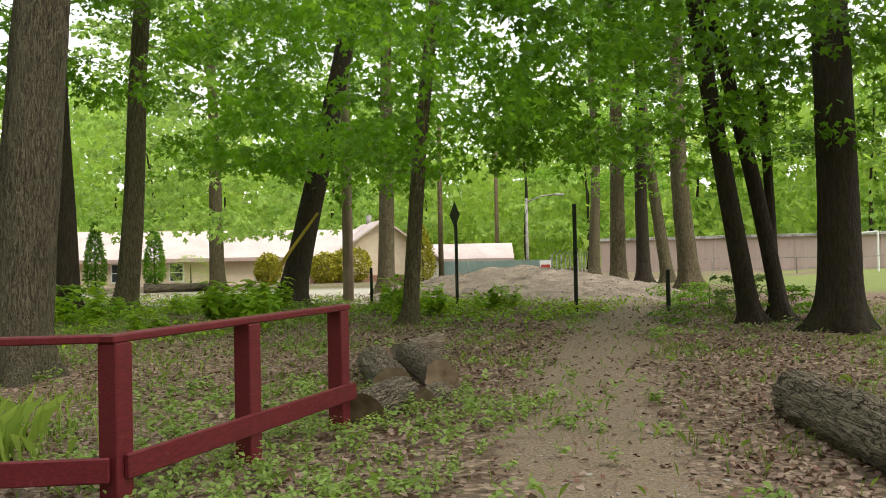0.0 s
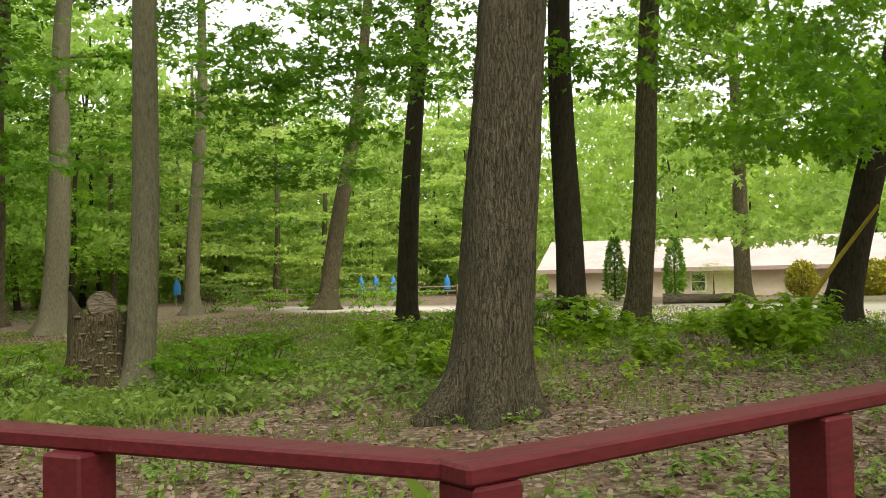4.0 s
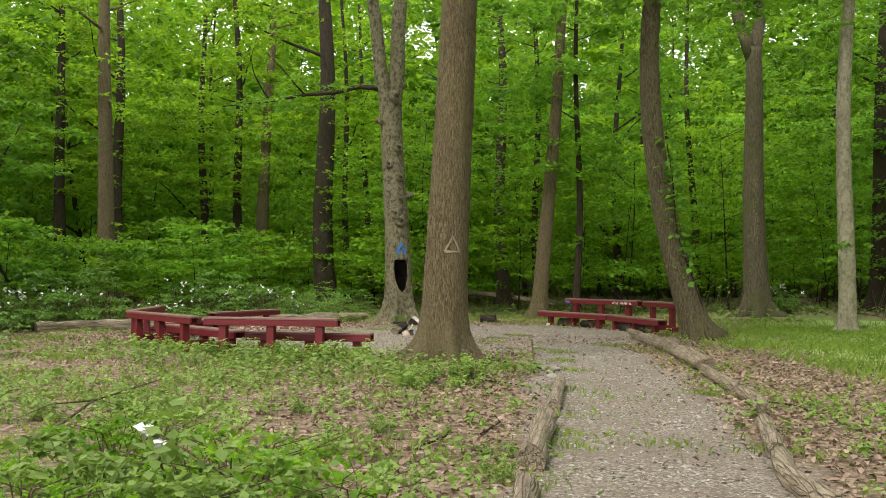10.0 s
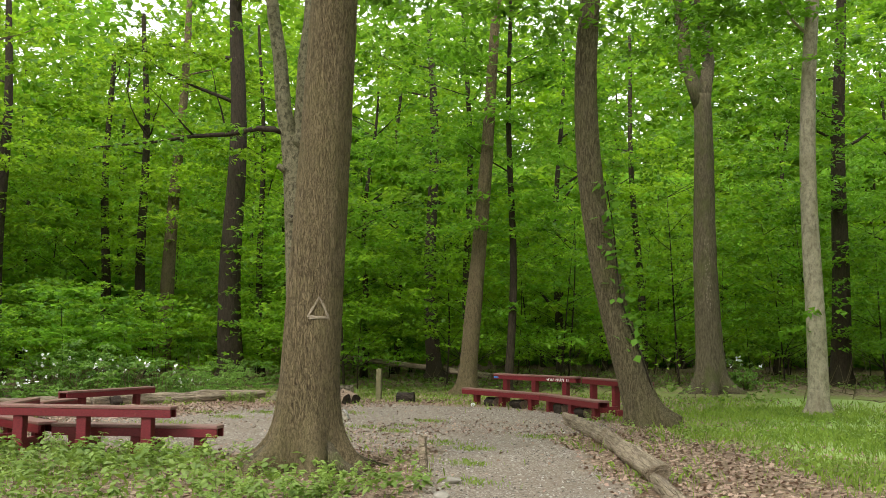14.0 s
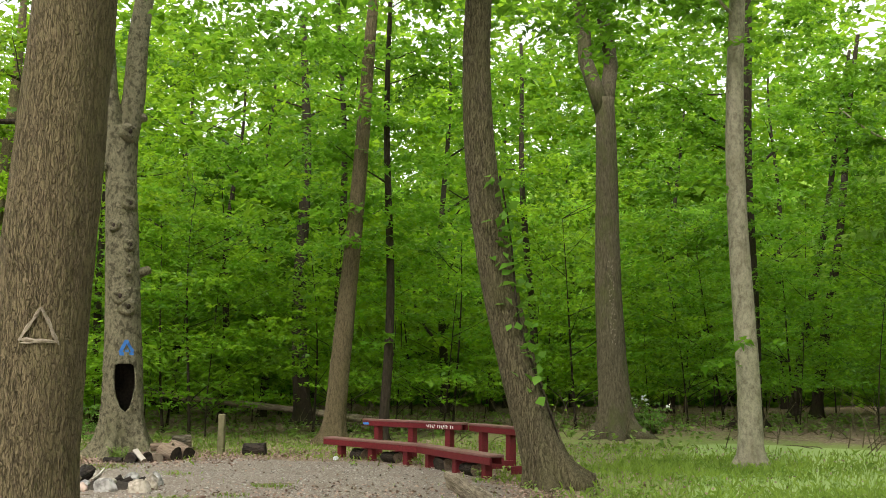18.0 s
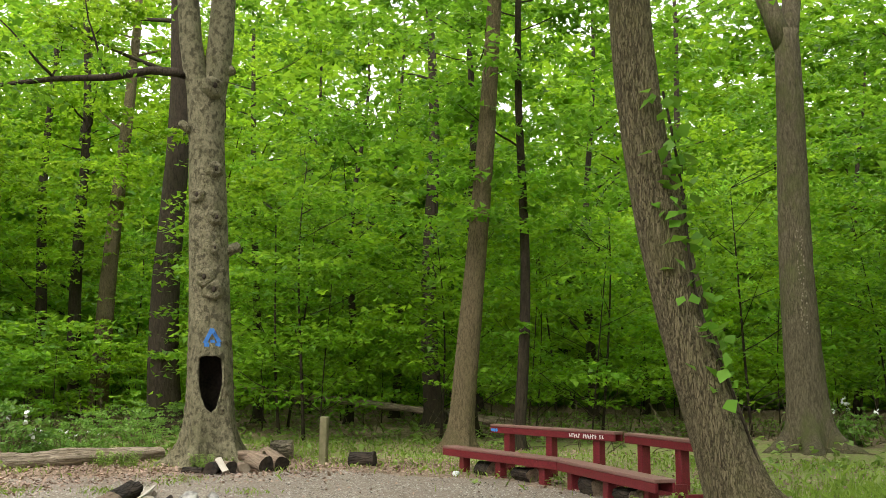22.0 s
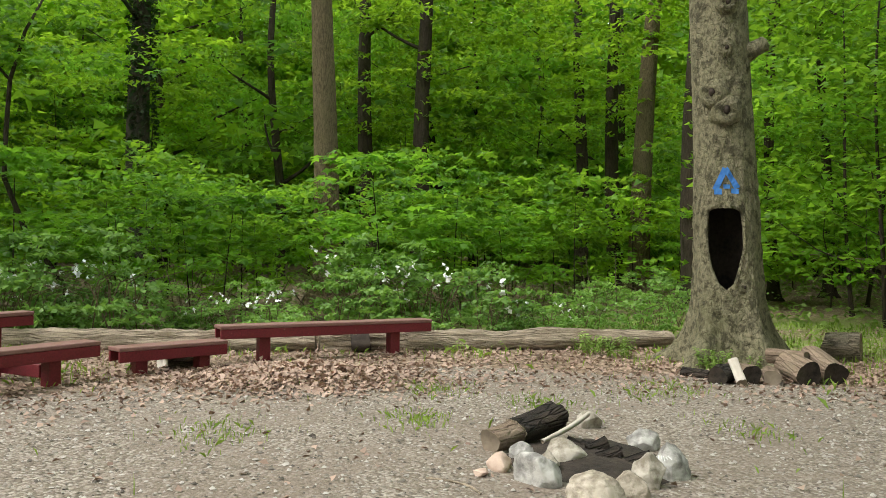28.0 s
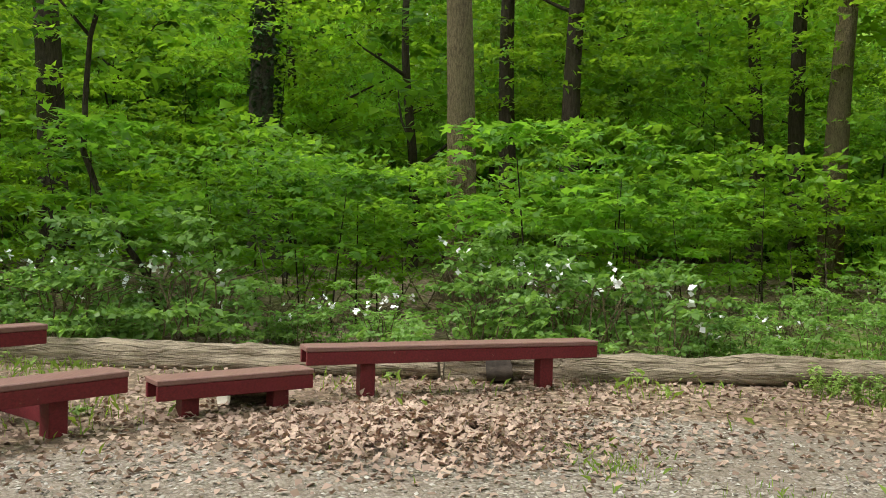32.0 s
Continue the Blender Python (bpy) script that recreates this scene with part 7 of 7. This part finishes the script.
# dead branch lying over the weeds
br = thing("fallen_branch", pose(-10.6, 8.35, gz(-10.6, 8.35)), "thin bare dead branch lying over low weeds", "branch")
for nm, pts, w in (("stem", [(1.8, -1.5, 0.12), (0.8, -0.7, 0.2), (-0.3, 0.3, 0.15), (-1.6, 1.4, 0.08)], 0.016), ("twig", [(0.8, -0.7, 0.2), (1.2, -1.25, 0.26), (1.5, -1.7, 0.2)], 0.009), ("twig", [(-0.3, 0.3, 0.15), (-0.7, 0.35, 0.3), (-1.2, 0.5, 0.34)], 0.008), ("twig", [(0.3, -0.2, 0.18), (0.5, 0.1, 0.2), (0.6, 0.5, 0.1)], 0.007)):
    v, f = tube(pts, [w * (1 - 0.7 * i / (len(pts) - 1)) for i in range(len(pts))], 6)
    part_mesh(nm, mesh_of(nm, v, f, BARK["greybrown"], True), br)


# ---- small growth and loose stuff on the ground ----
def scatter(seed, n, x0, x1, y0, y1, density):
    rng = np.random.default_rng(seed)
    x, y = rng.uniform(x0, x1, n), rng.uniform(y0, y1, n)
    keep = rng.uniform(0, 1, n) < density(x, y)
    return rng, x[keep], y[keep]


def lumps(px, py, s, seed):
    """A smooth uneven field between 0 and 1."""
    return 0.5 + 0.25 * (np.sin(px * s + seed) * np.cos(py * s * 1.17 + 2 * seed) + np.sin((px + py) * s * 0.61 + 3 * seed) * np.cos((px - py) * s * 0.83))


# dry leaves
rng, x, y = scatter(41, 290000, -26, 22, -7, 30, lambda a, b: np.clip(0.28 + 0.85 * litter_mask(a, b) + 0.3 * (lumps(a, b, 1.1, 2) - 0.5), 0.02, 1) * (1 - 0.9 * gravel_mask(a, b) * (1 - 0.7 * litter_mask(a, b))) * np.where((b > 22) & (a > -10), np.where(a > -1, 0.9, 0.45), 1.0))
p = np.stack([x, y, ground_z(x, y) + rng.uniform(0.004, 0.03, len(x))], 1)
tagged(new("fallen_leaves", quad_mesh("fallen_leaves", leaf_quads(p, 0.064, 0.047, 0.45, rng, 0.2), LITTER)), "dry brown leaves on the forest floor", "leaf litter", kind="stuff")
rng, x, y = scatter(42, 36000, -2, 12, -5, 9, lambda a, b: (1 - 0.9 * gravel_mask(a, b)) * (0.25 + 0.5 * lumps(a, b, 1.4, 6)))
p = np.stack([x, y, ground_z(x, y) + rng.uniform(0.003, 0.02, len(x))], 1)
tagged(new("fallen_leaves", quad_mesh("fallen_leaves", lobed_leaves(p, 0.055, 0.4, rng), LITTER_RED, 6)), "broken dry leaves under the handrail", "leaf litter", kind="stuff")
# raked heap of leaves
rng = np.random.default_rng(43)
n = 7000
a, r = rng.uniform(0, 6.28, n), np.minimum(np.abs(rng.normal(0, 0.55, n)), 1.6)
x, y = -21.0 + 1.1 * r * np.cos(a), 17.3 + 1.7 * r * np.sin(a)
p = np.stack([x, y, ground_z(x, y) + 0.14 * np.exp(-3 * r * r) * rng.uniform(0.3, 1.1, n) + 0.01], 1)
tagged(new("leaf_heap", quad_mesh("leaf_heap", lobed_leaves(p, 0.066, 0.5, rng), LITTER, 6)), "low heap of dry leaves in front of a bench", "leaf heap", kind="stuff")


# pebbles
def pebbles(name, x, y, z, size, rng, mat, label):
    n = len(x)
    o = np.array([(1, 0, 0), (-1, 0, 0), (0, 1, 0), (0, -1, 0), (0, 0, 1), (0, 0, -1)], float)
    s = size * np.minimum(rng.lognormal(0, 0.4, n), 1.9)
    sc = np.stack([s * rng.uniform(0.7, 1.4, n), s * rng.uniform(0.7, 1.4, n), s * rng.uniform(0.4, 0.8, n)], 1)
    a = rng.uniform(0, 6.28, n)
    v = o[None] * sc[:, None] + rng.normal(0, 0.15, (n, 6, 3)) * s[:, None, None]
    c, sn = np.cos(a)[:, None], np.sin(a)[:, None]
    vx, vy = v[..., 0] * c - v[..., 1] * sn, v[..., 0] * sn + v[..., 1] * c
    v = np.stack([vx + x[:, None], vy + y[:, None], v[..., 2] + z[:, None] + sc[:, 2:] * 0.4], -1)
    tri = np.array([(0, 2, 4), (2, 1, 4), (1, 3, 4), (3, 0, 4), (2, 0, 5), (1, 2, 5), (3, 1, 5), (0, 3, 5)])[:4]
    f = (tri[None] + 6 * np.arange(n)[:, None, None]).reshape(-1, 3)
    me = bpy.data.meshes.new(name)
    me.vertices.add(n * 6)
    me.vertices.foreach_set("co", v.astype(np.float32).ravel())
    me.loops.add(f.size)
    me.loops.foreach_set("vertex_index", f.astype(np.int32).ravel())
    me.polygons.add(len(f))
    me.polygons.foreach_set("loop_start", np.arange(0, f.size, 3, dtype=np.int32))
    me.materials.append(mat)
    me.update(calc_edges=True)
    tagged(new(name, me), label, "gravel", kind="stuff")


def pebble_mat():
    m, nt, b = material("pebble", 0.85)
    g = nt.nodes.new("ShaderNodeNewGeometry")
    nt.links.new(ramp(nt, g.outputs["Random Per Island"], [(0.0, (0.058, 0.05, 0.042)), (0.35, (0.198, 0.173, 0.148)), (0.75, (0.335, 0.308, 0.278)), (1.0, (0.43, 0.405, 0.37))]), b.inputs["Base Color"])
    return m


PEB = pebble_mat()
CLOD = plain_mat("clods", (0.12, 0.095, 0.07), (0.34, 0.28, 0.22), 5, 0.95)
rng = np.random.default_rng(57)
a, r = rng.uniform(0, 6.28, 14000), np.sqrt(rng.uniform(0, 1, 14000)) * 0.97
mx, my = r * np.cos(a) * 3.6, r * np.sin(a) * 5.0
mz = np.array([mound_height(p, q) for p, q in zip(mx, my)])
ca, sa = math.cos(radians(8)), math.sin(radians(8))
pebbles("mound_stones", 20.53 + mx * ca - my * sa, 9.42 + mx * sa + my * ca, mz + 0.27, 0.019, rng, CLOD, "loose stones and clods on the gravel heap")
rng, x, y = scatter(51, 300000, -23, 8, -4, 26, lambda a, b: gravel_mask(a, b) * np.where(a > 0, 0.22, np.where(a > -3, 0.5, 0.8)) * np.clip(0.3 + 1.1 * lumps(a, b, 1.1, 8), 0, 1))
pebbles("gravel", x, y, ground_z(x, y), 0.0105, rng, PEB, "loose pale gravel on path and clearing")
rng, x, y = scatter(53, 650, -23, 14, -6, 26, lambda a, b: gravel_mask(a, b))
pebbles("nutshells", x, y, ground_z(x, y), 0.014, rng, CHAR_AND_HOLES, "small dark seed balls scattered on the gravel")


# grass
def blades(name, x, y, z, h, rng, label, mat=GRASS, width=0.009):
    n = len(x)
    az = rng.uniform(0, 6.28, n)
    lean = rng.normal(0, 0.45, n)
    hh = h * rng.uniform(0.5, 1.3, n)
    dx, dy = np.cos(az), np.sin(az)
    base = np.stack([x, y, z - 0.01], 1)
    side = np.stack([-dy, dx, np.zeros(n)], 1) * (width * rng.uniform(0.7, 1.4, n))[:, None]
    mid = base + np.stack([dx * lean * hh * 0.3, dy * lean * hh * 0.3, hh * 0.6], 1)
    tip = base + np.stack([dx * lean * hh, dy * lean * hh, hh * (1 - 0.25 * np.abs(lean))], 1)
    v = np.stack([base - side, base + side, mid + side * 0.8, tip], 1).reshape(-1, 3)
    tagged(new(name, quad_mesh(name, v, mat)), label, "grass", kind="stuff")


def grass_density(a, b):
    g = green_mask(a, b)
    return np.clip((g - 0.35) * 1.3, 0, 1) * lumps(a, b, 0.9, 5) ** 2 * 2.4 * (1 - gravel_mask(a, b))


rng, x, y = scatter(61, 230000, -14, 12, 8, 30, lambda a, b: grass_density(a, b) * 0.85)
blades("meadow_grass", x, y, ground_z(x, y), 0.14, rng, "fresh green grass of the forest meadow", GRASS, 0.006)
rng, x, y = scatter(62, 330000, -24, 20, -6, 26, lambda a, b: (0.1 + np.clip(lumps(a, b, 1.7, 7) - 0.5, 0, 1) * 2.2) * (1 - 0.99 * gravel_mask(a, b)) * (1 - 0.6 * litter_mask(a, b)))
blades("grass_tufts", x, y, ground_z(x, y), 0.11, rng, "thin grass among leaf litter", GRASS, 0.004)
rng, x, y = scatter(65, 30000, -27, -14, 21, 30, lambda a, b: np.clip((np.hypot(a - FIRE[0], b - FIRE[1]) - 5.6) / 2, 0, 1) * lumps(a, b, 1.2, 4) * 0.5)
blades("low_grass", x, y, ground_z(x, y), 0.1, rng, "short grass behind the clearing")
rng, x, y = scatter(63, 13000, -2.5, 3.4, 9.2, 12.6, lambda a, b: np.exp(-(((a - 0.6) / 1.1) ** 2 + ((b - 10.6) / 0.8) ** 2)))
blades("tall_grass", x, y, ground_z(x, y), 0.24, rng, "tall soft grass in front of the stump", GRASS, 0.0035)
rng, x, y = scatter(64, 2400, 0.4, 2.8, 2.2, 4.4, lambda a, b: np.exp(-(((a - 1.4) / 0.5) ** 2 + ((b - 3.4) / 0.5) ** 2)))
blades("tall_grass", x, y, ground_z(x, y), 0.42, rng, "clump of tall grass behind the handrail", GRASS, 0.0025)


# single tufts that have come up through the gravel
rng = np.random.default_rng(66)
cx, cy = [], []
for x0, y0 in ((-19.2, 19.4), (-18.7, 18.2), (-19.6, 20.6), (-17.9, 20.7), (-20.0, 21.0), (-14.3, 18.4), (-14.9, 17.5), (-13.6, 16.9), (-15.2, 20.3), (-12.6, 17.6), (-11.6, 17.3), (-10.6, 16.0),
               (-9.6, 14.9), (-8.2, 12.9), (-7.3, 12.6), (-6.9, 11.3), (-5.9, 9.9), (-5.4, 10.6), (-4.2, 8.1), (-4.9, 8.0), (-3.4, 7.4), (-2.9, 5.8), (-14.8, 17.3), (-15.2, 18.5), (-14.8, 19.2), (-5.4, 8.7), (-6.3, 10.3), (-4.6, 10.9), (-6.7, 13.9), (-11.9, 19.4), (-18.4, 16.6), (-20.3, 18.6)):
    k = int(rng.integers(90, 240))
    w = rng.uniform(0.1, 0.24)
    cx.append(x0 + rng.normal(0, 1.5 * w, k))
    cy.append(y0 + rng.normal(0, w, k))
x, y = np.concatenate(cx), np.concatenate(cy)
blades("grass_tufts", x, y, ground_z(x, y), 0.065, rng, "small grass tufts growing through the gravel", GRASS, 0.0028)


# broad-leaved herbs: each plant a low fan of leaves
def herbs(name, seed, n, x0, x1, y0, y1, dens, leaf, height, per, label, mat=LEAF_HERB):
    rng, x, y = scatter(seed, n, x0, x1, y0, y1, dens)
    k = rng.integers(max(2, per // 2), per + 1, len(x))
    px, py = np.repeat(x, k), np.repeat(y, k)
    hgt = np.repeat(height * rng.uniform(0.4, 1.3, len(x)), k)
    m = len(px)
    a, r = rng.uniform(0, 6.28, m), rng.uniform(0.01, 1, m) * hgt * 0.55
    p = np.stack([px + r * np.cos(a), py + r * np.sin(a), ground_z(px, py) + hgt * rng.uniform(0.35, 1, m)], 1)
    tagged(new(name, quad_mesh(name, leaf_quads(p, leaf, leaf * 0.68, 0.35, rng, 0.1), mat)), label, "plants", kind="stuff")


open_ground = lambda a, b: (1 - gravel_mask(a, b)) * (1 - 0.75 * litter_mask(a, b))
herbs("low_herbs", 71, 15000, -24, 16, -5, 26, lambda a, b: open_ground(a, b) * np.clip(lumps(a, b, 1.3, 11) - 0.42, 0, 1) * 2.0, 0.075, 0.14, 12, "low green herbs among fallen leaves")
herbs("broad_herbs", 72, 5200, -20, 14, -4, 18, lambda a, b: open_ground(a, b) * np.clip(lumps(a, b, 0.8, 13) - 0.5, 0, 1) * 2.2, 0.065, 0.16, 14, "broad-leaved weeds on the forest floor")
herbs("broad_herbs", 73, 3000, -3.5, 5, 8.5, 14, lambda a, b: 0.4 * np.clip((a + 3) / 2.5, 0.08, 1) * lumps(a, b, 1.2, 3) ** 2 * 1.5, 0.11, 0.28, 12, "tall weeds round the rotten stump")
herbs("broad_herbs", 74, 700, -17.5, -12.6, 10.6, 13.2, lambda a, b: 0.3 * lumps(a, b, 1.6, 4), 0.1, 0.24, 12, "weeds growing round a bench")
herbs("broad_herbs", 75, 4200, 1.2, 5.4, -0.2, 3.8, lambda a, b: 0.3 * lumps(a, b, 1.4, 6) * (1 - gravel_mask(a, b)), 0.048, 0.15, 16, "weeds under the handrail")
herbs("broad_herbs", 76, 500, -13.4, -9.2, 11.0, 14.2, lambda a, b: 0.35 * lumps(a, b, 1.3, 8) * (1 - gravel_mask(a, b)), 0.11, 0.24, 12, "weeds at the foot of the oak")
herbs("forest_floor_plants", 77, 9000, -48, 4, 0, 48, lambda a, b: np.clip((np.hypot(a - FIRE[0], b - FIRE[1]) - 8.5) / 4, 0, 1) * np.where((a > -12) & (b < 34), 0, 1) * np.where((b < 7) & (a > -18), 0, 1) * np.where((a < -26) & (a > -32) & (b > 8) & (b < 19), 0.35, 1) * 0.55, 0.15, 0.26, 9, "green plants covering the forest floor")
herbs("shrub_growth", 78, 4000, 3, 19, 8, 19, lambda a, b: np.clip(lumps(a, b, 0.7, 9) - 0.4, 0, 1) * 1.6 * (1 - gravel_mask(a, b)) * np.where(a + b > 17, 1, 0.2) * np.where(mown(a, b), 0.25, 1), 0.11, 0.22, 10, "leafy weeds at the edge of the lot", LEAF_WEED)
herbs("pile_weeds", 79, 1300, 11.8, 17.4, 4.4, 10, lambda a, b: 0.6 * lumps(a, b, 1.1, 2), 0.09, 0.22, 12, "bright weeds at the foot of the gravel pile", LEAF_WEED)

herbs("low_herbs", 80, 12500, -14, 1, 2.5, 14.5, lambda a, b: open_ground(a, b) * np.clip(lumps(a, b, 1.9, 17) - 0.2, 0, 1) * 0.8, 0.07, 0.15, 10, "low green herbs beside the gravel path")
# small twigs and stones lying about
rnd = random.Random(90)
for k in range(26):
    x, y = rnd.uniform(-12, 2), rnd.uniform(5, 16)
    if float(gravel_mask(np.array([x]), np.array([y]))[0]) > 0.1:
        continue
    a = rnd.uniform(0, 6.28)
    ln = rnd.uniform(0.4, 1.3)
    pts = [(0, 0, 0.01), (ln * 0.5 * math.cos(a), ln * 0.5 * math.sin(a), 0.03), (ln * math.cos(a + 0.2), ln * math.sin(a + 0.2), 0.015)]
    v, f = tube(pts, [0.012, 0.01, 0.004], 6)
    ob = part_mesh("twig", mesh_of("twig", v, f, BARK["dark"]))
    ob.matrix_world = Matrix.Translation((x, y, gz(x, y)))
    tagged(ob, "thin dark twig on the ground", "twig", "fallen twigs")
